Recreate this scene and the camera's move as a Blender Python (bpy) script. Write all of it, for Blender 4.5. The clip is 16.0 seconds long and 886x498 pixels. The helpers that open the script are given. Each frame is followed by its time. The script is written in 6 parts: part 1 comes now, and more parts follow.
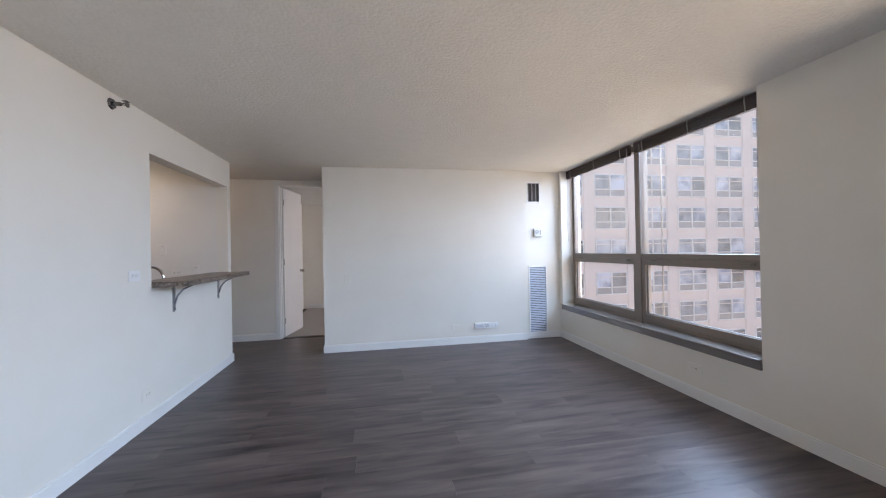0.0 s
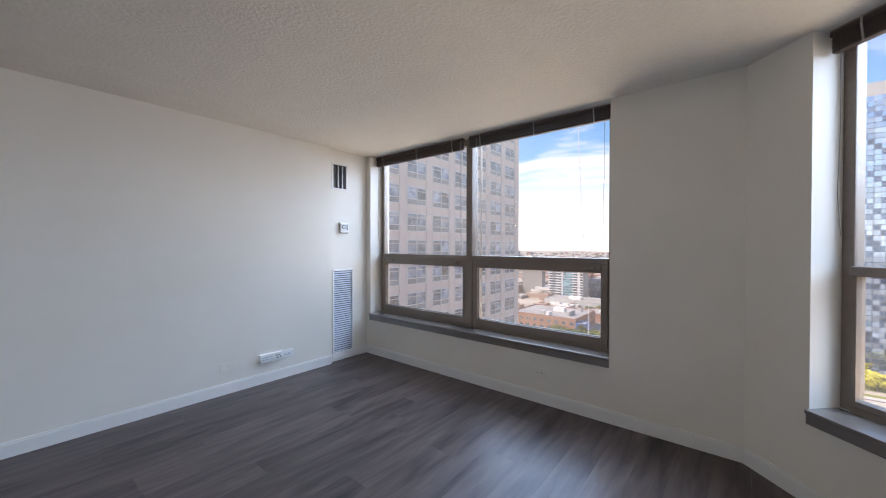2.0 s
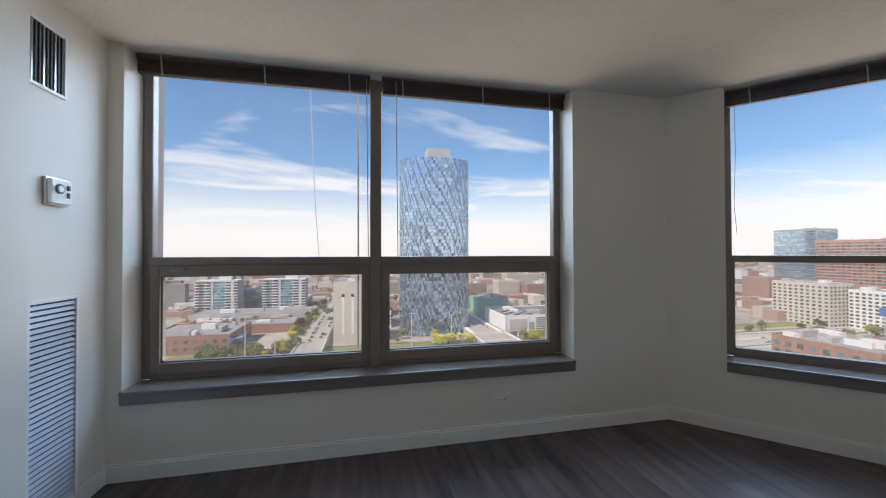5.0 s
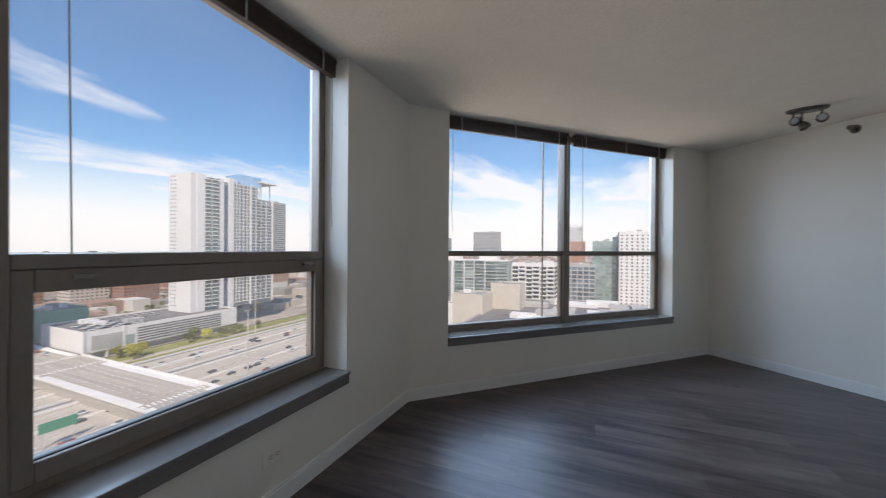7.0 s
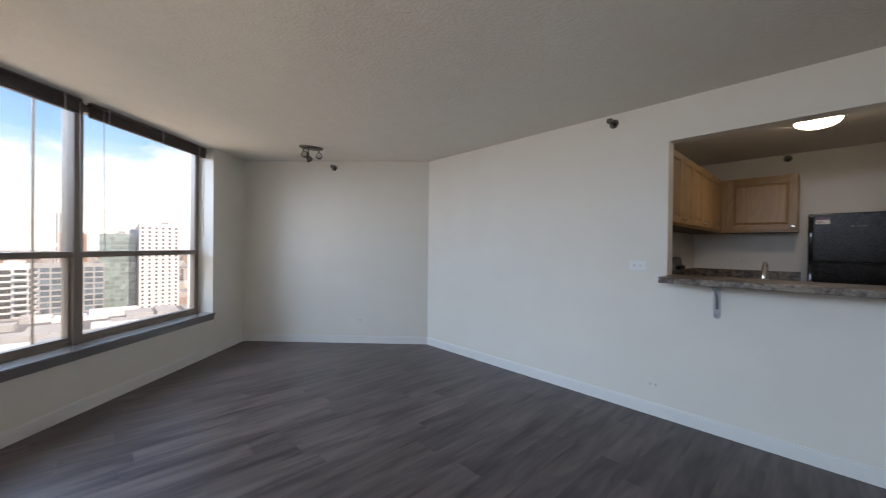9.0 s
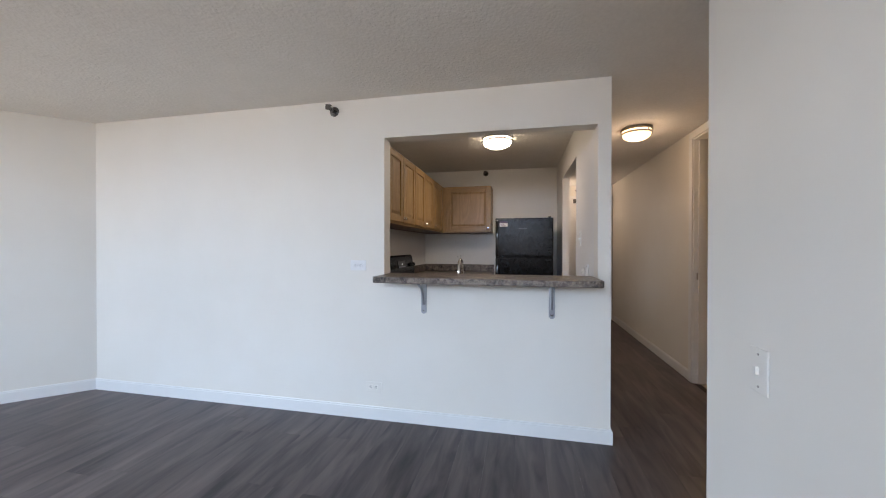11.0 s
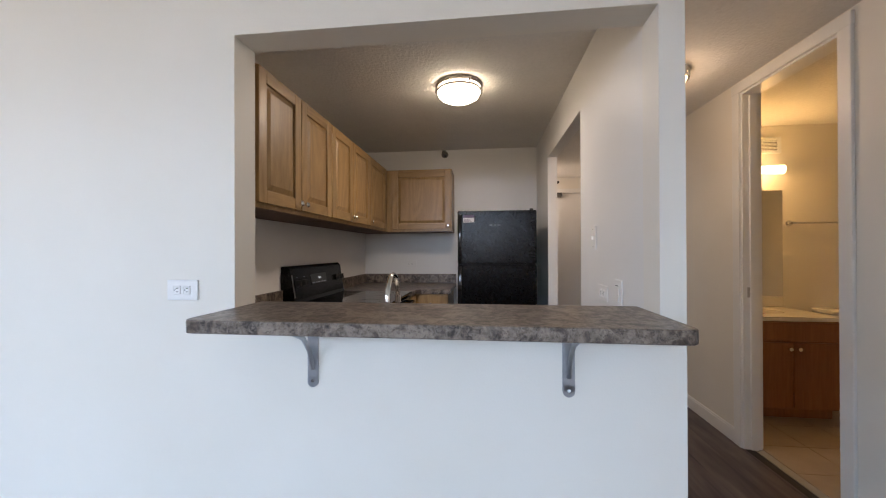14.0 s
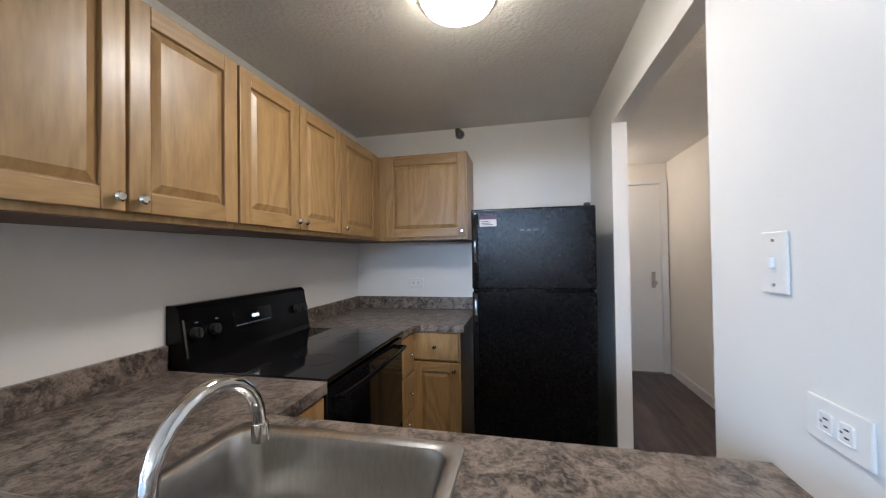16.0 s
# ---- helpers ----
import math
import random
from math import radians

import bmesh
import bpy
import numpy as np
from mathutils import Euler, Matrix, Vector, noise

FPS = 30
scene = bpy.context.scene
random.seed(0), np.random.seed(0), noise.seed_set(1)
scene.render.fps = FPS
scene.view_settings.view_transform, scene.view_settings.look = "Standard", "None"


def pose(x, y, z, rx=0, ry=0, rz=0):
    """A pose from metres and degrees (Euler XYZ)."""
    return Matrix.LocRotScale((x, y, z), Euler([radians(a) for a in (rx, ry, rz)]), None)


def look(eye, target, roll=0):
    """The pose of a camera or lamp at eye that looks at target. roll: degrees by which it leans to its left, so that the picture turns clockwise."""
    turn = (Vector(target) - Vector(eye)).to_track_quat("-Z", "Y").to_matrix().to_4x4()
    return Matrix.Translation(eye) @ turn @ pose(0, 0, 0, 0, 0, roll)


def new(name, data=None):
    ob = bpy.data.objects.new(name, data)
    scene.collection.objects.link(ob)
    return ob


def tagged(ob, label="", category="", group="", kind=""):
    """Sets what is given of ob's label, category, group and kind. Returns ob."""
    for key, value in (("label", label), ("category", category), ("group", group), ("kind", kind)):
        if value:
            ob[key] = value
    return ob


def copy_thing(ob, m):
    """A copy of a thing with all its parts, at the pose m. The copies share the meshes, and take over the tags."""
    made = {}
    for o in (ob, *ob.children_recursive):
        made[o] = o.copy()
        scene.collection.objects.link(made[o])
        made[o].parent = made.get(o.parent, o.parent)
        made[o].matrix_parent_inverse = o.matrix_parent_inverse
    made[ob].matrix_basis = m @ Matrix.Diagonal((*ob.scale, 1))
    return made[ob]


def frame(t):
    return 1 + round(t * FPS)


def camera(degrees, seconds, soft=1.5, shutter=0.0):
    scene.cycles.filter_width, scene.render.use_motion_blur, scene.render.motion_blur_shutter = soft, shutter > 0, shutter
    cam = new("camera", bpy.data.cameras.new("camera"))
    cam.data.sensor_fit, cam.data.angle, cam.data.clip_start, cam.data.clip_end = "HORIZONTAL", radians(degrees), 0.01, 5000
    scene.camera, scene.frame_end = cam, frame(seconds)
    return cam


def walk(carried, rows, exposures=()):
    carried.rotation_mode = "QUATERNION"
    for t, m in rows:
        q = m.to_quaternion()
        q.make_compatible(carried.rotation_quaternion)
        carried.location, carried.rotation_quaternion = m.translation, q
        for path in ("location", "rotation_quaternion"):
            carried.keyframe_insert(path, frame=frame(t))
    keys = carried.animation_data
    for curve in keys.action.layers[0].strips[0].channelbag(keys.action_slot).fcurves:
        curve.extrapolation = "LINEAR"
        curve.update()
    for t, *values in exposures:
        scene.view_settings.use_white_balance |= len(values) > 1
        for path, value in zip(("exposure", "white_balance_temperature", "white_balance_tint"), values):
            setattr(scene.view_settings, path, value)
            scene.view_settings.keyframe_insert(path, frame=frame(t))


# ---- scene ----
cam = camera(101.8, 16.0, 1.05, 0.2)
PATH = [
    (0, (1.725, -4.791, 1.284), (2.086, -2.824, 1.29), -1.1),
    (0.5, (1.617, -4.5, 1.314), (2.251, -2.603, 1.304), -0.7),
    (1, (1.616, -4.222, 1.323), (2.582, -2.471, 1.314), -0.3),
    (1.5, (1.532, -3.798, 1.307), (2.818, -2.266, 1.29), 0.3),
    (2, (1.51, -3.46, 1.305), (3.059, -2.195, 1.286), 0.1),
    (2.5, (1.481, -3.107, 1.298), (3.253, -2.18, 1.295), 0.4),
    (3, (1.527, -2.732, 1.315), (3.416, -2.078, 1.29), 0.4),
    (5.5, (2.284, -1.129, 1.216), (4.14, -1.874, 1.239), -0.16),
    (6, (2.554, -1.033, 1.222), (4.213, -2.151, 1.226), 0.05),
    (6.5, (2.795, -0.97, 1.222), (4.084, -2.499, 1.22), 0.05),
    (7, (2.942, -0.961, 1.232), (3.728, -2.8, 1.225), 0.4),
    (7.5, (3.104, -1.045, 1.274), (3.325, -3.032, 1.224), 1),
    (8, (3.11, -1.039, 1.275), (2.772, -3.01, 1.245), 0.9),
    (8.5, (3.133, -0.9, 1.263), (2.19, -2.664, 1.258), 0.7),
    (9, (3.067, -0.816, 1.272), (1.7, -2.276, 1.26), 0.6),
    (9.5, (2.885, -0.712, 1.277), (1.272, -1.894, 1.25), 0.5),
    (10, (2.731, -0.648, 1.261), (0.904, -1.46, 1.247), 0.7),
    (12.5, (2.044, -0.711, 1.309), (0.066, -1.009, 1.304), -0.1),
    (13, (1.804, -0.746, 1.304), (-0.176, -1.026, 1.309), -0.1),
    (13.5, (1.564, -0.764, 1.311), (-0.418, -1.027, 1.318), 0),
    (14, (1.23, -0.724, 1.284), (-0.758, -0.948, 1.292), -0.2),
    (14.5, (0.93, -0.706, 1.309), (-1.059, -0.913, 1.313), -0.7),
    (15, (0.649, -0.699, 1.33), (-1.34, -0.908, 1.341), -0.6),
    (15.5, (0.36, -0.658, 1.355), (-1.626, -0.886, 1.378), -0.8),
    (16, (0.166, -0.657, 1.371), (-1.786, -1.093, 1.4), -0.8),
]
EXPOSURES = [(0.0, 0.53, 6980, 25), (1.5, 0.49, 6950, 24), (2.0, 0.11, 6950, 24), (3.0, -0.50, 6900, 22), (5.5, -0.50, 6700, 18), (6.5, -0.52, 6650, 18), (7.0, -0.49, 6720, 19), (8.0, -0.20, 7050, 21), (8.5, -0.03, 7150, 22),
             (9.0, -0.02, 7270, 22), (9.5, 0.26, 7250, 22), (10.0, 0.80, 7150, 23), (12.5, 0.66, 7150, 24), (13.5, 0.80, 7100, 24), (14.5, 1.11, 6930, 22), (15.0, 1.34, 6660, 20), (15.5, 1.66, 6150, 17), (16.0, 1.70, 5930, 16)]
walk(cam, [(t, look(eye, target, roll)) for t, eye, target, roll in PATH], EXPOSURES)
WIN_POWER = 125.0

# ---- sky, sun and window light ----
SUN_FROM = Vector((-0.46, 0.74, 0.95)).normalized()
sun_data = bpy.data.lights.new("sun", "SUN")
sun_data.energy, sun_data.angle, sun_data.color = 6.5, radians(0.5), (1.0, 0.90, 0.76)
sun = new("sun", sun_data)
sun.matrix_world = look(SUN_FROM * 50, (0, 0, 0))

world = bpy.data.worlds.new("sky")
scene.world = world
world.use_nodes = True
wn, wl = world.node_tree.nodes, world.node_tree.links
wn.clear()
w_out, w_bg, w_sky = wn.new("ShaderNodeOutputWorld"), wn.new("ShaderNodeBackground"), wn.new("ShaderNodeTexSky")
w_sky.sky_type, w_sky.sun_disc = "NISHITA", False
w_sky.sun_elevation = math.asin(SUN_FROM.z)
w_sky.sun_rotation = math.atan2(SUN_FROM.x, SUN_FROM.y) % (2 * math.pi)
w_sky.altitude, w_sky.air_density, w_sky.dust_density, w_sky.ozone_density = 250, 1.1, 0.5, 3.0
# streaky high cloud: the view direction laid onto a flat layer, with stretched noise
w_tc = wn.new("ShaderNodeTexCoord")
w_sep = wn.new("ShaderNodeSeparateXYZ")
wl.new(w_tc.outputs["Generated"], w_sep.inputs[0])
w_z = wn.new("ShaderNodeMath"); w_z.operation = "MAXIMUM"; w_z.inputs[1].default_value = 0.0
wl.new(w_sep.outputs["Z"], w_z.inputs[0])
w_za = wn.new("ShaderNodeMath"); w_za.operation = "ADD"; w_za.inputs[1].default_value = 0.10
wl.new(w_z.outputs[0], w_za.inputs[0])
w_div = wn.new("ShaderNodeVectorMath"); w_div.operation = "DIVIDE"
w_comb = wn.new("ShaderNodeCombineXYZ")
for i in range(3):
    wl.new(w_za.outputs[0], w_comb.inputs[i])
wl.new(w_tc.outputs["Generated"], w_div.inputs[0]); wl.new(w_comb.outputs[0], w_div.inputs[1])
w_map = wn.new("ShaderNodeMapping")
w_map.inputs["Scale"].default_value = (0.85, 0.42, 0.0)
w_map.inputs["Rotation"].default_value = (0, 0, radians(12))
w_map.inputs["Location"].default_value = (0.3, 1.2, 0.0)
wl.new(w_div.outputs[0], w_map.inputs[0])
w_noise = wn.new("ShaderNodeTexNoise")
w_noise.inputs["Scale"].default_value, w_noise.inputs["Detail"].default_value = 1.1, 9.0
w_noise.inputs["Roughness"].default_value, w_noise.inputs["Distortion"].default_value = 0.58, 0.35
wl.new(w_map.outputs[0], w_noise.inputs["Vector"])
w_ramp = wn.new("ShaderNodeValToRGB")
w_ramp.color_ramp.elements[0].position, w_ramp.color_ramp.elements[1].position = 0.47, 0.62
w_ramp.color_ramp.elements[1].color = (0.85, 0.85, 0.85, 1)
# more cloud low down, clear overhead
w_low = wn.new("ShaderNodeMapRange")
w_low.inputs["From Min"].default_value, w_low.inputs["From Max"].default_value = 0.06, 0.34
w_low.inputs["To Min"].default_value, w_low.inputs["To Max"].default_value = 0.11, -0.13
wl.new(w_sep.outputs["Z"], w_low.inputs["Value"])
w_sum = wn.new("ShaderNodeMath")
wl.new(w_noise.outputs["Fac"], w_sum.inputs[0]); wl.new(w_low.outputs[0], w_sum.inputs[1])
wl.new(w_sum.outputs[0], w_ramp.inputs[0])
# haze near the horizon
w_haze = wn.new("ShaderNodeMapRange")
w_haze.inputs["From Min"].default_value, w_haze.inputs["From Max"].default_value = 0.05, 0.21
w_haze.inputs["To Min"].default_value, w_haze.inputs["To Max"].default_value = 0.92, 0.0
wl.new(w_sep.outputs["Z"], w_haze.inputs["Value"])
w_max = wn.new("ShaderNodeMath"); w_max.operation = "MAXIMUM"
wl.new(w_ramp.outputs[0], w_max.inputs[0]); wl.new(w_haze.outputs[0], w_max.inputs[1])
w_mix = wn.new("ShaderNodeMix"); w_mix.data_type = "RGBA"
w_mix.inputs["B"].default_value = (9.2, 9.25, 9.4, 1)
wl.new(w_max.outputs[0], w_mix.inputs["Factor"]); w_sat = wn.new("ShaderNodeHueSaturation")
w_sat.inputs["Saturation"].default_value, w_sat.inputs["Value"].default_value = 1.34, 1.30
wl.new(w_sky.outputs[0], w_sat.inputs["Color"]); wl.new(w_sat.outputs[0], w_mix.inputs["A"])
wl.new(w_mix.outputs["Result"], w_bg.inputs["Color"])
w_bg.inputs["Strength"].default_value = 0.15
wl.new(w_bg.outputs[0], w_out.inputs["Surface"])


def area_light(name, m, w, h, power, color):
    d = bpy.data.lights.new(name, "AREA")
    d.shape, d.size, d.size_y, d.energy, d.color = "RECTANGLE", w, h, power, color
    o = new(name, d)
    o.matrix_world = m
    return o


def point_light(name, p, power, color, radius=0.06):
    d = bpy.data.lights.new(name, "POINT")
    d.energy, d.color, d.shadow_soft_size = power, color, radius
    o = new(name, d)
    o.location = p
    return o


# ---- plan, in metres ----
H = 2.38                      # ceiling
FAR_Y = 0.0                   # far wall of the living room
REC_Y = 0.05                  # recessed panel beside the window
WIN_X = 4.33                  # long window wall
COR = Vector((4.33, -3.50, 0))   # corner of the two window walls
TIP = Vector((1.73, -6.10, 0))   # corner at the end of the room
BACK = Vector((0.0, -4.37, 0))   # corner with the kitchen wall
K_END = -0.08                 # end of the kitchen wall, at the hall
HALL_Y = 0.94                 # hall wall with the doors
KIT_L, KIT_R, KIT_B = -2.04, -0.16, -2.68   # kitchen: side walls and back wall
BATH_X, BATH_Y = -2.27, 2.95
WIN_W, SILL = 2.713, 0.485
M_WIN1 = pose(WIN_X, -0.024, 0, 0, 0, -90)
W2_DIR = Vector((-0.70711, -0.70711, 0))
M_WIN2 = Matrix.Translation(COR + W2_DIR * 0.351) @ pose(0, 0, 0, 0, 0, -135)

# lamps added outside the two windows for skylight and ground bounce
for m, share in ((M_WIN1, 0.94), (M_WIN2, 1.10)):
    area_light("window_daylight", m @ look((WIN_W / 2, 1.85, 2.85), (WIN_W / 2, -1.2, 0.80)), 2.8, 2.2, WIN_POWER * 1.95 * share, (0.50, 0.73, 1.0))
    area_light("ground_glow", m @ look((WIN_W / 2, 2.8, -0.70), (WIN_W / 2, -2.4, 2.0)), 3.4, 1.8, WIN_POWER * 0.68, (1.0, 0.85, 0.60))
# added lamp that brightens the bedroom; its window is assumed, not seen
area_light("bedroom_fill", look((4.75, 2.6, 2.3), (2.5, 2.6, 0.8)), 1.6, 1.4, 60, (0.86, 0.92, 1.0))


def down_light(name, p, power, color, size):
    d = bpy.data.lights.new(name, "AREA")
    d.shape, d.size, d.energy, d.color = "DISK", size, power, color
    o = new(name, d)
    o.location = p
    return o


down_light("kitchen_lamp_light", (-1.15, -0.882, 2.255), 3.1, (1.0, 0.95, 0.88), 0.24)
point_light("hall_lamp_light", (-1.15, 0.40, 2.15), 2.1, (1.0, 0.79, 0.56), 0.10)
# unseen source, added to brighten the entry end of the hall
point_light("entry_fill_light", (-4.00, 0.03, 2.15), 2.4, (1.0, 0.86, 0.70), 0.10)
point_light("bath_lamp_light", (-2.04, 1.545, 1.90), 4.6, (1.0, 0.62, 0.22))


# ---- materials ----
def shader(name):
    m = bpy.data.materials.new(name)
    m.use_nodes = True
    n, l = m.node_tree.nodes, m.node_tree.links
    return m, n, l, n["Principled BSDF"]


def surface(name, c1, c2, scale=6.0, rough=0.5, metal=0.0, bump=0.0, bump_scale=200.0, stretch=(1, 1, 1),
            vary=0.0, detail=6.0, lo=0.35, hi=0.65, coat=0.0, rough_var=0.08, spec=0.5, bump_dist=0.002, distort=0.0, island=0.0):
    """Two tones mixed by noise at two scales, with roughness variation and fine relief."""
    m, n, l, b = shader(name)
    tc = n.new("ShaderNodeTexCoord")
    mp = n.new("ShaderNodeMapping")
    mp.inputs["Scale"].default_value = stretch
    l.new(tc.outputs["Object"], mp.inputs[0])
    vec = mp.outputs[0]
    info = n.new("ShaderNodeObjectInfo")
    if vary:
        off = n.new("ShaderNodeVectorMath"); off.operation = "MULTIPLY_ADD"
        off.inputs[1].default_value, off.inputs[2].default_value = (37.0, 61.0, 23.0), (0, 0, 0)
        l.new(info.outputs["Random"], off.inputs[0])
        add = n.new("ShaderNodeVectorMath"); add.operation = "ADD"
        l.new(vec, add.inputs[0]); l.new(off.outputs[0], add.inputs[1])
        vec = add.outputs[0]
    a, c = n.new("ShaderNodeTexNoise"), n.new("ShaderNodeTexNoise")
    a.inputs["Scale"].default_value, a.inputs["Detail"].default_value = scale, detail
    a.inputs["Distortion"].default_value = distort
    c.inputs["Scale"].default_value, c.inputs["Detail"].default_value = scale * 0.17, 2.0
    l.new(vec, a.inputs["Vector"]); l.new(vec, c.inputs["Vector"])
    mixf = n.new("ShaderNodeMath"); mixf.operation = "MULTIPLY_ADD"; mixf.inputs[1].default_value = 0.35
    sc = n.new("ShaderNodeMath"); sc.operation = "MULTIPLY"; sc.inputs[1].default_value = 0.65
    l.new(a.outputs["Fac"], sc.inputs[0]); l.new(c.outputs["Fac"], mixf.inputs[0]); l.new(sc.outputs[0], mixf.inputs[2])
    ramp = n.new("ShaderNodeValToRGB")
    ramp.color_ramp.elements[0].position, ramp.color_ramp.elements[1].position = lo, hi
    ramp.color_ramp.elements[0].color, ramp.color_ramp.elements[1].color = (*c1, 1), (*c2, 1)
    l.new(mixf.outputs[0], ramp.inputs[0])
    col = ramp.outputs[0]
    if vary or island:
        hsv = n.new("ShaderNodeHueSaturation")
        mr = n.new("ShaderNodeMapRange")
        k = vary or island
        mr.inputs["To Min"].default_value, mr.inputs["To Max"].default_value = 1 - k, 1 + k
        if island:
            g = n.new("ShaderNodeNewGeometry")
            l.new(g.outputs["Random Per Island"], mr.inputs["Value"])
        else:
            l.new(info.outputs["Random"], mr.inputs["Value"])
        l.new(mr.outputs[0], hsv.inputs["Value"]); l.new(col, hsv.inputs["Color"])
        col = hsv.outputs[0]
    l.new(col, b.inputs["Base Color"])
    rr = n.new("ShaderNodeMapRange")
    rr.inputs["To Min"].default_value, rr.inputs["To Max"].default_value = max(0.02, rough - rough_var), rough + rough_var
    l.new(mixf.outputs[0], rr.inputs["Value"]); l.new(rr.outputs[0], b.inputs["Roughness"])
    b.inputs["Metallic"].default_value, b.inputs["Coat Weight"].default_value = metal, coat
    b.inputs["Coat Roughness"].default_value = 0.15
    b.inputs["Specular IOR Level"].default_value = spec
    if bump:
        bn, bt = n.new("ShaderNodeBump"), n.new("ShaderNodeTexNoise")
        bt.inputs["Scale"].default_value, bt.inputs["Detail"].default_value = bump_scale, 3.0
        l.new(vec, bt.inputs["Vector"]); l.new(bt.outputs["Fac"], bn.inputs["Height"])
        bn.inputs["Strength"].default_value, bn.inputs["Distance"].default_value = bump, bump_dist
        l.new(bn.outputs[0], b.inputs["Normal"])
    return m


def pane_glass(name, tint, gloss_tint=(1, 1, 1)):
    """A thin pane: clear, with a mirror gloss that grows at grazing angles."""
    m = bpy.data.materials.new(name)
    m.use_nodes = True
    n, l = m.node_tree.nodes, m.node_tree.links
    n.clear()
    o, mx, tr, gl, fr = (n.new(k) for k in ("ShaderNodeOutputMaterial", "ShaderNodeMixShader", "ShaderNodeBsdfTransparent",
                                            "ShaderNodeBsdfGlossy", "ShaderNodeLayerWeight"))
    pw, sc = n.new("ShaderNodeMath"), n.new("ShaderNodeMath")
    pw.operation, sc.operation = "POWER", "MULTIPLY_ADD"
    pw.inputs[1].default_value, sc.inputs[1].default_value, sc.inputs[2].default_value = 5.0, 0.6, 0.004
    tr.inputs["Color"].default_value = (*tint, 1)
    gl.inputs["Color"].default_value, gl.inputs["Roughness"].default_value = (*gloss_tint, 1), 0.01
    fr.inputs["Blend"].default_value = 0.5
    l.new(fr.outputs["Facing"], pw.inputs[0]); l.new(pw.outputs[0], sc.inputs[0])
    l.new(sc.outputs[0], mx.inputs[0]); l.new(tr.outputs[0], mx.inputs[1]); l.new(gl.outputs[0], mx.inputs[2])
    # a thin dusty film that also stands in for the haze and glare outside
    film, mf = n.new("ShaderNodeBsdfTranslucent"), n.new("ShaderNodeMixShader")
    film.inputs["Color"].default_value = (1.0, 0.82, 0.62, 1)
    veil_noise, ramp, tc = n.new("ShaderNodeTexNoise"), n.new("ShaderNodeMapRange"), n.new("ShaderNodeTexCoord")
    veil_noise.inputs["Scale"].default_value, veil_noise.inputs["Detail"].default_value = 1.6, 6.0
    ramp.inputs["To Min"].default_value, ramp.inputs["To Max"].default_value = 0.022, 0.055
    l.new(tc.outputs["Object"], veil_noise.inputs["Vector"]); l.new(veil_noise.outputs["Fac"], ramp.inputs["Value"])
    l.new(ramp.outputs[0], mf.inputs[0]); l.new(mx.outputs[0], mf.inputs[1]); l.new(film.outputs[0], mf.inputs[2])
    l.new(mf.outputs[0], o.inputs["Surface"])
    return m


def glow(name, color, strength):
    m, n, l, b = shader(name)
    b.inputs["Base Color"].default_value = (0.8, 0.78, 0.72, 1)
    b.inputs["Emission Color"].default_value, b.inputs["Emission Strength"].default_value = (*color, 1), strength
    return m


M = {}
M["wall"] = surface("wall_paint", (0.785, 0.748, 0.675), (0.82, 0.788, 0.722), 2.2, 0.55, bump=0.25, bump_scale=130, bump_dist=0.0012)
M["wall_satin"] = surface("satin_wall_paint", (0.77, 0.752, 0.72), (0.805, 0.79, 0.76), 2.2, 0.42, bump=0.22, bump_scale=90, bump_dist=0.0010, spec=0.35)
M["trim"] = surface("trim_paint", (0.78, 0.775, 0.75), (0.82, 0.815, 0.79), 5, 0.35, bump=0.1, bump_scale=60)
M["ceiling"] = surface("ceiling_stipple", (0.735, 0.71, 0.665), (0.785, 0.76, 0.715), 45, 0.9, bump=0.8, bump_scale=50, bump_dist=0.006)
M["floor_base"] = surface("subfloor", (0.03, 0.025, 0.022), (0.04, 0.034, 0.03), 10, 0.8)
M["plank"] = surface("vinyl_plank", (0.040, 0.0300, 0.0285), (0.150, 0.116, 0.107), 3.6, 0.34, bump=0.25, bump_scale=40,
                     stretch=(0.62, 4.2, 1), vary=0.10, lo=0.33, hi=0.67, detail=7, spec=0.25, rough_var=0.08, bump_dist=0.001, distort=0.55)
# blue sheen of the reflected sky, put in as a specular tint
M["plank"].node_tree.nodes["Principled BSDF"].inputs["Specular Tint"].default_value = (0.55, 0.74, 1.0, 1)
M["bronze"] = surface("window_metal", (0.225, 0.186, 0.160), (0.255, 0.212, 0.183), 30, 0.42, metal=0.2, rough_var=0.03)
M["sill"] = surface("sill_laminate", (0.165, 0.148, 0.138), (0.185, 0.167, 0.156), 1.5, 0.22, rough_var=0.01, spec=0.8, coat=0.6)
M["glass"] = pane_glass("window_glass", (0.97, 0.985, 0.98))
M["blind"] = surface("blind_slat", (0.045, 0.03, 0.028), (0.07, 0.048, 0.044), 20, 0.4)
M["clip"] = surface("clear_plastic", (0.36, 0.36, 0.37), (0.44, 0.44, 0.45), 30, 0.3)
M["cord"] = surface("cord", (0.10, 0.09, 0.085), (0.14, 0.13, 0.12), 60, 0.7)
M["white_plastic"] = surface("white_plastic", (0.82, 0.82, 0.81), (0.85, 0.85, 0.84), 30, 0.3)
M["slot"] = surface("dark_slot", (0.03, 0.03, 0.03), (0.05, 0.05, 0.05), 30, 0.5)
# the blue window light on the louvres is mixed into this grey
M["grey_metal"] = surface("skylit_grille", (0.42, 0.46, 0.545), (0.50, 0.54, 0.62), 20, 0.4)
M["vent_dark"] = surface("vent_dark", (0.05, 0.047, 0.045), (0.08, 0.075, 0.07), 20, 0.6)


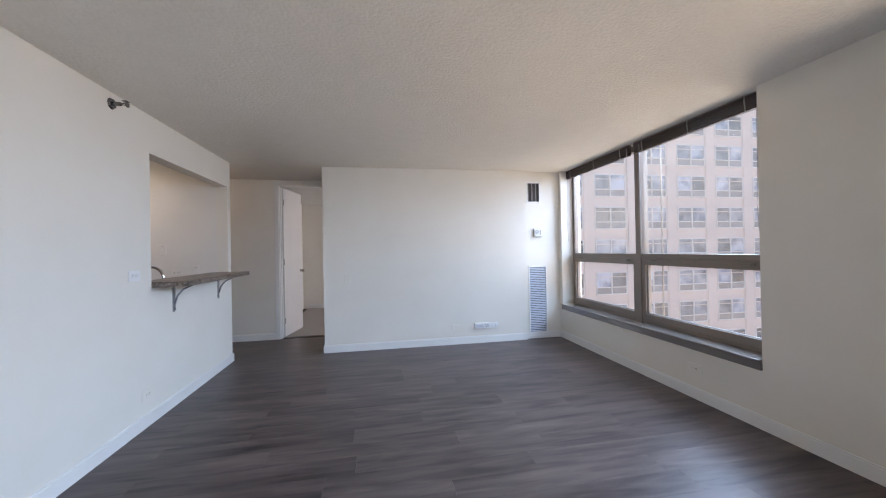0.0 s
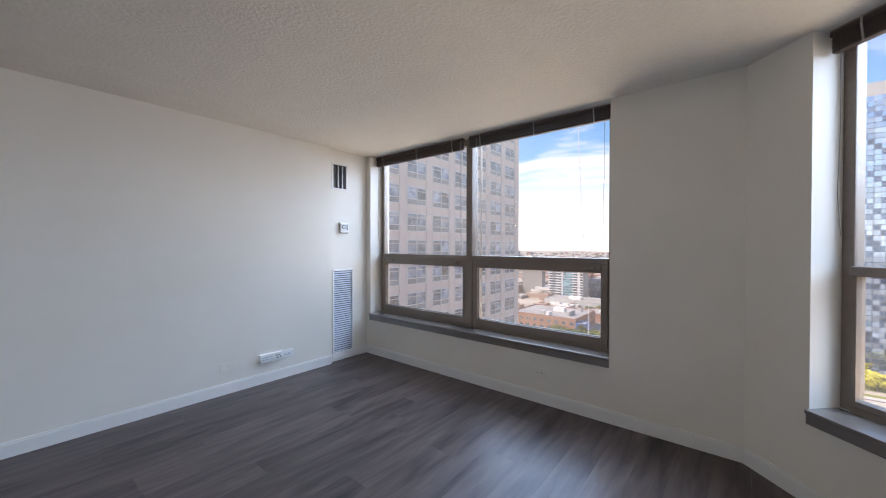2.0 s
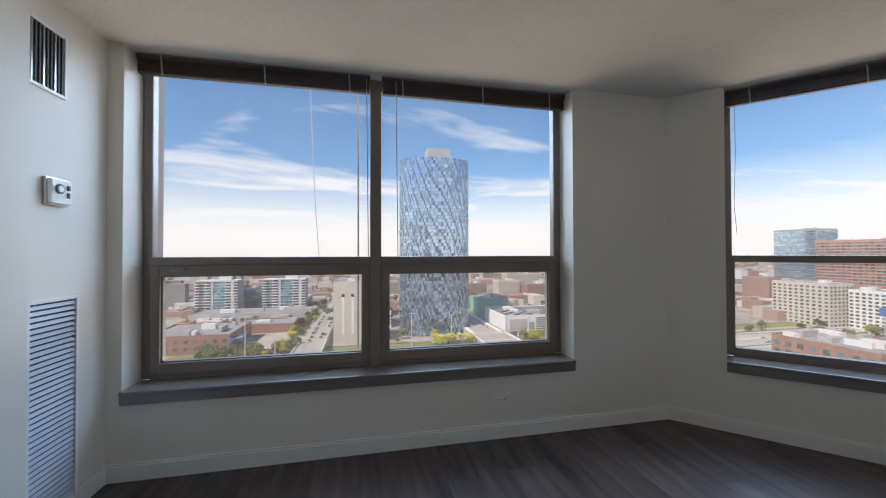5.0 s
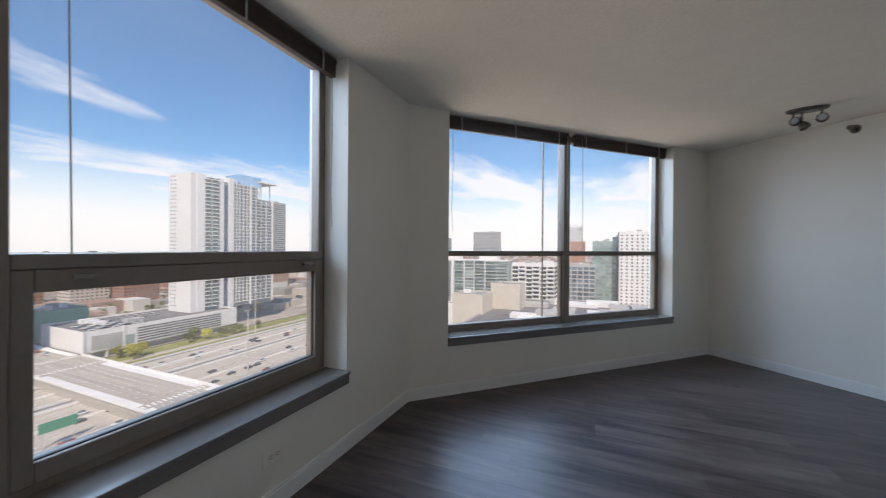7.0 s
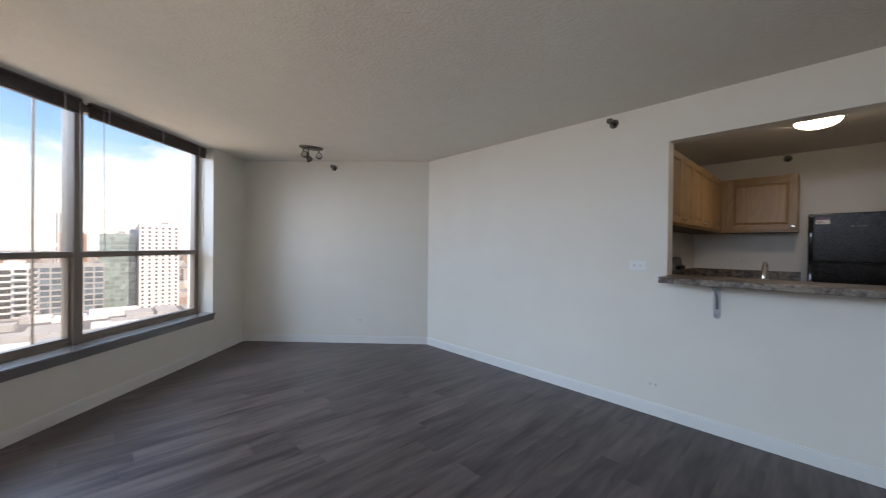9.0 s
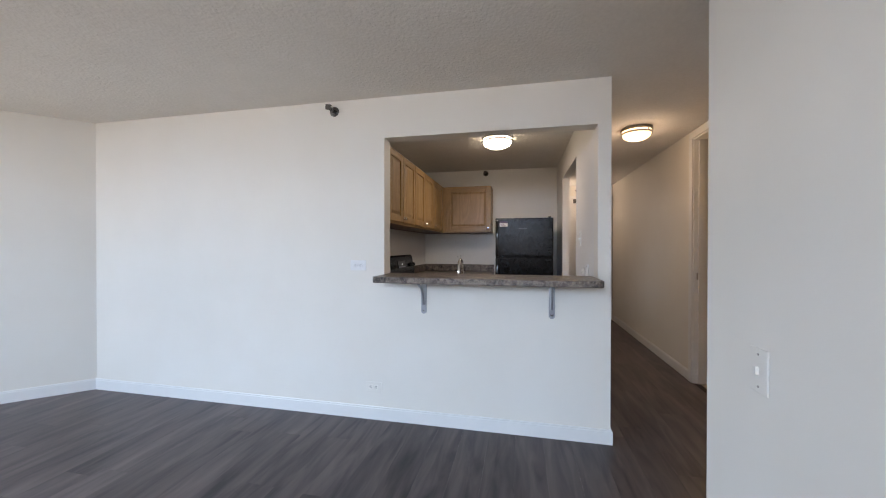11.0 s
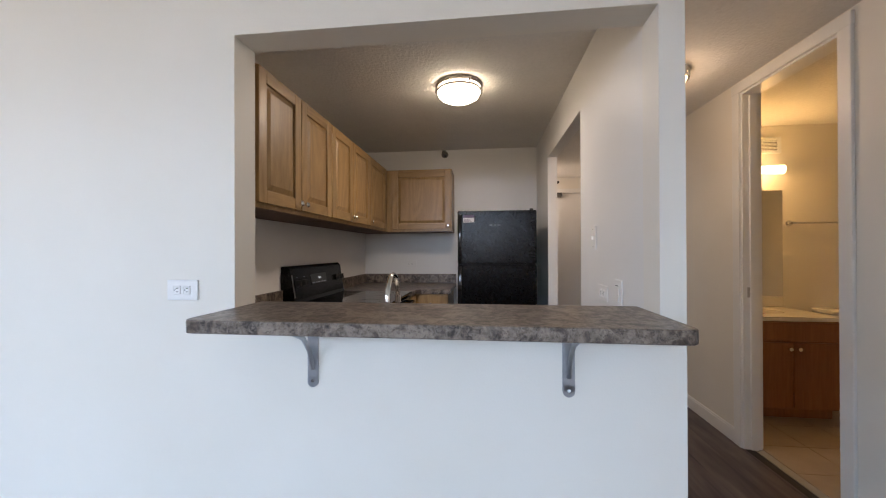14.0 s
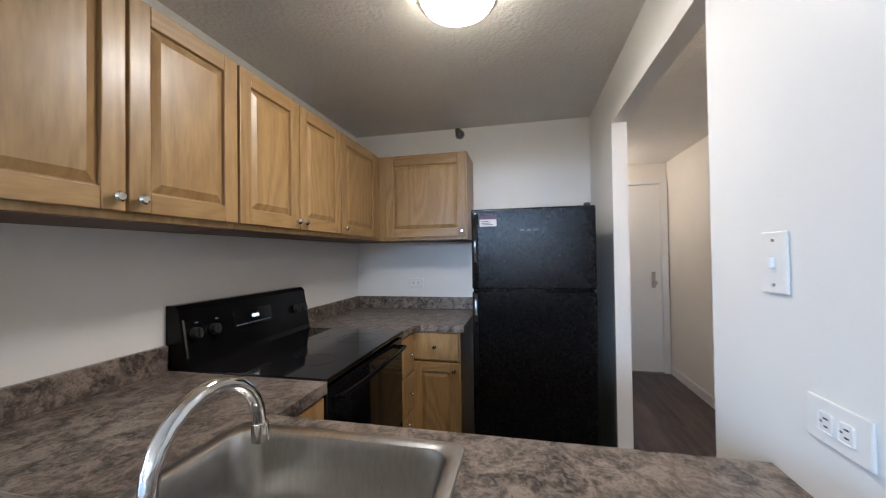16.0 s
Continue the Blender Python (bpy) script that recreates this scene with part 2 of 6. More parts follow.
def oak(name, along):
    """Honey oak with arched growth rings and fine pores, running along local z or x."""
    m, n, l, b = shader(name)
    tc, mp, info = n.new("ShaderNodeTexCoord"), n.new("ShaderNodeMapping"), n.new("ShaderNodeObjectInfo")
    mp.inputs["Scale"].default_value = (1.0, 1.0, 0.16) if along == "z" else (0.16, 1.0, 1.0)
    off, add = n.new("ShaderNodeVectorMath"), n.new("ShaderNodeVectorMath")
    off.operation, add.operation = "MULTIPLY", "ADD"
    off.inputs[1].default_value = (37.0, 61.0, 23.0)
    l.new(tc.outputs["Object"], mp.inputs[0]); l.new(info.outputs["Random"], off.inputs[0])
    l.new(mp.outputs[0], add.inputs[0]); l.new(off.outputs[0], add.inputs[1])
    big, fine = n.new("ShaderNodeTexNoise"), n.new("ShaderNodeTexNoise")
    big.inputs["Scale"].default_value, big.inputs["Detail"].default_value, big.inputs["Distortion"].default_value = 3.6, 1.6, 0.25
    fine.inputs["Scale"].default_value, fine.inputs["Detail"].default_value = 95.0, 5.0
    l.new(add.outputs[0], big.inputs["Vector"]); l.new(add.outputs[0], fine.inputs["Vector"])
    mul, sn, mr = n.new("ShaderNodeMath"), n.new("ShaderNodeMath"), n.new("ShaderNodeMapRange")
    mul.operation, sn.operation, mul.inputs[1].default_value = "MULTIPLY", "SINE", 95.0
    mr.inputs["From Min"].default_value, mr.inputs["To Max"].default_value = -1.0, 0.30
    l.new(big.outputs["Fac"], mul.inputs[0]); l.new(mul.outputs[0], sn.inputs[0]); l.new(sn.outputs[0], mr.inputs["Value"])
    mix = n.new("ShaderNodeMath"); mix.operation, mix.inputs[1].default_value = "MULTIPLY_ADD", 0.75
    l.new(fine.outputs["Fac"], mix.inputs[0]); l.new(mr.outputs[0], mix.inputs[2])
    ramp = n.new("ShaderNodeValToRGB")
    e = ramp.color_ramp.elements
    e[0].position, e[0].color = 0.22, (0.262, 0.149, 0.054, 1)
    e[1].position, e[1].color = 0.80, (0.392, 0.242, 0.098, 1)
    l.new(mix.outputs[0], ramp.inputs[0])
    hsv, vr = n.new("ShaderNodeHueSaturation"), n.new("ShaderNodeMapRange")
    vr.inputs["To Min"].default_value, vr.inputs["To Max"].default_value = 0.92, 1.08
    l.new(info.outputs["Random"], vr.inputs["Value"]); l.new(vr.outputs[0], hsv.inputs["Value"])
    l.new(ramp.outputs[0], hsv.inputs["Color"]); l.new(hsv.outputs[0], b.inputs["Base Color"])
    b.inputs["Roughness"].default_value, b.inputs["Coat Weight"].default_value, b.inputs["Coat Roughness"].default_value = 0.42, 0.28, 0.26
    bn = n.new("ShaderNodeBump")
    bn.inputs["Strength"].default_value, bn.inputs["Distance"].default_value = 0.12, 0.0008
    l.new(fine.outputs["Fac"], bn.inputs["Height"]); l.new(bn.outputs[0], b.inputs["Normal"])
    return m


M["oak"], M["oak_rail"] = oak("oak_cabinet", "z"), oak("oak_rail", "x")
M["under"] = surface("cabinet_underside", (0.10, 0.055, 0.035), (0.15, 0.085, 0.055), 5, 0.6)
M["cherry"] = surface("cherry_vanity", (0.21, 0.076, 0.027), (0.30, 0.115, 0.044), 8, 0.38, stretch=(7, 7, 0.5), detail=8, coat=0.2)
M["chrome"] = surface("chrome", (0.75, 0.75, 0.75), (0.82, 0.82, 0.82), 20, 0.09, metal=1.0, rough_var=0.03)
M["steel"] = surface("brushed_steel", (0.50, 0.49, 0.47), (0.60, 0.59, 0.57), 25, 0.30, metal=1.0, stretch=(1, 4, 1), bump=0.02, bump_scale=120)
M["bracket"] = surface("bracket_steel", (0.36, 0.37, 0.39), (0.45, 0.46, 0.48), 25, 0.38, metal=0.9)
M["nickel"] = surface("brushed_nickel", (0.40, 0.37, 0.33), (0.50, 0.47, 0.43), 30, 0.32, metal=1.0)
M["black"] = surface("black_appliance", (0.003, 0.003, 0.0033), (0.006, 0.006, 0.0065), 60, 0.20, bump=0.35, bump_scale=190, bump_dist=0.0010, spec=0.17)
M["black_gloss"] = surface("black_glass", (0.006, 0.006, 0.007), (0.009, 0.009, 0.01), 10, 0.06, rough_var=0.02)
M["black_matte"] = surface("black_rubber", (0.012, 0.012, 0.012), (0.02, 0.02, 0.02), 30, 0.5)
M["lamp_glass"] = glow("kitchen_lamp_glass", (1.0, 0.92, 0.70), 11.0)
M["hall_glass"] = glow("hall_lamp_glass", (1.0, 0.72, 0.38), 1.8)
M["bulb"] = glow("vanity_lamp_glass", (1.0, 0.74, 0.36), 3.5)
M["digits"] = glow("clock_digits", (0.8, 0.95, 1.0), 1.3)
M["dark_chrome"] = surface("tarnished_chrome", (0.16, 0.155, 0.15), (0.24, 0.235, 0.23), 30, 0.25, metal=1.0)
M["pewter"] = surface("latch_pewter", (0.20, 0.175, 0.155), (0.28, 0.25, 0.225), 40, 0.38, metal=0.6)
M["dark_nickel"] = surface("dark_nickel", (0.15, 0.135, 0.125), (0.22, 0.20, 0.185), 30, 0.34, metal=1.0)
M["mirror"] = surface("mirror_silver", (0.80, 0.81, 0.80), (0.82, 0.83, 0.82), 2, 0.01, metal=1.0, rough_var=0.0)
M["ceramic"] = surface("ceramic", (0.78, 0.76, 0.70), (0.82, 0.80, 0.75), 5, 0.12, coat=0.3)
M["cultured"] = surface("vanity_marble", (0.74, 0.70, 0.60), (0.80, 0.77, 0.68), 8, 0.15, distort=1.0)
M["tile"] = surface("floor_tile", (0.30, 0.235, 0.17), (0.37, 0.30, 0.225), 7, 0.4, vary=0.05)
M["grout"] = surface("grout", (0.30, 0.27, 0.22), (0.34, 0.31, 0.26), 20, 0.8)
M["carpet"] = surface("carpet", (0.34, 0.31, 0.28), (0.42, 0.39, 0.35), 120, 0.95, bump=0.6, bump_scale=400, bump_dist=0.004)
M["door"] = surface("door_paint", (0.78, 0.77, 0.74), (0.82, 0.81, 0.78), 3, 0.4, bump=0.06, bump_scale=80)
M["sticker"] = surface("paper_label", (0.46, 0.45, 0.46), (0.54, 0.53, 0.54), 30, 0.5)
M["ink"] = surface("label_ink", (0.05, 0.03, 0.07), (0.08, 0.05, 0.10), 30, 0.5)


def stone_laminate():
    """Mottled brown-grey laminate with pale flecks."""
    m, n, l, b = shader("stone_laminate")
    tc = n.new("ShaderNodeTexCoord")
    n1, n2, n3 = (n.new("ShaderNodeTexNoise") for _ in range(3))
    for nd, s, d, dist in ((n1, 14.0, 9.0, 1.1), (n2, 48.0, 7.0, 0.8), (n3, 120.0, 4.0, 0.5)):
        nd.inputs["Scale"].default_value, nd.inputs["Detail"].default_value, nd.inputs["Distortion"].default_value = s, d, dist
        nd.inputs["Roughness"].default_value = 0.62
        l.new(tc.outputs["Object"], nd.inputs["Vector"])
    r1, r2, r3 = (n.new("ShaderNodeValToRGB") for _ in range(3))
    for r, stops in ((r1, ((0.39, (0.030, 0.022, 0.018)), (0.49, (0.108, 0.080, 0.063)), (0.61, (0.265, 0.212, 0.172)))),
                     (r2, ((0.44, (0.0, 0.0, 0.0)), (0.62, (1.0, 1.0, 1.0)))),
                     (r3, ((0.34, (1.0, 1.0, 1.0)), (0.46, (0.0, 0.0, 0.0))))):
        e = r.color_ramp.elements
        e[0].position, e[0].color = stops[0][0], (*stops[0][1], 1)
        e[1].position, e[1].color = stops[-1][0], (*stops[-1][1], 1)
        for p, c in stops[1:-1]:
            q = e.new(p); q.color = (*c, 1)
    l.new(n1.outputs["Fac"], r1.inputs[0]); l.new(n2.outputs["Fac"], r2.inputs[0]); l.new(n3.outputs["Fac"], r3.inputs[0])
    ma, mb = n.new("ShaderNodeMix"), n.new("ShaderNodeMix")
    ma.data_type = mb.data_type = "RGBA"
    ma.inputs["B"].default_value, mb.inputs["B"].default_value = (0.33, 0.275, 0.235, 1), (0.032, 0.023, 0.02, 1)
    fa, fb = n.new("ShaderNodeMath"), n.new("ShaderNodeMath")
    fa.operation = fb.operation = "MULTIPLY"; fa.inputs[1].default_value, fb.inputs[1].default_value = 0.55, 0.7
    l.new(r2.outputs[0], fa.inputs[0]); l.new(r3.outputs[0], fb.inputs[0])
    l.new(fa.outputs[0], ma.inputs["Factor"]); l.new(r1.outputs[0], ma.inputs["A"])
    l.new(fb.outputs[0], mb.inputs["Factor"]); l.new(ma.outputs["Result"], mb.inputs["A"])
    l.new(mb.outputs["Result"], b.inputs["Base Color"])
    b.inputs["Roughness"].default_value = 0.36
    bn = n.new("ShaderNodeBump"); bn.inputs["Strength"].default_value, bn.inputs["Distance"].default_value = 0.1, 0.001
    l.new(n3.outputs["Fac"], bn.inputs["Height"]); l.new(bn.outputs[0], b.inputs["Normal"])
    return m


M["stone"] = stone_laminate()


# ---- mesh helpers ----
def box(bm, x0, x1, y0, y1, z0, z1, bev=0.0, seg=2):
    v = bmesh.ops.create_cube(bm, size=1.0)["verts"]
    for p in v:
        p.co = Vector(((x0 + x1) / 2 + p.co.x * (x1 - x0), (y0 + y1) / 2 + p.co.y * (y1 - y0), (z0 + z1) / 2 + p.co.z * (z1 - z0)))
    if bev:
        edges = list({e for p in v for e in p.link_edges})
        bmesh.ops.bevel(bm, geom=edges, offset=bev, segments=seg, profile=0.5, affect="EDGES")


def rod(bm, p, q, r, n=14, r2=None):
    p, q = Vector(p), Vector(q)
    d = q - p
    m = Matrix.Translation((p + q) / 2) @ d.to_track_quat("Z", "Y").to_matrix().to_4x4()
    bmesh.ops.create_cone(bm, cap_ends=True, segments=n, radius1=r, radius2=r if r2 is None else r2, depth=d.length, matrix=m)


def lathe(bm, profile, n=28, m=Matrix()):
    """Revolve (radius, z) pairs about z."""
    rings = []
    for r, z in profile:
        rings.append([bm.verts.new(m @ Vector((r * math.cos(2 * math.pi * k / n), r * math.sin(2 * math.pi * k / n), z))) for k in range(n)] if r > 1e-5
                     else [bm.verts.new(m @ Vector((0, 0, z)))])
    for a, b in zip(rings, rings[1:]):
        for k in range(n):
            j = (k + 1) % n
            f = [a[k % len(a)], a[j % len(a)], b[j % len(b)], b[k % len(b)]]
            f = [v for i, v in enumerate(f) if v not in f[:i]]
            if len(f) > 2:
                bm.faces.new(f)
    bmesh.ops.recalc_face_normals(bm, faces=bm.faces)


def tube(bm, pts, r, n=12):
    """A round tube along points, with rings square to the path."""
    pts = [Vector(p) for p in pts]
    rings, up = [], Vector((0.31, 0.52, 0.79))
    for i, p in enumerate(pts):
        d = (pts[min(i + 1, len(pts) - 1)] - pts[max(i - 1, 0)]).normalized()
        a = d.cross(up).normalized(); b = a.cross(d)
        rings.append([bm.verts.new(p + r * (math.cos(2 * math.pi * k / n) * a + math.sin(2 * math.pi * k / n) * b)) for k in range(n)])
        up = b
    for a, b in zip(rings, rings[1:]):
        for k in range(n):
            bm.faces.new((a[k], a[(k + 1) % n], b[(k + 1) % n], b[k]))
    bm.faces.new(rings[0][::-1]); bm.faces.new(rings[-1])
    bmesh.ops.recalc_face_normals(bm, faces=bm.faces)


def slab(bm, pts, z0, z1, bev=0.0):
    """A plate from an outline in plan."""
    lo, hi = [bm.verts.new((x, y, z0)) for x, y in pts], [bm.verts.new((x, y, z1)) for x, y in pts]
    n = len(pts)
    faces = [bm.faces.new(lo[::-1]), bm.faces.new(hi)] + [bm.faces.new((lo[k], lo[(k + 1) % n], hi[(k + 1) % n], hi[k])) for k in range(n)]
    bmesh.ops.recalc_face_normals(bm, faces=faces)
    if bev:
        edges = [e for e in bm.edges if abs(e.verts[0].co.z - e.verts[1].co.z) < 1e-6 and e.verts[0] in hi + lo]
        bmesh.ops.bevel(bm, geom=edges, offset=bev, segments=2, profile=0.5, affect="EDGES")


def mesh_of(name, bm, material, smooth=False):
    me = bpy.data.meshes.new(name)
    bm.to_mesh(me); bm.free()
    me.materials.append(material)
    if smooth:
        me.polygons.foreach_set("use_smooth", [True] * len(me.polygons))
        me.set_sharp_from_angle(angle=radians(35))
    return me


def thing(name, m, label="", category="", group="", kind=""):
    o = new(name)
    o.empty_display_size = 0.1
    o.matrix_basis = m
    return tagged(o, label, category, group, kind)


def part(name, bm, material, parent, label="", smooth=False):
    o = new(name, mesh_of(name, bm, material, smooth))
    o.parent = parent
    return tagged(o, label) if label else o


def bm_box(*a, **k):
    bm = bmesh.new()
    box(bm, *a, **k)
    return bm


def structure(name, bm, material, label, category):
    return tagged(new(name, mesh_of(name, bm, material)), label, category, "", "structure")


def wall_boxes(bm, length, y0, y1, holes=(), x0=0.0, z0=0.0, z1=H):
    """A wall along local x, from y0 to y1 in depth, with holes (xa, xb, za, zb)."""
    x = x0
    for xa, xb, za, zb in sorted(holes):
        if xa > x:
            box(bm, x, xa, y0, y1, z0, z1)
        if za > z0:
            box(bm, xa, xb, y0, y1, z0, za)
        if zb < z1:
            box(bm, xa, xb, y0, y1, zb, z1)
        x = xb
    if length > x:
        box(bm, x, length, y0, y1, z0, z1)


def wall(name, m, length, label, holes=(), y0=0.0, y1=0.12, x0=0.0, z0=0.0, z1=H, paint="wall"):
    bm = bmesh.new()
    wall_boxes(bm, length, y0, y1, holes, x0, z0, z1)
    o = structure(name, bm, M[paint], label, "wall")
    o.matrix_basis = m
    return o


def baseboard(m, xa, xb, h=0.095):
    bm = bmesh.new()
    box(bm, xa, xb, -0.012, 0.0, 0.0, h - 0.012)
    box(bm, xa, xb, -0.008, 0.0, h - 0.012, h)
    o = structure("baseboard", bm, M["trim"], "white painted wooden baseboard along the wall", "baseboard")
    o.matrix_basis = m
    return o


# ---- structure ----
M_FAR = pose(1.05, FAR_Y, 0)                      # far wall, facing the room
M_KIT = pose(0, BACK.y, 0, 0, 0, 90)              # kitchen wall, from the back corner to the hall
M_BACK = Matrix.Translation(TIP) @ pose(0, 0, 0, 0, 0, 135)
M_W1 = pose(WIN_X, REC_Y, 0, 0, 0, -90)
M_W2 = Matrix.Translation(COR) @ pose(0, 0, 0, 0, 0, -135)
L_KIT, L_W1, L_W2, L_BACK = K_END - BACK.y, REC_Y - COR.y, (TIP - COR).length, (BACK - TIP).length

wall("wall_far", M_FAR, 2.75, "white painted far wall of the living room", y1=0.10)
wall("wall_far_recess", pose(3.80, REC_Y, 0), 0.78, "white painted recessed wall panel beside the window", y1=0.10)
wall("wall_far_end", pose(1.05, FAR_Y, 0, 0, 0, 0), 0.10, "white painted end of the far wall at the hall", y0=0.102, y1=HALL_Y)
wall("wall_kitchen", M_KIT, L_KIT, "white painted wall with the kitchen pass-through", y1=0.12, x0=-0.1,
     holes=[(-1.634 - BACK.y, KIT_R - BACK.y, 1.036, 2.080)])
wall("wall_window_long", M_W1, L_W1 + 0.3, "white painted wall round the long window", y1=0.30,
     holes=[(0.074, 0.074 + WIN_W, 0.47, H)], x0=-0.2)
wall("wall_window_diagonal", M_W2, L_W2 + 0.3, "white painted diagonal wall round the second window", y1=0.30,
     holes=[(0.351, 0.351 + WIN_W, 0.47, H)], x0=0.0)
wall("wall_back", M_BACK, L_BACK, "white painted diagonal back wall", y1=0.12, x0=-0.3)
for m, a, b in ((M_FAR, 0.0, 2.75), (pose(3.80, REC_Y, 0), 0.0, 0.52), (M_W1, 0.0, L_W1 - 0.005), (M_W2, 0.006, L_W2), (M_BACK, 0.012, L_BACK), (M_KIT, 0.006, L_KIT)):
    baseboard(m, a, b)
baseboard(pose(0.0, K_END, 0, 0, 0, 180), -0.012, 0.12)
baseboard(pose(1.05, 0.0, 0, 0, 0, -90), -0.90, 0.012)

# hall, kitchen, bath and bedroom shells
DOORS = [(-1.31, -0.640, 0.0, 2.305), (0.285, 1.02, 0.0, 2.305)]     # bath door, bedroom door
wall("wall_hall", pose(0, HALL_Y, 0), 1.15, "white painted hall wall with two doorways", holes=DOORS, x0=-4.5, y1=0.10)
wall("wall_hall_end", pose(-4.38, -0.2, 0, 0, 0, 90), 1.3, "white painted end wall of the hall", y1=0.12)
wall("wall_kitchen_side", pose(0, KIT_R, 0), -0.12, "white painted kitchen wall with an open doorway", paint="wall_satin", y1=0.08, x0=-4.4,
     holes=[(-2.02, -0.945, 0.0, 2.10)])
wall("wall_kitchen_left", pose(0.0, KIT_L, 0, 0, 0, 180), 2.8, "white painted kitchen wall behind the range", paint="wall_satin", y1=0.10, x0=0.12)
wall("wall_kitchen_back", pose(KIT_B, KIT_L - 0.1, 0, 0, 0, 90), 2.0, "white painted kitchen back wall", paint="wall_satin", y1=0.10)
wall("wall_bath_back", pose(BATH_X, 1.042, 0, 0, 0, 90), 2.0, "beige painted bathroom wall", y1=0.10)
wall("wall_bath_side", pose(-2.4, BATH_Y, 0), 2.45, "beige painted bathroom wall", y1=0.10)
wall("wall_bath_right", pose(0.05, 1.042, 0, 0, 0, 90), 2.0, "white painted wall between bathroom and bedroom", y1=0.10)
wall("wall_bedroom_far", pose(0.05, 3.9, 0), 4.5, "white painted bedroom wall", y1=0.10)
# the opening is assumed, cut to let the added bedroom lamp in
wall("wall_bedroom_right", pose(4.43, 3.9, 0, 0, 0, -90), 3.75, "white painted bedroom wall with an assumed, unseen window opening", y1=0.2, holes=[(0.4, 2.6, 0.6, H)])
wall("wall_bedroom_left", pose(0.05, 3.02, 0, 0, 0, 90), 0.9, "white painted bedroom wall", y1=0.10)
baseboard(pose(0, HALL_Y, 0), -4.38, -1.37)
baseboard(pose(0, HALL_Y, 0), -0.58, 0.22)
baseboard(pose(-4.38, -0.08, 0, 0, 0, 90), 0.0, 0.16)
baseboard(pose(0.15, 3.9, 0), 0.0, 4.2)

bm = bmesh.new()
slab(bm, [(-4.6, -2.3), (-0.3, -2.3), (-0.3, -4.6), (1.73, -6.52), (4.63, -3.62), (4.63, 4.1), (-4.6, 4.1)], H, H + 0.12)
structure("ceiling", bm, M["ceiling"], "white stippled ceiling with rough spray texture", "ceiling")
bm = bmesh.new()
slab(bm, [(-4.6, -2.3), (-0.2, -2.3), (-0.2, -4.6), (1.73, -6.5), (4.8, -3.4), (4.6, 4.1), (-4.6, 4.1)], -0.20, -0.006)
floor = structure("floor", bm, M["floor_base"], "dark grey-brown wood-look plank floor", "floor")
bm = bm_box(0.15, 4.43, HALL_Y + 0.10, 3.9, -0.006, 0.006)
structure("floor_bedroom", bm, M["carpet"], "pale grey-beige bedroom carpet", "carpet")
bm = bm_box(BATH_X, 0.05, HALL_Y + 0.06, BATH_Y, -0.006, -0.001)
floor_bath = structure("floor_bath", bm, M["grout"], "beige tiled bathroom floor", "floor")


def door_trim(xa, xb, top):
    """Jamb lining and casing of a doorway in the hall wall."""
    bm = bmesh.new()
    for s, x in ((1, xa), (-1, xb)):
        a, b = sorted((x - 0.003 * s, x + 0.020 * s))
        box(bm, a, b, HALL_Y - 0.004, HALL_Y + 0.104, 0, top - 0.02)
        a, b = sorted((x + 0.020 * s, x + 0.032 * s))
        box(bm, a, b, HALL_Y + 0.035, HALL_Y + 0.075, 0, top - 0.032)
        a, b = sorted((x + 0.008 * s, x - 0.057 * s))
        box(bm, a, b, HALL_Y - 0.018, HALL_Y - 0.001, 0, top + 0.055, bev=0.004)
        box(bm, a, b, HALL_Y + 0.101, HALL_Y + 0.117, 0, top + 0.055)
    box(bm, xa - 0.003, xb + 0.003, HALL_Y - 0.004, HALL_Y + 0.104, top - 0.02, top + 0.003)
    box(bm, xa - 0.06, xb + 0.06, HALL_Y - 0.020, HALL_Y - 0.001, top - 0.008, top + 0.057, bev=0.004)
    return structure("trim", bm, M["trim"], "white painted door casing and jamb", "door frame")


door_trim(-1.31, -0.640, 2.305)
door_trim(0.285, 1.02, 2.305)

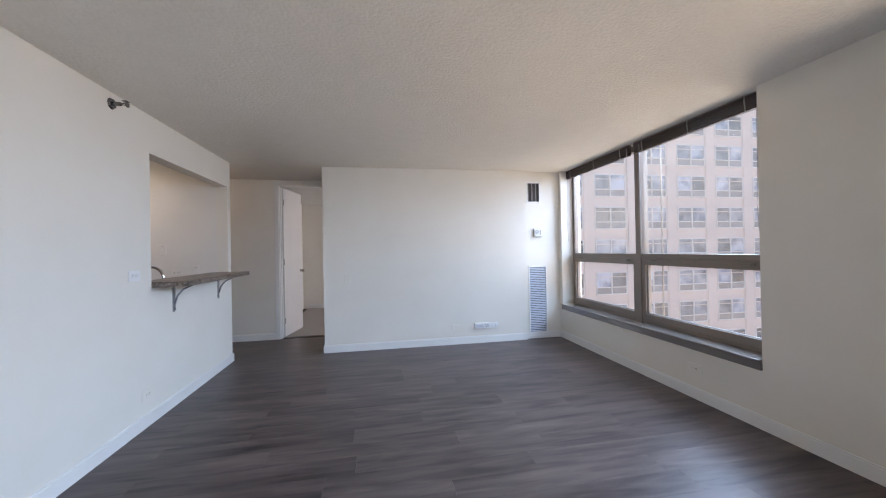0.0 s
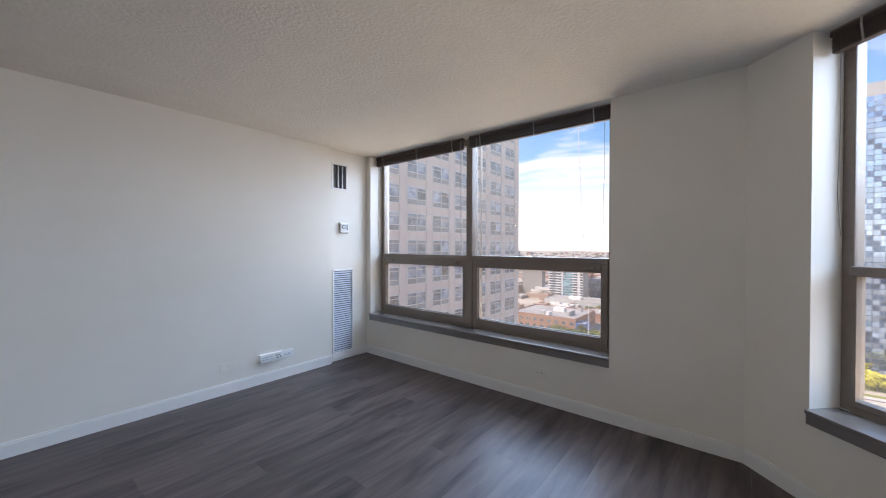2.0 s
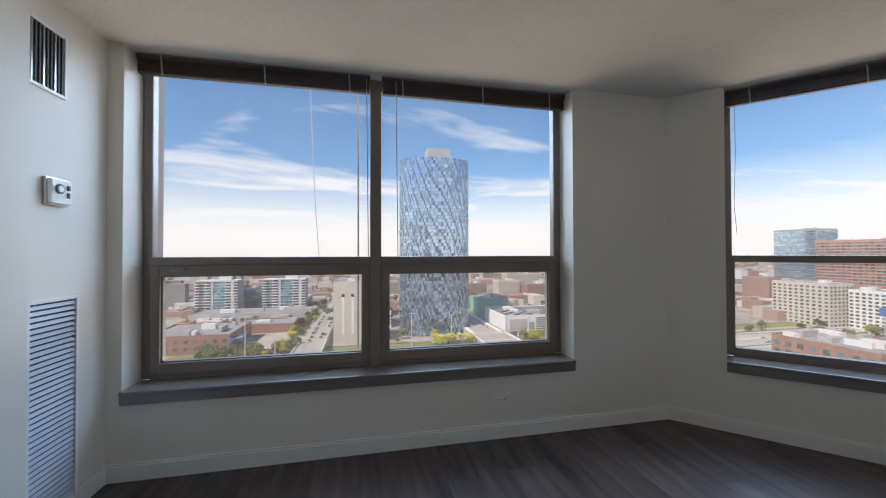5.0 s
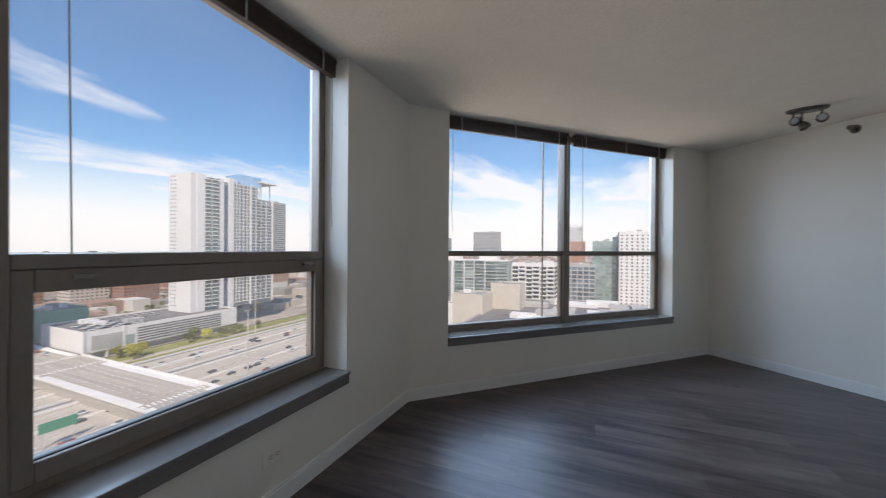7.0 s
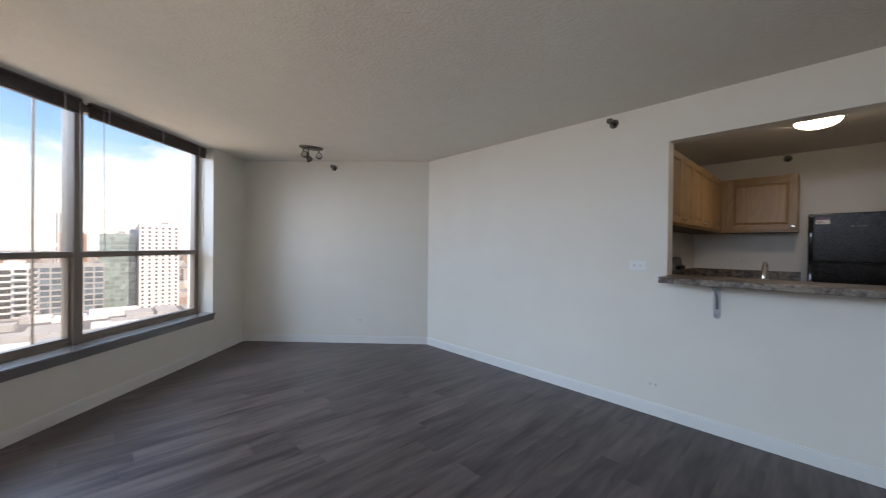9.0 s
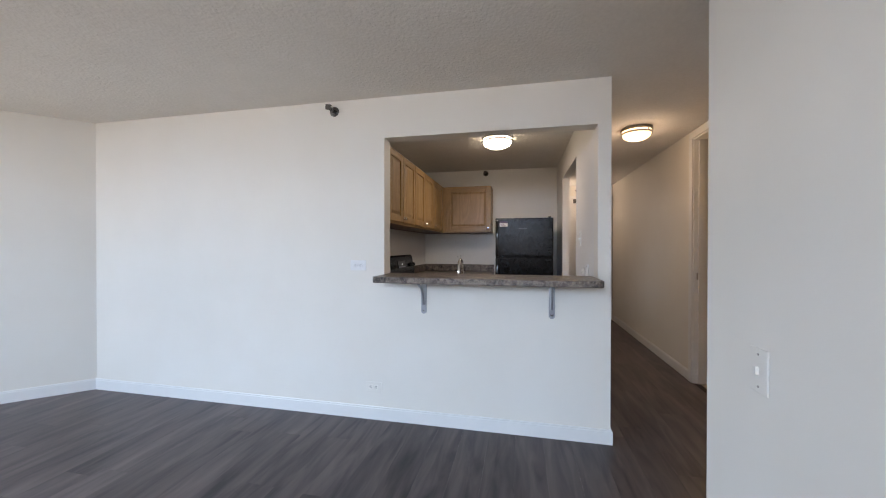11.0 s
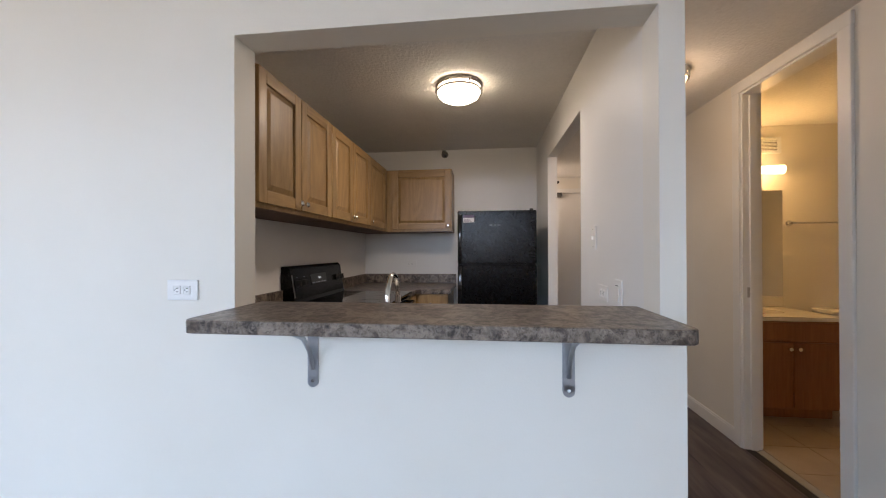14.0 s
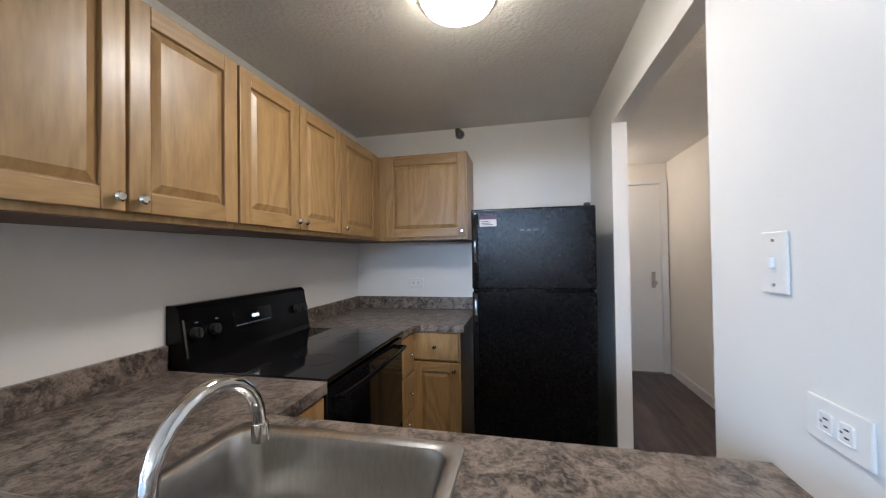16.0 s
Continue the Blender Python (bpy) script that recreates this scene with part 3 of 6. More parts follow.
# ---- windows ----
def window(name, m, opening):
    w = thing(name, m, "bronze-grey metal window with a centre mullion and grey sill", "window", "living room windows", "structure")
    bm = bmesh.new()
    mid = WIN_W / 2
    box(bm, 0.0, 0.052, 0.174, 0.235, SILL, H - 0.002, bev=0.004)
    box(bm, WIN_W - 0.052, WIN_W, 0.174, 0.235, SILL, H - 0.002, bev=0.004)
    box(bm, 0.052, WIN_W - 0.052, 0.174, 0.235, H - 0.06, H - 0.002)
    box(bm, 0.052, WIN_W - 0.052, 0.160, 0.235, SILL, SILL + 0.03)
    part("window_frame", bm, M["bronze"], w)
    part("mullion", bm_box(mid - 0.036, mid + 0.036, 0.140, 0.245, SILL, H - 0.004, bev=0.005), M["bronze"], w)
    halves = ((0.052, mid - 0.036), (mid + 0.036, WIN_W - 0.052))
    for a, b in halves:
        part("transom", bm_box(a, b, 0.145, 0.240, 1.158, 1.206, bev=0.005), M["bronze"], w)
        part("pane", bm_box(a, b, 0.186, 0.192, 1.206, H - 0.06), M["glass"], w)
        if opening:
            bm = bmesh.new()
            box(bm, a, a + 0.052, 0.150, 0.222, SILL + 0.03, 1.158, bev=0.004)
            box(bm, b - 0.052, b, 0.150, 0.222, SILL + 0.03, 1.158, bev=0.004)
            box(bm, a + 0.052, b - 0.052, 0.150, 0.222, 1.088, 1.158, bev=0.004)
            box(bm, a + 0.052, b - 0.052, 0.150, 0.222, SILL + 0.03, 0.580, bev=0.004)
            sash = part("sash", bm, M["bronze"], w)
            part("pane", bm_box(a + 0.05, b - 0.05, 0.182, 0.188, 0.575, 1.092), M["glass"], sash)
            bm = bmesh.new()
            for s0, s1 in (((a + 0.046), (a + 0.056)), ((b - 0.056), (b - 0.046))):
                box(bm, s0, s1, 0.168, 0.1815, 0.578, 1.09)
            box(bm, a + 0.05, b - 0.05, 0.168, 0.1815, 0.575, 0.584)
            part("gasket", bm, M["black_matte"], sash)
            for k in (0.14, 0.90):
                hx = a + (b - a) * k
                bm = bmesh.new()
                box(bm, hx - 0.035, hx + 0.035, 0.140, 0.150, 1.122, 1.144, bev=0.003)
                rod(bm, (hx + 0.012, 0.15, 1.133), (hx + 0.012, 0.118, 1.133), 0.008, 10)
                box(bm, hx - 0.055, hx + 0.022, 0.110, 0.122, 1.124, 1.140, bev=0.004)
                part("latch_handle", bm, M["pewter"], sash)
        else:
            bm = bmesh.new()
            box(bm, a, a + 0.014, 0.170, 0.222, SILL + 0.03, 1.158)
            box(bm, b - 0.014, b, 0.170, 0.222, SILL + 0.03, 1.158)
            box(bm, a + 0.014, b - 0.014, 0.170, 0.222, SILL + 0.03, SILL + 0.058)
            sash = part("fixed_frame", bm, M["bronze"], w)
            part("pane", bm_box(a + 0.012, b - 0.012, 0.196, 0.202, SILL + 0.05, 1.158), M["glass"], sash)
    bm = bmesh.new()
    box(bm, -0.001, WIN_W + 0.001, -0.030, 0.165, SILL - 0.020, SILL, bev=0.004)
    box(bm, -0.001, WIN_W + 0.001, -0.018, 0.001, SILL - 0.075, SILL - 0.0205)
    part("window_sill", bm, M["sill"], w, "dark grey laminate window sill")
    return w


def blind(m, width, wand_side):
    """A raised mini blind: head rail, stacked slats, bottom rail, clips, wand and cord."""
    b = thing("window_blind", m, "dark brown mini blind raised to the top of the window", "blind", "window blinds")
    part("head_rail", bm_box(0.0, width, 0.0, 0.045, -0.034, -0.010, bev=0.003), M["blind"], b)
    part("mounting_strip", bm_box(0.0, width, 0.004, 0.040, -0.0095, 0.0), M["bronze"], b)
    slat = mesh_of("slat", bm_box(0.0, width - 0.016, 0.003, 0.043, -0.0016, 0.0010), M["blind"])
    for k in range(14):
        o = new("slat", slat)
        o.parent, o.location = b, (0.008 + 0.003 * math.sin(k * 2.4), 0, -0.039 - k * 0.0044)
    part("bottom_rail", bm_box(0.006, width - 0.006, 0.005, 0.042, -0.114, -0.100, bev=0.003), M["blind"], b)
    for k in (0.10, 0.52, 0.90):
        bm = bmesh.new()
        x = width * k
        tube(bm, [(x, -0.004, -0.004), (x + 0.002, -0.010, -0.04), (x + 0.004, -0.006, -0.08), (x + 0.006, -0.004, -0.120)], 0.0045, 6)
        part("valance_clip", bm, M["clip"], b, smooth=True)
    x = 0.09 if wand_side < 0 else width - 0.022
    bm = bmesh.new()
    rod(bm, (x, -0.004, -0.03), (x + 0.012, -0.004, -1.17), 0.0026, 8)
    part("wand", bm, M["clip"], b, smooth=True)
    bm = bmesh.new()
    xc = width - 0.05 if wand_side < 0 else 0.05
    tube(bm, [(xc, -0.003, -0.03), (xc + 0.004, -0.004, -0.45), (xc - 0.006, -0.004, -0.82), (xc + 0.008, -0.003, -1.02)], 0.0016, 6)
    part("lift_cord", bm, M["cord"], b)
    return b


window("window_1", M_WIN1, True)
window("window_2", M_WIN2, False)
half = WIN_W / 2 - 0.05
for m in (M_WIN1, M_WIN2):
    blind(m @ pose(0.012, 0.075, H - 0.004), half, 1)
    blind(m @ pose(WIN_W / 2 + 0.038, 0.075, H - 0.004), half, -1)


# ---- wall fittings ----
def wall_plate(m, gangs, kind, label, coat="white_plastic"):
    """A cover plate facing local -y, centred on the origin."""
    w, h = 0.076 + 0.046 * (gangs - 1), 0.124
    t = thing("wall_outlet" if kind != "switch" else "light_switch", m, label, "outlet" if kind != "switch" else "switch")
    part("cover_plate", bm_box(-w / 2, w / 2, -0.006, 0.0, -h / 2, h / 2, bev=0.0025), M[coat], t)
    for g in range(gangs):
        x = (g - (gangs - 1) / 2) * 0.046
        if kind == "switch":
            part("toggle", bm_box(x - 0.005, x + 0.005, -0.016, -0.006, -0.011, 0.011, bev=0.002), M[coat], t)
        elif kind == "blank":
            part("cover_screw", bm_box(x - 0.003, x + 0.003, -0.0075, -0.006, -0.004, 0.004), M["nickel"], t)
        else:
            for s in (-0.020, 0.020):
                face = part("socket", bm_box(x - 0.016, x + 0.016, -0.008, -0.006, s - 0.014, s + 0.014, bev=0.003), M[coat], t)
                bm = bmesh.new()
                box(bm, x - 0.008, x - 0.005, -0.0084, -0.008, s - 0.004, s + 0.006)
                box(bm, x + 0.005, x + 0.008, -0.0084, -0.008, s - 0.003, s + 0.005)
                box(bm, x - 0.002, x + 0.002, -0.0084, -0.008, s - 0.011, s - 0.007)
                part("slot", bm, M["slot"], face)
    if kind == "switch":
        for z in (-0.045, 0.045):
            bm = bmesh.new()
            rod(bm, (0, -0.0075, z), (0, -0.006, z), 0.0035, 10)
            part("screw", bm, M["nickel"], t)
    return t


FLAT = pose(0, 0, 0, 0, 90, 0)     # a plate lying on its side
wall_plate(pose(1.344, -0.001, 0.936), 1, "switch", "white light switch plate on the white wall", "wall")
wall_plate(pose(2.76, -0.001, 0.235) @ FLAT, 1, "blank", "blank white cover plate low on the wall", "wall")
wall_plate(pose(3.30, -0.001, 0.232) @ FLAT, 1, "outlet", "white outlet plate set sideways low on the wall")
box_tv = thing("cable_box", pose(3.125, -0.001, 0.238), "white surface-mounted cable and outlet box low on the wall", "outlet box")
part("housing", bm_box(-0.105, 0.105, -0.038, 0, -0.038, 0.038, bev=0.004), M["white_plastic"], box_tv)
bm = bmesh.new()
for k in range(2):
    box(bm, -0.09, 0.015, -0.042, -0.038, -0.012 + k * 0.02, -0.006 + k * 0.02)
part("label_strip", bm, M["grey_metal"], box_tv)
for x, z in ((0.045, 0.012), (0.072, 0.012), (0.058, -0.012), (0.086, -0.006)):
    bm = bmesh.new()
    rod(bm, (x, -0.044, z), (x, -0.038, z), 0.006, 10)
    part("jack", bm, M["slot"], box_tv)
wall_plate(pose(WIN_X - 0.001, -2.20, 0.255, 0, 0, -90) @ FLAT, 1, "outlet", "white outlet plate set sideways under the window", "wall")
wall_plate(pose(0.001, -1.839, 1.140, 0, 0, 90) @ FLAT, 1, "outlet", "white double outlet plate beside the pass-through")
wall_plate(pose(0.001, -1.715, 0.239, 0, 0, 90) @ FLAT, 1, "outlet", "white outlet plate set sideways low on the wall", "wall")
wall_plate(M_BACK @ pose(1.55, -0.001, 0.30) @ FLAT, 1, "outlet", "white outlet plate low on the back wall", "wall")
wall_plate(pose(-0.686, KIT_R - 0.001, 1.345), 1, "switch", "white kitchen light switch on the side wall", "wall_satin")
wall_plate(pose(-0.545, KIT_R - 0.001, 1.080) @ FLAT, 1, "outlet", "white double outlet plate above the counter", "wall_satin")
rocker = thing("light_switch", pose(-0.345, KIT_R - 0.001, 1.097), "white rocker switch plate above the counter", "switch")
part("cover_plate", bm_box(-0.038, 0.038, -0.007, 0.0, -0.062, 0.062, bev=0.003), M["wall_satin"], rocker)
part("rocker", bm_box(-0.017, 0.017, -0.011, -0.007, -0.034, 0.034, bev=0.002), M["wall_satin"], rocker)
part("slot", bm_box(-0.015, 0.015, -0.0118, -0.0108, 0.036, 0.039), M["slot"], rocker)
wall_plate(pose(KIT_B + 0.001, -1.52, 1.14, 0, 0, 90) @ FLAT, 1, "outlet", "white outlet plate above the back counter", "wall_satin")

vent = thing("return_vent", pose(3.940, REC_Y - 0.001, 2.083), "dark slotted air vent with a white frame high on the wall", "vent")
bm = bmesh.new()
for a, b, c, d in ((-0.102, -0.088, -0.145, 0.145), (0.088, 0.102, -0.145, 0.145), (-0.088, 0.088, 0.131, 0.145), (-0.088, 0.088, -0.145, -0.131)):
    box(bm, a, b, -0.012, 0, c, d, bev=0.002)
part("frame", bm, M["white_plastic"], vent)
part("backing", bm_box(-0.088, 0.088, -0.002, 0, -0.131, 0.131), M["vent_dark"], vent)
for k in range(9):
    x = -0.078 + k * 0.0195
    bm = bm_box(x - 0.0035, x + 0.0035, -0.010, -0.002, -0.131, 0.131)
    part("slat", bm, M["vent_dark"] if k % 3 else M["nickel"], vent)

thermo = thing("thermostat", pose(3.992, REC_Y - 0.001, 1.505), "square white thermostat with a dial and a dark frame", "thermostat")
part("base_plate", bm_box(-0.062, 0.062, -0.012, 0, -0.062, 0.062, bev=0.003), M["nickel"], thermo)
part("cover", bm_box(-0.054, 0.054, -0.030, -0.012, -0.054, 0.054, bev=0.004), M["white_plastic"], thermo)
bm = bmesh.new(); rod(bm, (-0.015, -0.036, 0.012), (-0.015, -0.030, 0.012), 0.022, 20)
dial = part("dial", bm, M["slot"], thermo)
bm = bmesh.new(); rod(bm, (-0.015, -0.038, 0.012), (-0.015, -0.036, 0.012), 0.015, 20)
part("dial_face", bm, M["white_plastic"], dial)
for z in (0.022, -0.012):
    part("lever", bm_box(0.026, 0.040, -0.036, -0.030, z - 0.012, z + 0.012, bev=0.002), M["slot"], thermo)

grille = thing("air_grille", pose(3.985, REC_Y - 0.001, 0.532), "tall pale grey louvred air grille low on the wall", "grille")
bm = bmesh.new()
for a, b, c, d in ((-0.140, -0.122, -0.500, 0.500), (0.122, 0.140, -0.500, 0.500), (-0.122, 0.122, 0.482, 0.500), (-0.122, 0.122, -0.500, -0.482)):
    box(bm, a, b, -0.014, 0, c, d, bev=0.002)
part("frame", bm, M["white_plastic"], grille)
part("backing", bm_box(-0.122, 0.122, -0.001, 0, -0.482, 0.482), M["vent_dark"], grille)
bm = bmesh.new()
v = [bm.verts.new(p) for p in ((-0.122, -0.011, -0.0095), (0.122, -0.011, -0.0095), (0.122, -0.002, 0.0055), (-0.122, -0.002, 0.0055),
                               (-0.122, -0.009, -0.0105), (0.122, -0.009, -0.0105), (0.122, -0.001, 0.0035), (-0.122, -0.001, 0.0035))]
for f in ((0, 1, 2, 3), (7, 6, 5, 4), (0, 4, 5, 1), (3, 2, 6, 7), (0, 3, 7, 4), (1, 5, 6, 2)):
    bm.faces.new([v[i] for i in f])
louvre = mesh_of("louvre", bm, M["grey_metal"])
for k in range(39):
    o = new("louvre", louvre); o.parent = grille; o.location = (0, 0, -0.470 + k * 0.0247)


def sprinkler(m):
    """A side-wall sprinkler head standing out along local -y."""
    s = thing("sprinkler_head", m, "metal side-wall fire sprinkler head near the ceiling", "sprinkler", "sprinkler heads")
    bm = bmesh.new(); rod(bm, (0, 0, 0), (0, -0.012, 0), 0.038, 20, 0.030)
    part("escutcheon", bm, M["dark_chrome"], s, smooth=True)
    bm = bmesh.new(); rod(bm, (0, -0.012, 0), (0, -0.055, 0), 0.014, 14)
    part("body", bm, M["dark_chrome"], s, smooth=True)
    bm = bmesh.new()
    for q in (-0.013, 0.013):
        tube(bm, [(q, -0.055, 0), (q * 1.25, -0.072, 0), (q * 0.5, -0.092, 0)], 0.0035, 6)
    part("frame_arm", bm, M["dark_chrome"], s)
    bm = bmesh.new(); rod(bm, (0, -0.092, 0), (0, -0.096, 0), 0.022, 14)
    box(bm, -0.018, 0.018, -0.100, -0.070, 0.016, 0.020)
    part("deflector", bm, M["dark_chrome"], s)
    return s


sprinkler(pose(0.0, -2.036, 2.303, 0, 0, 90) @ pose(0, 0, 0, 0, 0, 0))
sprinkler(M_BACK @ pose(1.20, 0, 2.29))
sprinkler(pose(KIT_B, -1.14, 2.33, 0, 0, 90))

# spot lamp on the living room ceiling
spot = thing("spot_lamp", pose(1.385, -4.80, H, 0, 0, -10), "brushed nickel ceiling lamp with three spot heads", "ceiling lamp")
bm = bmesh.new(); lathe(bm, [(0, -0.026), (0.85, -0.026), (0.96, -0.020), (1.0, -0.008), (1.0, 0.0)], 36, Matrix.Diagonal((0.130, 0.055, 1, 1)))
part("canopy", bm, M["dark_nickel"], spot, smooth=True)
for px, py, drop, az, el in ((0.082, 0.0, 0.085, 98, 25), (-0.085, 0.0, 0.080, 80, 28), (0.030, 0.0, 0.120, 150, 60)):
    d = Vector((math.cos(radians(az)) * math.cos(radians(el)), math.sin(radians(az)) * math.cos(radians(el)), -math.sin(radians(el))))
    p = Vector((px, py, -drop))
    bm = bmesh.new(); rod(bm, (px, py, -0.024), tuple(p), 0.007, 10)
    rod(bm, (px - 0.014, py, 0.004 - drop), (px + 0.014, py, 0.004 - drop), 0.009, 10)
    arm = part("arm", bm, M["dark_nickel"], spot)
    bm = bmesh.new()
    mm = Matrix.Translation(p) @ d.to_track_quat("Z", "Y").to_matrix().to_4x4() @ Matrix.Diagonal((0.76, 0.76, 0.95, 1))
    lathe(bm, [(0, -0.034), (0.016, -0.032), (0.024, -0.018), (0.036, 0.006), (0.046, 0.030), (0.049, 0.044), (0.043, 0.044), (0.036, 0.020)], 24, mm)
    head = part("spot_head", bm, M["dark_nickel"], spot, smooth=True)
    bm = bmesh.new(); lathe(bm, [(0, 0.030), (0.024, 0.027), (0.038, 0.022)], 24, mm)
    part("bulb_face", bm, M["white_plastic"], head, smooth=True)


def dome_lamp(m, r, glass, label):
    """A flush ceiling lamp: metal pan and ring round a glowing glass bowl."""
    t = thing("ceiling_lamp", m, label, "ceiling lamp", "flush ceiling lamps")
    bm = bmesh.new(); lathe(bm, [(0, 0), (r * 1.02, 0), (r * 1.04, -0.014), (r * 0.96, -0.024), (0, -0.024)], 36)
    part("pan", bm, M["nickel"], t, smooth=True)
    bm = bmesh.new(); lathe(bm, [(r * 0.95, -0.024), (r * 0.96, -0.045), (r * 0.86, -0.078), (r * 0.6, -0.100), (r * 0.25, -0.110), (0, -0.111)], 36)
    part("glass_bowl", bm, glass, t, smooth=True)
    bm = bmesh.new(); lathe(bm, [(r * 0.98, -0.042), (r * 1.03, -0.042), (r * 1.03, -0.056), (r * 0.95, -0.056), (r * 0.98, -0.042)], 36)
    part("ring", bm, M["nickel"], t, smooth=True)
    for k in range(3):
        a = radians(30 + 120 * k)
        c, s = math.cos(a) * r * 1.025, math.sin(a) * r * 1.025
        bm = bmesh.new(); rod(bm, (c, s, -0.016), (c, s, -0.050), 0.006, 8)
        part("clip", bm, M["nickel"], t)
    return t


dome_lamp(pose(-1.15, -0.882, H), 0.150, M["lamp_glass"], "lit flush ceiling lamp with nickel rings in the kitchen")
dome_lamp(pose(-1.15, 0.40, H), 0.128, M["hall_glass"], "lit flush ceiling lamp with a nickel rim in the hall")
# added lamp body for the entry light, set where no view reaches it
dome_lamp(pose(-4.00, 0.035, H), 0.100, M["hall_glass"], "unseen ceiling lamp added to light the entry end of the hall")

# ---- breakfast bar ----
bar = thing("bar_counter", pose(0.04, -0.90, 1.036), "mottled brown-grey laminate bar top in the pass-through", "bar counter")
bm = bmesh.new()
x0, x1, y0, y1, r = -0.205, 0.20, -0.735, 0.737, 0.035
pts = [(x0, y0), (x1 - r, y0)] + [(x1 - r + r * math.sin(a), y0 + r - r * math.cos(a)) for a in (0.5, 1.0, 1.571)]
pts += [(x1, y1 - r)] + [(x1 - r + r * math.cos(a), y1 - r + r * math.sin(a)) for a in (0.5, 1.0, 1.571)] + [(x0, y1)]
slab(bm, pts, 0.0, 0.041, bev=0.004)
part("bar_top", bm, M["stone"], bar)
part("edge_band", bm_box(x1 + 0.0003, x1 + 0.0015, y0 + r, y1 - r, 0.004, 0.037, bev=0.0004), M["stone"], bar)
for y in (-1.33, -0.447):
    br = thing("shelf_bracket", pose(0.0, y, 1.034), "grey steel shelf bracket under the bar top", "bracket", "bar brackets")
    bm = bmesh.new()
    box(bm, 0.001, 0.006, -0.020, 0.020, -0.215, -0.006, bev=0.0015)
    bmesh.ops.create_cone(bm, cap_ends=True, segments=20, radius1=0.020, radius2=0.020, depth=0.005,
                          matrix=Matrix.Translation((0.0035, 0, -0.215)) @ Matrix.Rotation(radians(90), 4, "Y"))
    part("wall_leg", bm, M["bracket"], br)
    part("top_arm", bm_box(0.001, 0.185, -0.020, 0.020, -0.006, -0.001, bev=0.0015), M["bracket"], br)
    bm = bmesh.new()
    tube(bm, [(0.008, 0, -0.17), (0.030, 0, -0.10), (0.075, 0, -0.045), (0.150, 0, -0.010)], 0.008, 8)
    part("brace", bm, M["bracket"], br, smooth=True)
    bm = bmesh.new(); rod(bm, (0.005, 0, -0.212), (0.010, 0, -0.212), 0.006, 10)
    part("screw", bm, M["chrome"], br)


# ---- kitchen cabinets ----
def knob(parent, x, z):
    bm = bmesh.new()
    lathe(bm, [(0.0, 0.026), (0.010, 0.025), (0.0145, 0.019), (0.012, 0.013), (0.006, 0.010), (0.0055, 0.0)], 16,
          Matrix.Translation((x, -0.020, z)) @ Matrix.Rotation(radians(90), 4, "X"))
    part("knob", bm, M["chrome"], parent, smooth=True)


def panel_door(parent, name, x0, x1, z0, z1, material, y=0.0, frame_w=0.058, raised=True):
    """A frame-and-panel door facing local -y, standing 20 mm proud of y."""
    f = frame_w
    a0, a1, c0, c1 = x0 + f, x1 - f, z0 + f, z1 - f
    rail = M["oak_rail"] if material == M["oak"] else material
    d = part(name, bm_box(x0 + 0.002, x1 - 0.002, y - 0.006, y - 0.001, z0 + 0.002, z1 - 0.002), material, parent)
    for a, b in ((x0, a0), (a1, x1)):
        part("stile", bm_box(a, b, y - 0.020, y - 0.0055, z0, z1, bev=0.003), material, d)
    for a, b in ((c1, z1), (z0, c0)):
        part("rail", bm_box(a0 + 0.0004, a1 - 0.0004, y - 0.0195, y - 0.0055, a, b, bev=0.003), rail, d)
    bm = bmesh.new()
    box(bm, a0 + 0.001, a1 - 0.001, y - 0.0075, y - 0.0055, c0 + 0.001, c1 - 0.001)
    if raised:
        i, j = 0.006, 0.030
        lo = [bm.verts.new(p) for p in ((a0 + i, y - 0.0075, c0 + i), (a1 - i, y - 0.0075, c0 + i), (a1 - i, y - 0.0075, c1 - i), (a0 + i, y - 0.0075, c1 - i))]
        hi = [bm.verts.new(p) for p in ((a0 + j, y - 0.0185, c0 + j), (a1 - j, y - 0.0185, c0 + j), (a1 - j, y - 0.0185, c1 - j), (a0 + j, y - 0.0185, c1 - j))]
        for k in range(4):
            bm.faces.new((lo[k], lo[(k + 1) % 4], hi[(k + 1) % 4], hi[k]))
        bm.faces.new(hi)
    part("panel", bm, material, d)
    return d


def cabinet(name, m, w, d, z0, z1, doors, label, drawers=(), toe=0.0, material=None, body=None, handed=()):
    """A cabinet: local x along the front, y into the wall, origin at its front left base."""
    material, body = material or M["oak"], body or M["oak"]
    c = thing(name, m, label, "cabinet", "kitchen cabinets")
    bm = bmesh.new()
    box(bm, 0.0, w, 0.0, d, z0 + toe, z1)
    if toe:
        box(bm, 0.0, w, 0.06, d, z0, z0 + toe)
    part("body", bm, body, c)
    # thin bottom board in a darker brown than the oak body
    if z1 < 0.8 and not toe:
        part("underside", bm_box(0.004, w - 0.004, 0.004, d - 0.004, z0 - 0.004, z0 - 0.0005), M["under"], c, "dark brown underside board")
    for k, (a, b, za, zb, kx, kz) in enumerate(doors):
        dr = panel_door(c, "door", a, b, za, zb, material)
        if kx is not None:
            knob(dr, kx, kz)
    for a, b, za, zb in drawers:
        f = part("drawer_front", bm_box(a, b, -0.020, -0.001, za, zb, bev=0.004), material, c)
        knob(f, (a + b) / 2, (za + zb) / 2)
    return c


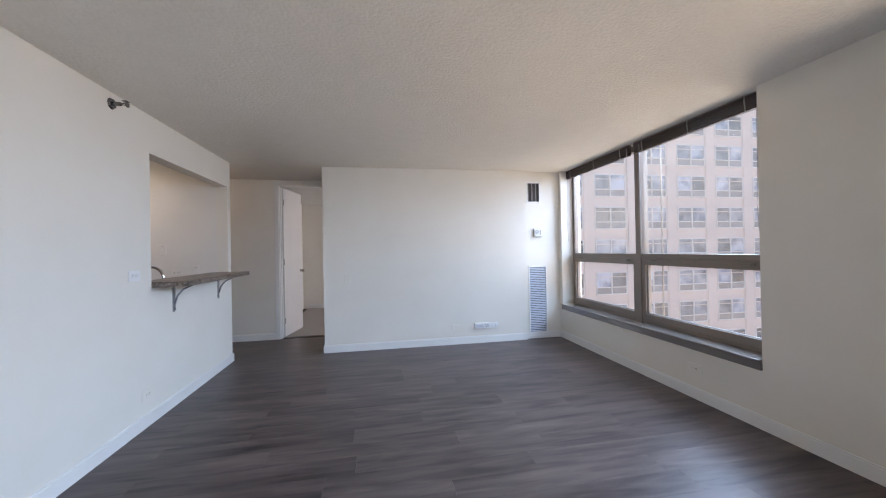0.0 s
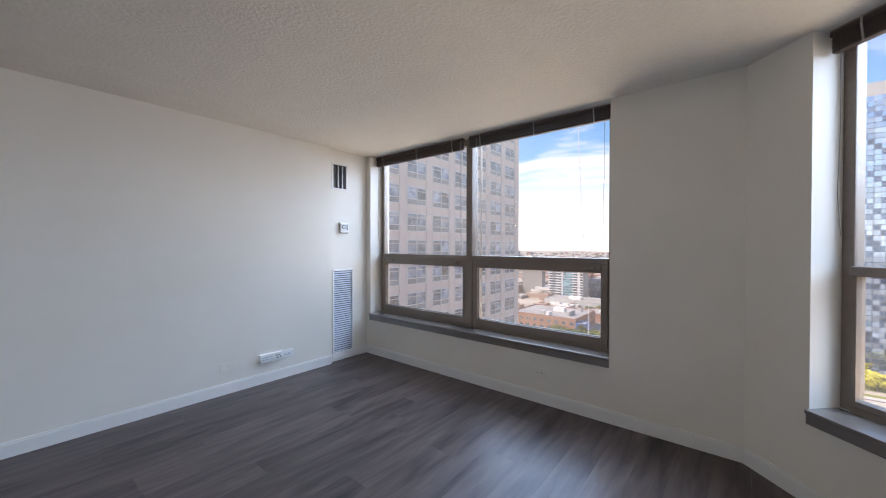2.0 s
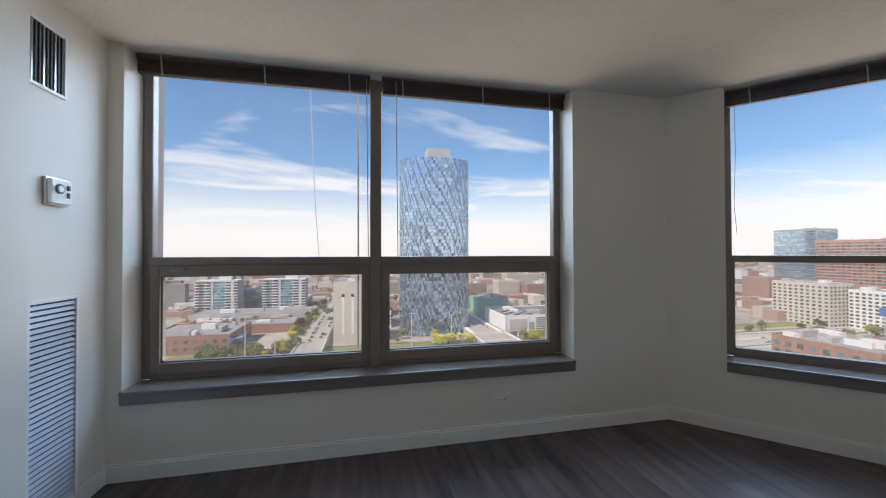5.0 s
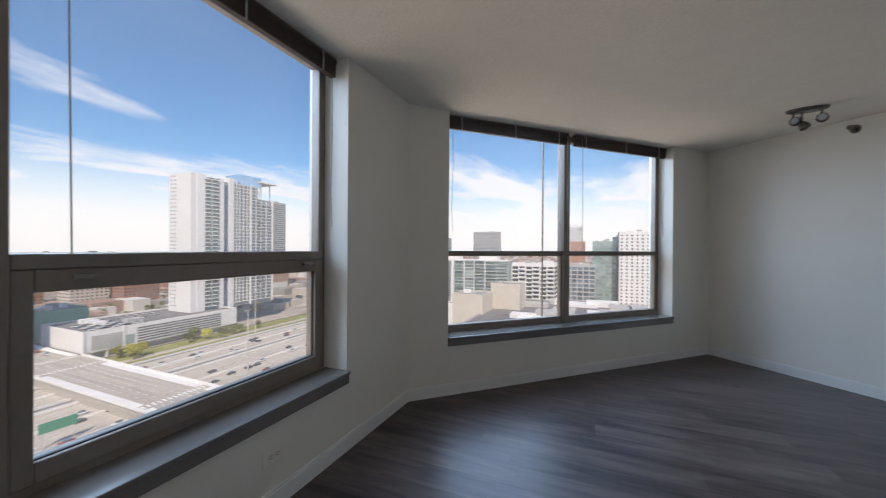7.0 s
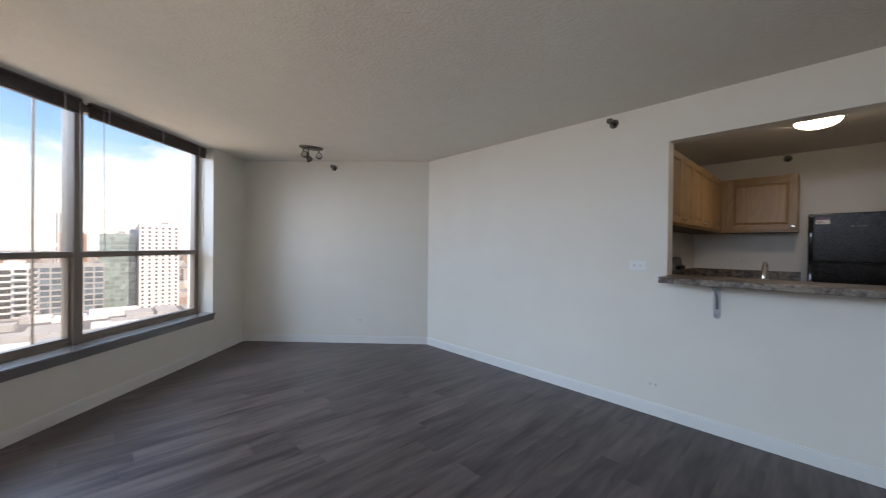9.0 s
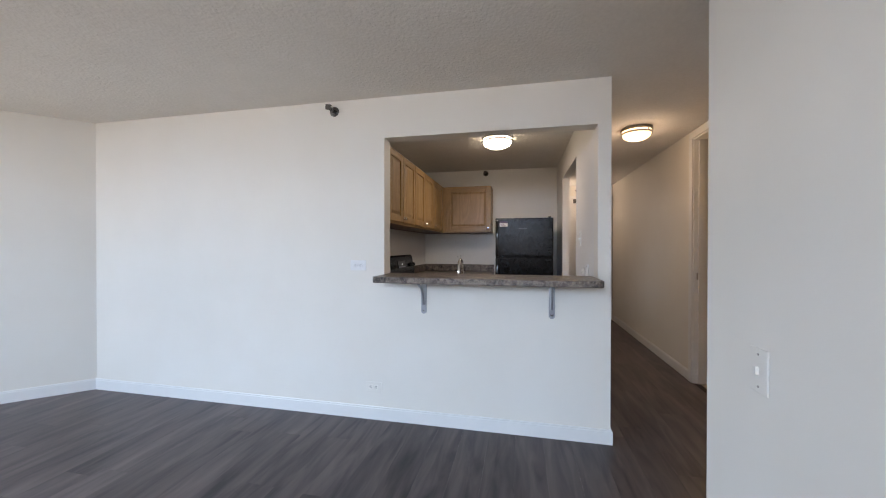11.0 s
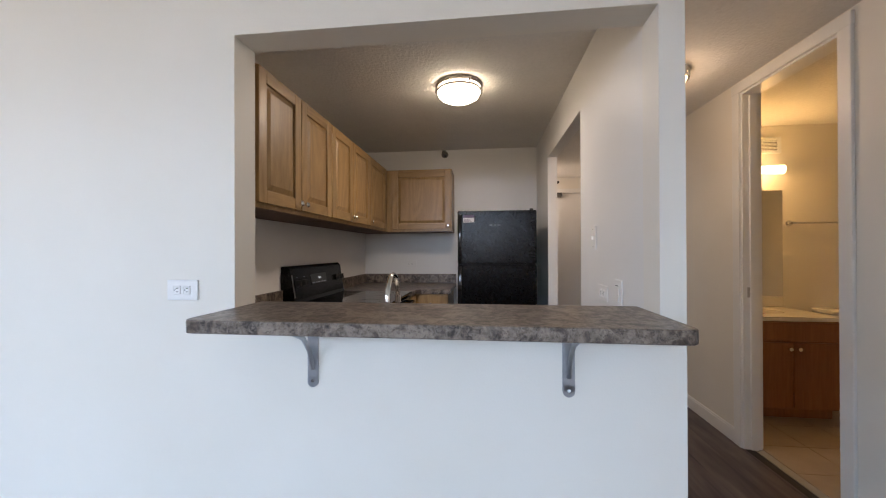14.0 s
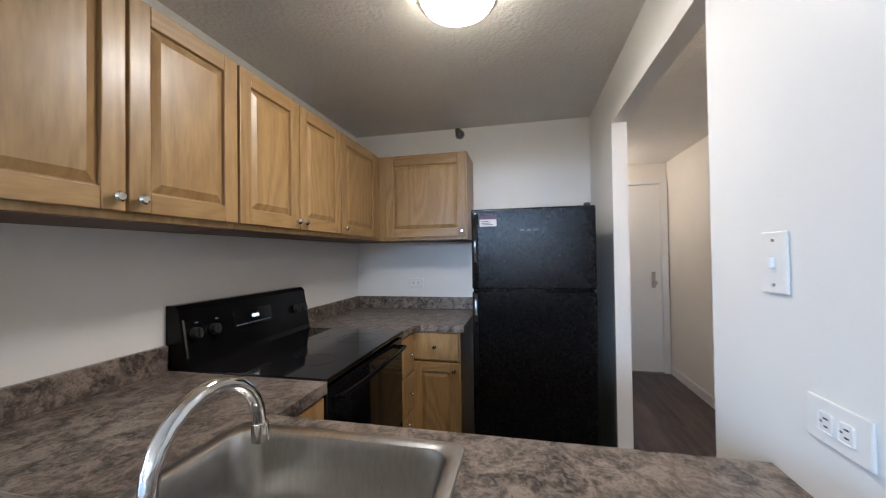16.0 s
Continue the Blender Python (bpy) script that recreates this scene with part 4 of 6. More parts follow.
# wall cabinets over the range: fronts face the kitchen
UZ0, UZ1 = 1.476, 2.098
def upper(xa, xb, doors, label):
    w = xa - xb
    dd = []
    for a, b, kx in doors:
        dd.append((xa - a + 0.004, xa - b - 0.004, 0.020, UZ1 - UZ0 - 0.008, None if kx is None else xa - kx, 0.056))
    return cabinet("wall_cabinet", pose(xa, -1.70, UZ0, 0, 0, 180), w, 0.33, 0.0, UZ1 - UZ0, dd, label)
upper(-0.124, -0.966, [(-0.212, -0.583, -0.553), (-0.583, -0.966, -0.613)], "honey oak wall cabinet with two raised-panel doors")
upper(-0.968, -1.738, [(-0.970, -1.342, -1.314), (-1.342, -1.736, -1.370)], "honey oak wall cabinet with two raised-panel doors over the range")
upper(-1.740, -2.675, [(-1.743, -2.250, -1.773)], "honey oak corner wall cabinet with one raised-panel door")
cabinet("wall_cabinet", pose(-2.345, -1.698, UZ0, 0, 0, 90), 0.660, 0.33, 0.0, UZ1 - UZ0, [(0.058, 0.652, 0.020, UZ1 - UZ0 - 0.020, 0.622, 0.056)],
        "honey oak wall cabinet with one raised-panel door beside the fridge")
# base cabinets
CT = 0.93
cabinet("base_cabinet", pose(-2.03, -1.360, 0, 0, 0, 90), 0.315, 0.62, 0.0, CT - 0.04, [(0.008, 0.305, 0.12, 0.70, 0.275, 0.655)],
        "honey oak base cabinet with a drawer over a door", drawers=[(0.008, 0.305, 0.715, CT - 0.05)], toe=0.10)
cabinet("base_cabinet", pose(-1.813, -1.360, 0, 0, 0, 180), 0.214, 0.66, 0.0, CT - 0.04, [(0.008, 0.205, 0.12, 0.42, 0.04, 0.38)],
        "narrow honey oak base cabinet beside the range", drawers=[(0.008, 0.205, 0.43, 0.64), (0.008, 0.205, 0.655, CT - 0.05)], toe=0.10)
cabinet("base_cabinet", pose(-0.70, -1.36, 0, 0, 0, 180), 0.278, 0.66, 0.0, CT - 0.04, [(0.010, 0.268, 0.12, 0.70, 0.235, 0.655)],
        "honey oak base cabinet between the sink and the range", drawers=[(0.010, 0.268, 0.715, CT - 0.05)], toe=0.10)
cabinet("base_cabinet", pose(-0.68, KIT_R - 0.002, 0, 0, 0, -90),
        1.195, 0.54, 0.0, 0.70, [(0.03, 0.58, 0.12, 0.69, 0.55, 0.64), (0.60, 1.16, 0.12, 0.69, 0.63, 0.64)], "honey oak sink base cabinet with two doors", toe=0.10)

# worktops
counter = thing("kitchen_counter", pose(0, 0, CT), "mottled brown-grey laminate worktop with a sink cut-out", "counter")
SX0, SX1, SY0, SY1 = -0.640, -0.215, -1.375, -0.812      # sink cut-out
bm = bmesh.new()
slit = 0.0001
slab(bm, [(-0.981, -2.038), (-0.121, -2.038), (-0.121, SY0), (SX1, SY0), (SX0, SY0), (SX0, SY1), (SX1, SY1), (SX1, SY0 + slit), (-0.121, SY0 + slit),
          (-0.121, KIT_R - 0.002), (-0.715, KIT_R - 0.002), (-0.715, -1.335), (-0.981, -1.335)], -0.04, 0.0)
part("worktop", bm, M["stone"], counter)
part("backsplash", bm_box(-0.981, -0.121, -2.039, -2.020, 0.0005, 0.098, bev=0.003), M["stone"], counter)
counter2 = thing("kitchen_counter", pose(0, 0, CT), "mottled brown-grey laminate corner worktop with backsplash", "counter")
bm = bmesh.new()
slab(bm, [(-1.813, -2.038), (-2.678, -2.038), (-2.678, -1.02), (-2.005, -1.02), (-2.005, -1.29), (-1.955, -1.335), (-1.813, -1.335)], -0.04, 0.0, bev=0.004)
part("worktop", bm, M["stone"], counter2)
bm = bmesh.new()
box(bm, -2.658, -1.813, -2.039, -2.020, 0.0005, 0.098, bev=0.003)
box(bm, -2.679, -2.659, -2.039, -1.02, 0.0005, 0.098, bev=0.003)
part("backsplash", bm, M["stone"], counter2)

# sink and tap
sink = thing("kitchen_sink", pose((SX0 + SX1) / 2, (SY0 + SY1) / 2, CT), "stainless steel single-bowl drop-in sink", "sink")
bm = bmesh.new()
def ring(w, d, r, z):
    out = []
    for cx, cy, a0 in ((w - r, d - r, 0), (-w + r, d - r, 90), (-w + r, -d + r, 180), (w - r, -d + r, 270)):
        for k in range(6):
            a = radians(a0 + 18 * k)
            out.append(bm.verts.new((cx + r * math.cos(a), cy + r * math.sin(a), z)))
    return out
sw, sd = (SX1 - SX0) / 2, (SY1 - SY0) / 2
rings = [ring(sw + 0.020, sd + 0.020, 0.03, 0.0005), ring(sw + 0.018, sd + 0.018, 0.03, 0.005), ring(sw - 0.002, sd - 0.002, 0.045, 0.006), ring(sw - 0.012, sd - 0.012, 0.05, 0.001),
         ring(sw - 0.018, sd - 0.018, 0.055, -0.02), ring(sw - 0.030, sd - 0.030, 0.06, -0.150), ring(sw - 0.055, sd - 0.055, 0.06, -0.172), ring(0.04, 0.04, 0.039, -0.176)]
for a, b in zip(rings, rings[1:]):
    for k in range(len(a)):
        bm.faces.new((a[k], a[(k + 1) % len(a)], b[(k + 1) % len(b)], b[k]))
bm.faces.new(rings[-1])
bmesh.ops.recalc_face_normals(bm, faces=bm.faces)
part("basin", bm, M["steel"], sink, smooth=True)
bm = bmesh.new(); lathe(bm, [(0.0, -0.150), (0.006, -0.150), (0.008, -0.166), (0.030, -0.168), (0.040, -0.172), (0.044, -0.1755)], 20)
part("drain", bm, M["chrome"], sink, smooth=True)
tap = thing("kitchen_faucet", pose(-0.188, -1.110, CT + 0.001), "chrome gooseneck kitchen faucet behind the sink", "faucet")
bm = bmesh.new(); lathe(bm, [(0, 0.03), (0.018, 0.03), (0.024, 0.016), (0.028, 0.0)], 20)
part("base", bm, M["chrome"], tap, smooth=True)
bm = bmesh.new()
path = [(0, 0, 0.02), (0, 0, 0.09), (0, 0, 0.150)]
path += [(-0.0975 + 0.0975 * math.cos(radians(a)), -0.004 * a / 180, 0.150 + 0.0975 * math.sin(radians(a))) for a in range(15, 181, 15)]
path += [(-0.197, -0.004, 0.135)]
tube(bm, path, 0.0115, 14)
part("spout", bm, M["chrome"], tap, smooth=True)
bm = bmesh.new(); rod(bm, (-0.1965, -0.004, 0.150), (-0.1975, -0.004, 0.118), 0.0145, 16)
part("aerator", bm, M["chrome"], tap, smooth=True)
bm = bmesh.new()
tube(bm, [(0, 0.018, 0.022), (0.0, 0.04, 0.03), (0.0, 0.075, 0.05)], 0.006, 8)
part("handle", bm, M["chrome"], tap, smooth=True)

# range
stove = thing("kitchen_range", pose(-1.397, -1.345, 0), "black electric range with a glass cooktop", "stove")
W2 = 0.414
part("body", bm_box(-W2, W2, -0.69, -0.03, 0.02, CT - 0.012, bev=0.004), M["black"], stove)
part("cooktop", bm_box(-W2, W2, -0.61, 0.006, CT - 0.012, CT + 0.006, bev=0.005), M["black_gloss"], stove)
bm = bmesh.new()
v = [bm.verts.new((x, y, z)) for x in (-W2, W2) for y, z in ((-0.692, CT - 0.01), (-0.585, CT - 0.01), (-0.600, CT + 0.03), (-0.632, CT + 0.235), (-0.650, CT + 0.252), (-0.692, CT + 0.252))]
for k in range(6):
    bm.faces.new((v[k], v[(k + 1) % 6], v[6 + (k + 1) % 6], v[6 + k]))
bm.faces.new(v[:6][::-1]); bm.faces.new(v[6:])
bmesh.ops.recalc_face_normals(bm, faces=bm.faces)
guard = part("backguard", bm, M["black"], stove)
TILT = pose(0, -0.6165, CT + 0.135, -9, 0, 180)      # control panel plane, facing the kitchen
def on_panel(bm):
    bm.transform(TILT)
    return bm
part("display", on_panel(bm_box(-0.15, 0.10, -0.004, 0.0, -0.025, 0.055, bev=0.002)), M["black_gloss"], guard)
for x in (-0.36, -0.27, 0.30, 0.36):
    bm = bmesh.new()
    rod(bm, (x, -0.004, 0.0), (x, -0.030, 0.0), 0.024, 20, 0.020)
    box(bm, x - 0.005, x + 0.005, -0.038, -0.006, -0.020, 0.020, bev=0.002)
    part("control_knob", on_panel(bm), M["black_matte"], guard, smooth=False)
part("trim_strip", on_panel(bm_box(-0.405, -0.398, -0.004, 0.0, -0.09, 0.06)), M["steel"], guard)
bm = bmesh.new()
for k in range(9):
    box(bm, -0.14 + 0.026 * k, -0.128 + 0.026 * k, -0.0055, -0.004, -0.014, -0.010)
for k in range(3):
    box(bm, -0.40 + 0.10 * k + 0.05, -0.385 + 0.10 * k + 0.05, -0.002, 0.0, 0.040, 0.043)
part("panel_marks", on_panel(bm), M["grey_metal"], guard)
txt = bpy.data.curves.new("clock", "FONT")
txt.body, txt.size, txt.align_x, txt.extrude = "12:12", 0.021, "CENTER", 0.0003
tob = bpy.data.objects.new("clock", txt)
tme = bpy.data.meshes.new_from_object(tob)
bpy.data.objects.remove(tob)
tme.transform(TILT @ pose(-0.02, -0.0055, 0.012, 90, 0, 0))
tme.materials.clear(); tme.materials.append(M["digits"])
clock = new("clock_digits", tme); clock.parent = guard
tagged(clock, "lit white clock digits")
door = part("oven_door", bm_box(-W2 + 0.01, W2 - 0.01, -0.03, 0.0, 0.20, CT - 0.03, bev=0.006), M["black_gloss"], stove)
bm = bmesh.new()
tube(bm, [(-0.36, 0.0, 0.855), (-0.35, 0.035, 0.86), (-0.20, 0.048, 0.862), (0.20, 0.048, 0.862), (0.35, 0.035, 0.86), (0.36, 0.0, 0.855)], 0.011, 10)
part("handle", bm, M["black"], door, smooth=True)
part("storage_drawer", bm_box(-W2 + 0.01, W2 - 0.01, -0.03, -0.002, 0.03, 0.19, bev=0.005), M["black"], stove)
for bx, by, br_ in ((-0.20, -0.17, 0.11), (0.20, -0.17, 0.085), (-0.20, -0.44, 0.085), (0.20, -0.44, 0.11)):
    bm = bmesh.new()
    lathe(bm, [(br_ - 0.003, CT + 0.0061), (br_ - 0.003, CT + 0.0064), (br_, CT + 0.0064), (br_, CT + 0.0061)], 40, Matrix.Translation((bx, by, 0)))
    part("burner_ring", bm, M["black_gloss"], stove)

# refrigerator
fridge = thing("refrigerator", pose(-1.885, -0.612, 0), "black top-freezer refrigerator with textured doors", "refrigerator")
FW = 0.336
part("body", bm_box(-0.72, -0.062, -FW, FW, 0.02, 1.612, bev=0.006), M["black"], fridge)
part("fridge_door", bm_box(-0.055, 0.0, -FW, FW, 0.06, 1.155, bev=0.010), M["black"], fridge)
part("freezer_door", bm_box(-0.055, 0.0, -FW, FW, 1.168, 1.625, bev=0.010), M["black"], fridge)
for za, zb in ((0.62, 1.150), (1.173, 1.60)):
    bm = bmesh.new()
    box(bm, 0.0, 0.022, -FW + 0.004, -FW + 0.038, za, zb, bev=0.008)
    part("door_handle", bm, M["black_gloss"], fridge, smooth=True)
bm = bmesh.new(); rod(bm, (-0.03, FW - 0.04, 1.625), (-0.03, FW - 0.04, 1.640), 0.016, 14)
part("hinge_cap", bm, M["black_matte"], fridge)
tag = part("paper_label", bm_box(0.0, 0.0012, -FW + 0.05, -FW + 0.145, 1.525, 1.59), M["sticker"], fridge, "white and violet paper label")
bm = bmesh.new()
box(bm, 0.0012, 0.0016, -FW + 0.05, -FW + 0.145, 1.565, 1.59)
for k in range(3):
    box(bm, 0.0012, 0.0016, -FW + 0.056, -FW + 0.125 - 0.012 * k, 1.533 + 0.009 * k, 1.537 + 0.009 * k)
part("label_print", bm, M["ink"], tag)
bm = bmesh.new(); rod(bm, (0.0, -FW + 0.030, 1.585), (0.006, -FW + 0.030, 1.585), 0.008, 12)
part("rivet", bm, M["chrome"], fridge)
bm = bmesh.new()
for k in range(3):
    box(bm, 0.0, 0.002, -0.06 + 0.035 * k, -0.038 + 0.035 * k, 1.495, 1.505, bev=0.001)
part("emblem", bm, M["vent_dark"], fridge)

# ---- hall ----
entry = thing("entry_door", pose(-4.375, 0.52, 0, 0, 0, 90), "white painted entry door with a lever lock", "door", "", "structure")
part("leaf", bm_box(-0.42, 0.34, -0.040, -0.002, 0.010, 2.13, bev=0.003), M["door"], entry)
bm = bmesh.new()
box(bm, -0.49, -0.42, -0.055, -0.001, 0, 2.20, bev=0.003); box(bm, 0.34, 0.41, -0.055, -0.001, 0, 2.20, bev=0.003); box(bm, -0.42, 0.34, -0.055, -0.001, 2.135, 2.20)
part("door_frame", bm, M["trim"], entry)
part("lock_plate", bm_box(0.235, 0.275, -0.050, -0.040, 0.96, 1.14, bev=0.003), M["nickel"], entry)
bm = bmesh.new(); rod(bm, (0.255, -0.05, 1.02), (0.255, -0.085, 1.02), 0.010, 12); rod(bm, (0.255, -0.08, 1.02), (0.255, -0.105, 1.02), 0.024, 16)
part("knob", bm, M["nickel"], entry, smooth=True)
part("threshold", bm_box(-0.42, 0.34, -0.08, -0.041, 0.0, 0.012), M["bronze"], entry)
closer = thing("door_closer", pose(-4.32, 0.37, 2.10), "dark metal door closer at the top of the entry door", "door closer")
part("closer_body", bm_box(0, 0.07, -0.10, 0.06, -0.035, 0.035, bev=0.006), M["vent_dark"], closer)
part("closer_bracket", bm_box(-0.055, 0.03, -0.05, 0.03, 0.185, 0.215, bev=0.004), M["vent_dark"], closer)

# bedroom door, open into the bedroom
bed = thing("bedroom_door", pose(0.320, HALL_Y + 0.085, 0, 0, 0, 80), "white painted flush door standing open into the bedroom", "door")
part("leaf", bm_box(0.0, 0.70, -0.018, 0.018, 0.012, 2.275, bev=0.003), M["door"], bed)
for s in (-1, 1):
    bm = bmesh.new()
    rod(bm, (0.635, 0.018 * s, 0.985), (0.635, 0.024 * s, 0.985), 0.028, 18)
    rod(bm, (0.635, 0.024 * s, 0.985), (0.635, 0.055 * s, 0.985), 0.010, 12)
    rod(bm, (0.635, 0.050 * s, 0.985), (0.635, 0.078 * s, 0.985), 0.026, 18, 0.018)
    part("door_knob", bm, M["nickel"], bed, smooth=True)
for z in (0.25, 1.15, 2.05):
    bm = bmesh.new(); rod(bm, (-0.004, -0.022, z - 0.045), (-0.004, -0.022, z + 0.045), 0.007, 10)
    part("hinge", bm, M["nickel"], bed)

# ---- bathroom ----
van = thing("bathroom_vanity", pose(-1.735, 1.080, 0, 0, 0, 90), "cherry-stained vanity cabinet with two doors", "vanity")
part("body", bm_box(0.0, 0.80, 0.0, 0.53, 0.09, 0.745, bev=0.002), M["cherry"], van)
part("toe_kick", bm_box(0.0, 0.80, 0.06, 0.53, 0.0, 0.09), M["cherry"], van)
part("drawer_front", bm_box(0.008, 0.792, -0.018, -0.001, 0.60, 0.738, bev=0.004), M["cherry"], van)
for a, b, kx in ((0.008, 0.476, 0.448), (0.482, 0.792, 0.510)):
    dr = part("door", bm_box(a, b, -0.018, -0.001, 0.10, 0.588, bev=0.004), M["cherry"], van)
    bm = bmesh.new(); rod(bm, (kx, -0.018, 0.545), (kx, -0.040, 0.545), 0.011, 14, 0.014)
    part("knob", bm, M["chrome"], dr, smooth=True)
bm = bmesh.new()
cx, cy, rx, ry, n = 0.40, 0.27, 0.21, 0.15, 32
hole = [(cx + rx * math.cos(2 * math.pi * k / n), cy + ry * math.sin(2 * math.pi * k / n)) for k in range(n)]
def square(k):
    a = 2 * math.pi * k / n
    c, s = math.cos(a), math.sin(a)
    f = 1 / max(abs(c) / 0.41, abs(s) / 0.285)
    return (min(max(cx + c * f, 0.0), 0.815), min(max(cy + s * f, -0.025), 0.53))
outer = [square(k) for k in range(n)]
to, th = [bm.verts.new((x, y, 0.032)) for x, y in outer], [bm.verts.new((x, y, 0.032)) for x, y in hole]
bo = [bm.verts.new((x, y, 0.0)) for x, y in outer]
b1 = [bm.verts.new((cx + (x - cx) * 0.82, cy + (y - cy) * 0.82, -0.06)) for x, y in hole]
b2 = [bm.verts.new((cx + (x - cx) * 0.35, cy + (y - cy) * 0.35, -0.10)) for x, y in hole]
for k in range(n):
    j = (k + 1) % n
    bm.faces.new((to[k], to[j], th[j], th[k])); bm.faces.new((bo[k], bo[j], to[j], to[k]))
    bm.faces.new((th[k], th[j], b1[j], b1[k])); bm.faces.new((b1[k], b1[j], b2[j], b2[k]))
bm.faces.new(b2)
bmesh.ops.recalc_face_normals(bm, faces=bm.faces)
bmesh.ops.translate(bm, verts=bm.verts, vec=(0, 0, 0.747))
part("basin_top", bm, M["cultured"], van, "cream cultured-marble top with an oval basin", smooth=True)
part("splash", bm_box(0.0, 0.815, 0.512, 0.531, 0.780, 0.862, bev=0.004), M["cultured"], van)
btap = thing("bathroom_faucet", pose(-2.20, 1.480, 0.780), "chrome two-handle bathroom faucet", "faucet")
part("base", bm_box(-0.025, 0.025, -0.075, 0.075, 0.0, 0.022, bev=0.006), M["chrome"], btap)
bm = bmesh.new(); tube(bm, [(0, 0, 0.02), (0.005, 0, 0.07), (0.03, 0, 0.10), (0.08, 0, 0.09), (0.105, 0, 0.07)], 0.011, 10)
part("spout", bm, M["chrome"], btap, smooth=True)
for y in (-0.055, 0.055):
    bm = bmesh.new(); lathe(bm, [(0, 0.065), (0.016, 0.062), (0.020, 0.045), (0.012, 0.03), (0.010, 0.02)], 14, Matrix.Translation((0, y, 0)))
    part("handle", bm, M["chrome"], btap, smooth=True)
mir = thing("bathroom_mirror", pose(BATH_X, 1.07, 0.872, 0, 0, 90), "frameless wall mirror over the vanity", "mirror")
part("mirror_glass", bm_box(0.0, 0.830, -0.006, -0.001, 0.0, 0.933), M["mirror"], mir)
vl = thing("vanity_light", pose(BATH_X, 1.545, 1.970, 0, 0, 90), "lit two-shade vanity light over the mirror", "wall lamp")
part("back_plate", bm_box(-0.10, 0.10, -0.025, 0, -0.05, 0.05, bev=0.005), M["nickel"], vl)
for s in (-1, 1):
    bm = bmesh.new(); tube(bm, [(s * 0.05, -0.02, 0), (s * 0.09, -0.075, 0), (s * 0.13, -0.10, 0)], 0.012, 10)
    arm = part("arm", bm, M["nickel"], vl, smooth=True)
    bm = bmesh.new(); lathe(bm, [(0.0, 0.0), (0.032, 0.0), (0.036, 0.05), (0.040, 0.17), (0.0, 0.175)], 18, Matrix.Translation((s * 0.12, -0.10, 0)) @ Matrix.Rotation(radians(90 * s), 4, "Y"))
    part("shade", bm, M["bulb"], arm, smooth=True)
bv = thing("bathroom_vent", pose(BATH_X, 1.75, 2.205, 0, 0, 90), "white louvred vent high on the bathroom wall", "vent")
bm = bmesh.new()
for a, b, c, d in ((-0.14, -0.115, -0.072, 0.072), (0.115, 0.14, -0.072, 0.072), (-0.115, 0.115, 0.05, 0.072), (-0.115, 0.115, -0.072, -0.05)):
    box(bm, a, b, -0.014, 0, c, d)
part("frame", bm, M["white_plastic"], bv)
part("backing", bm_box(-0.115, 0.115, -0.002, 0, -0.05, 0.05), M["vent_dark"], bv)
for k in range(8):
    part("slat", bm_box(-0.115, 0.115, -0.010, -0.003, -0.046 + k * 0.0125, -0.040 + k * 0.0125), M["white_plastic"], bv)
tb = thing("towel_bar", pose(BATH_X, 1.95, 1.512, 0, 0, 90), "chrome towel bar on the bathroom wall", "towel bar")
for x in (0.0, 0.60):
    bm = bmesh.new(); rod(bm, (x, 0, 0), (x, -0.06, 0), 0.018, 14, 0.011); rod(bm, (x, -0.001, 0), (x, -0.010, 0), 0.026, 16)
    part("post", bm, M["chrome"], tb, smooth=True)
bm = bmesh.new(); rod(bm, (0.0, -0.055, 0), (0.60, -0.055, 0), 0.008, 12)
part("bar", bm, M["chrome"], tb, smooth=True)
wc = thing("toilet", pose(BATH_X + 0.02, 2.34, 0, 0, 0, 90), "white ceramic toilet beside the vanity", "toilet")
part("tank", bm_box(-0.22, 0.22, -0.19, 0.0, 0.40, 0.74, bev=0.03), M["ceramic"], wc, smooth=True)
part("tank_lid", bm_box(-0.23, 0.23, -0.20, 0.0, 0.742, 0.775, bev=0.010), M["ceramic"], wc, smooth=True)
bm = bmesh.new()
lathe(bm, [(0, 0.0), (0.13, 0.0), (0.11, 0.12), (0.12, 0.22), (0.18, 0.36), (0.19, 0.395), (0.0, 0.396)], 24, Matrix.Translation((0, -0.42, 0)) @ Matrix.Diagonal((1, 1.25, 1, 1)))
part("bowl", bm, M["ceramic"], wc, smooth=True)
bm = bmesh.new()
lathe(bm, [(0, 0.398), (0.192, 0.398), (0.192, 0.425), (0, 0.430)], 24, Matrix.Translation((0, -0.42, 0)) @ Matrix.Diagonal((1, 1.25, 1, 1)))
part("seat", bm, M["ceramic"], wc, smooth=True)
strike = tagged(new("strike_plate", mesh_of("strike_plate", bm_box(-1.2895, -1.287, HALL_Y + 0.02, HALL_Y + 0.05, 0.975, 1.04), M["nickel"])), "nickel strike plate on the bathroom door jamb", "strike plate")

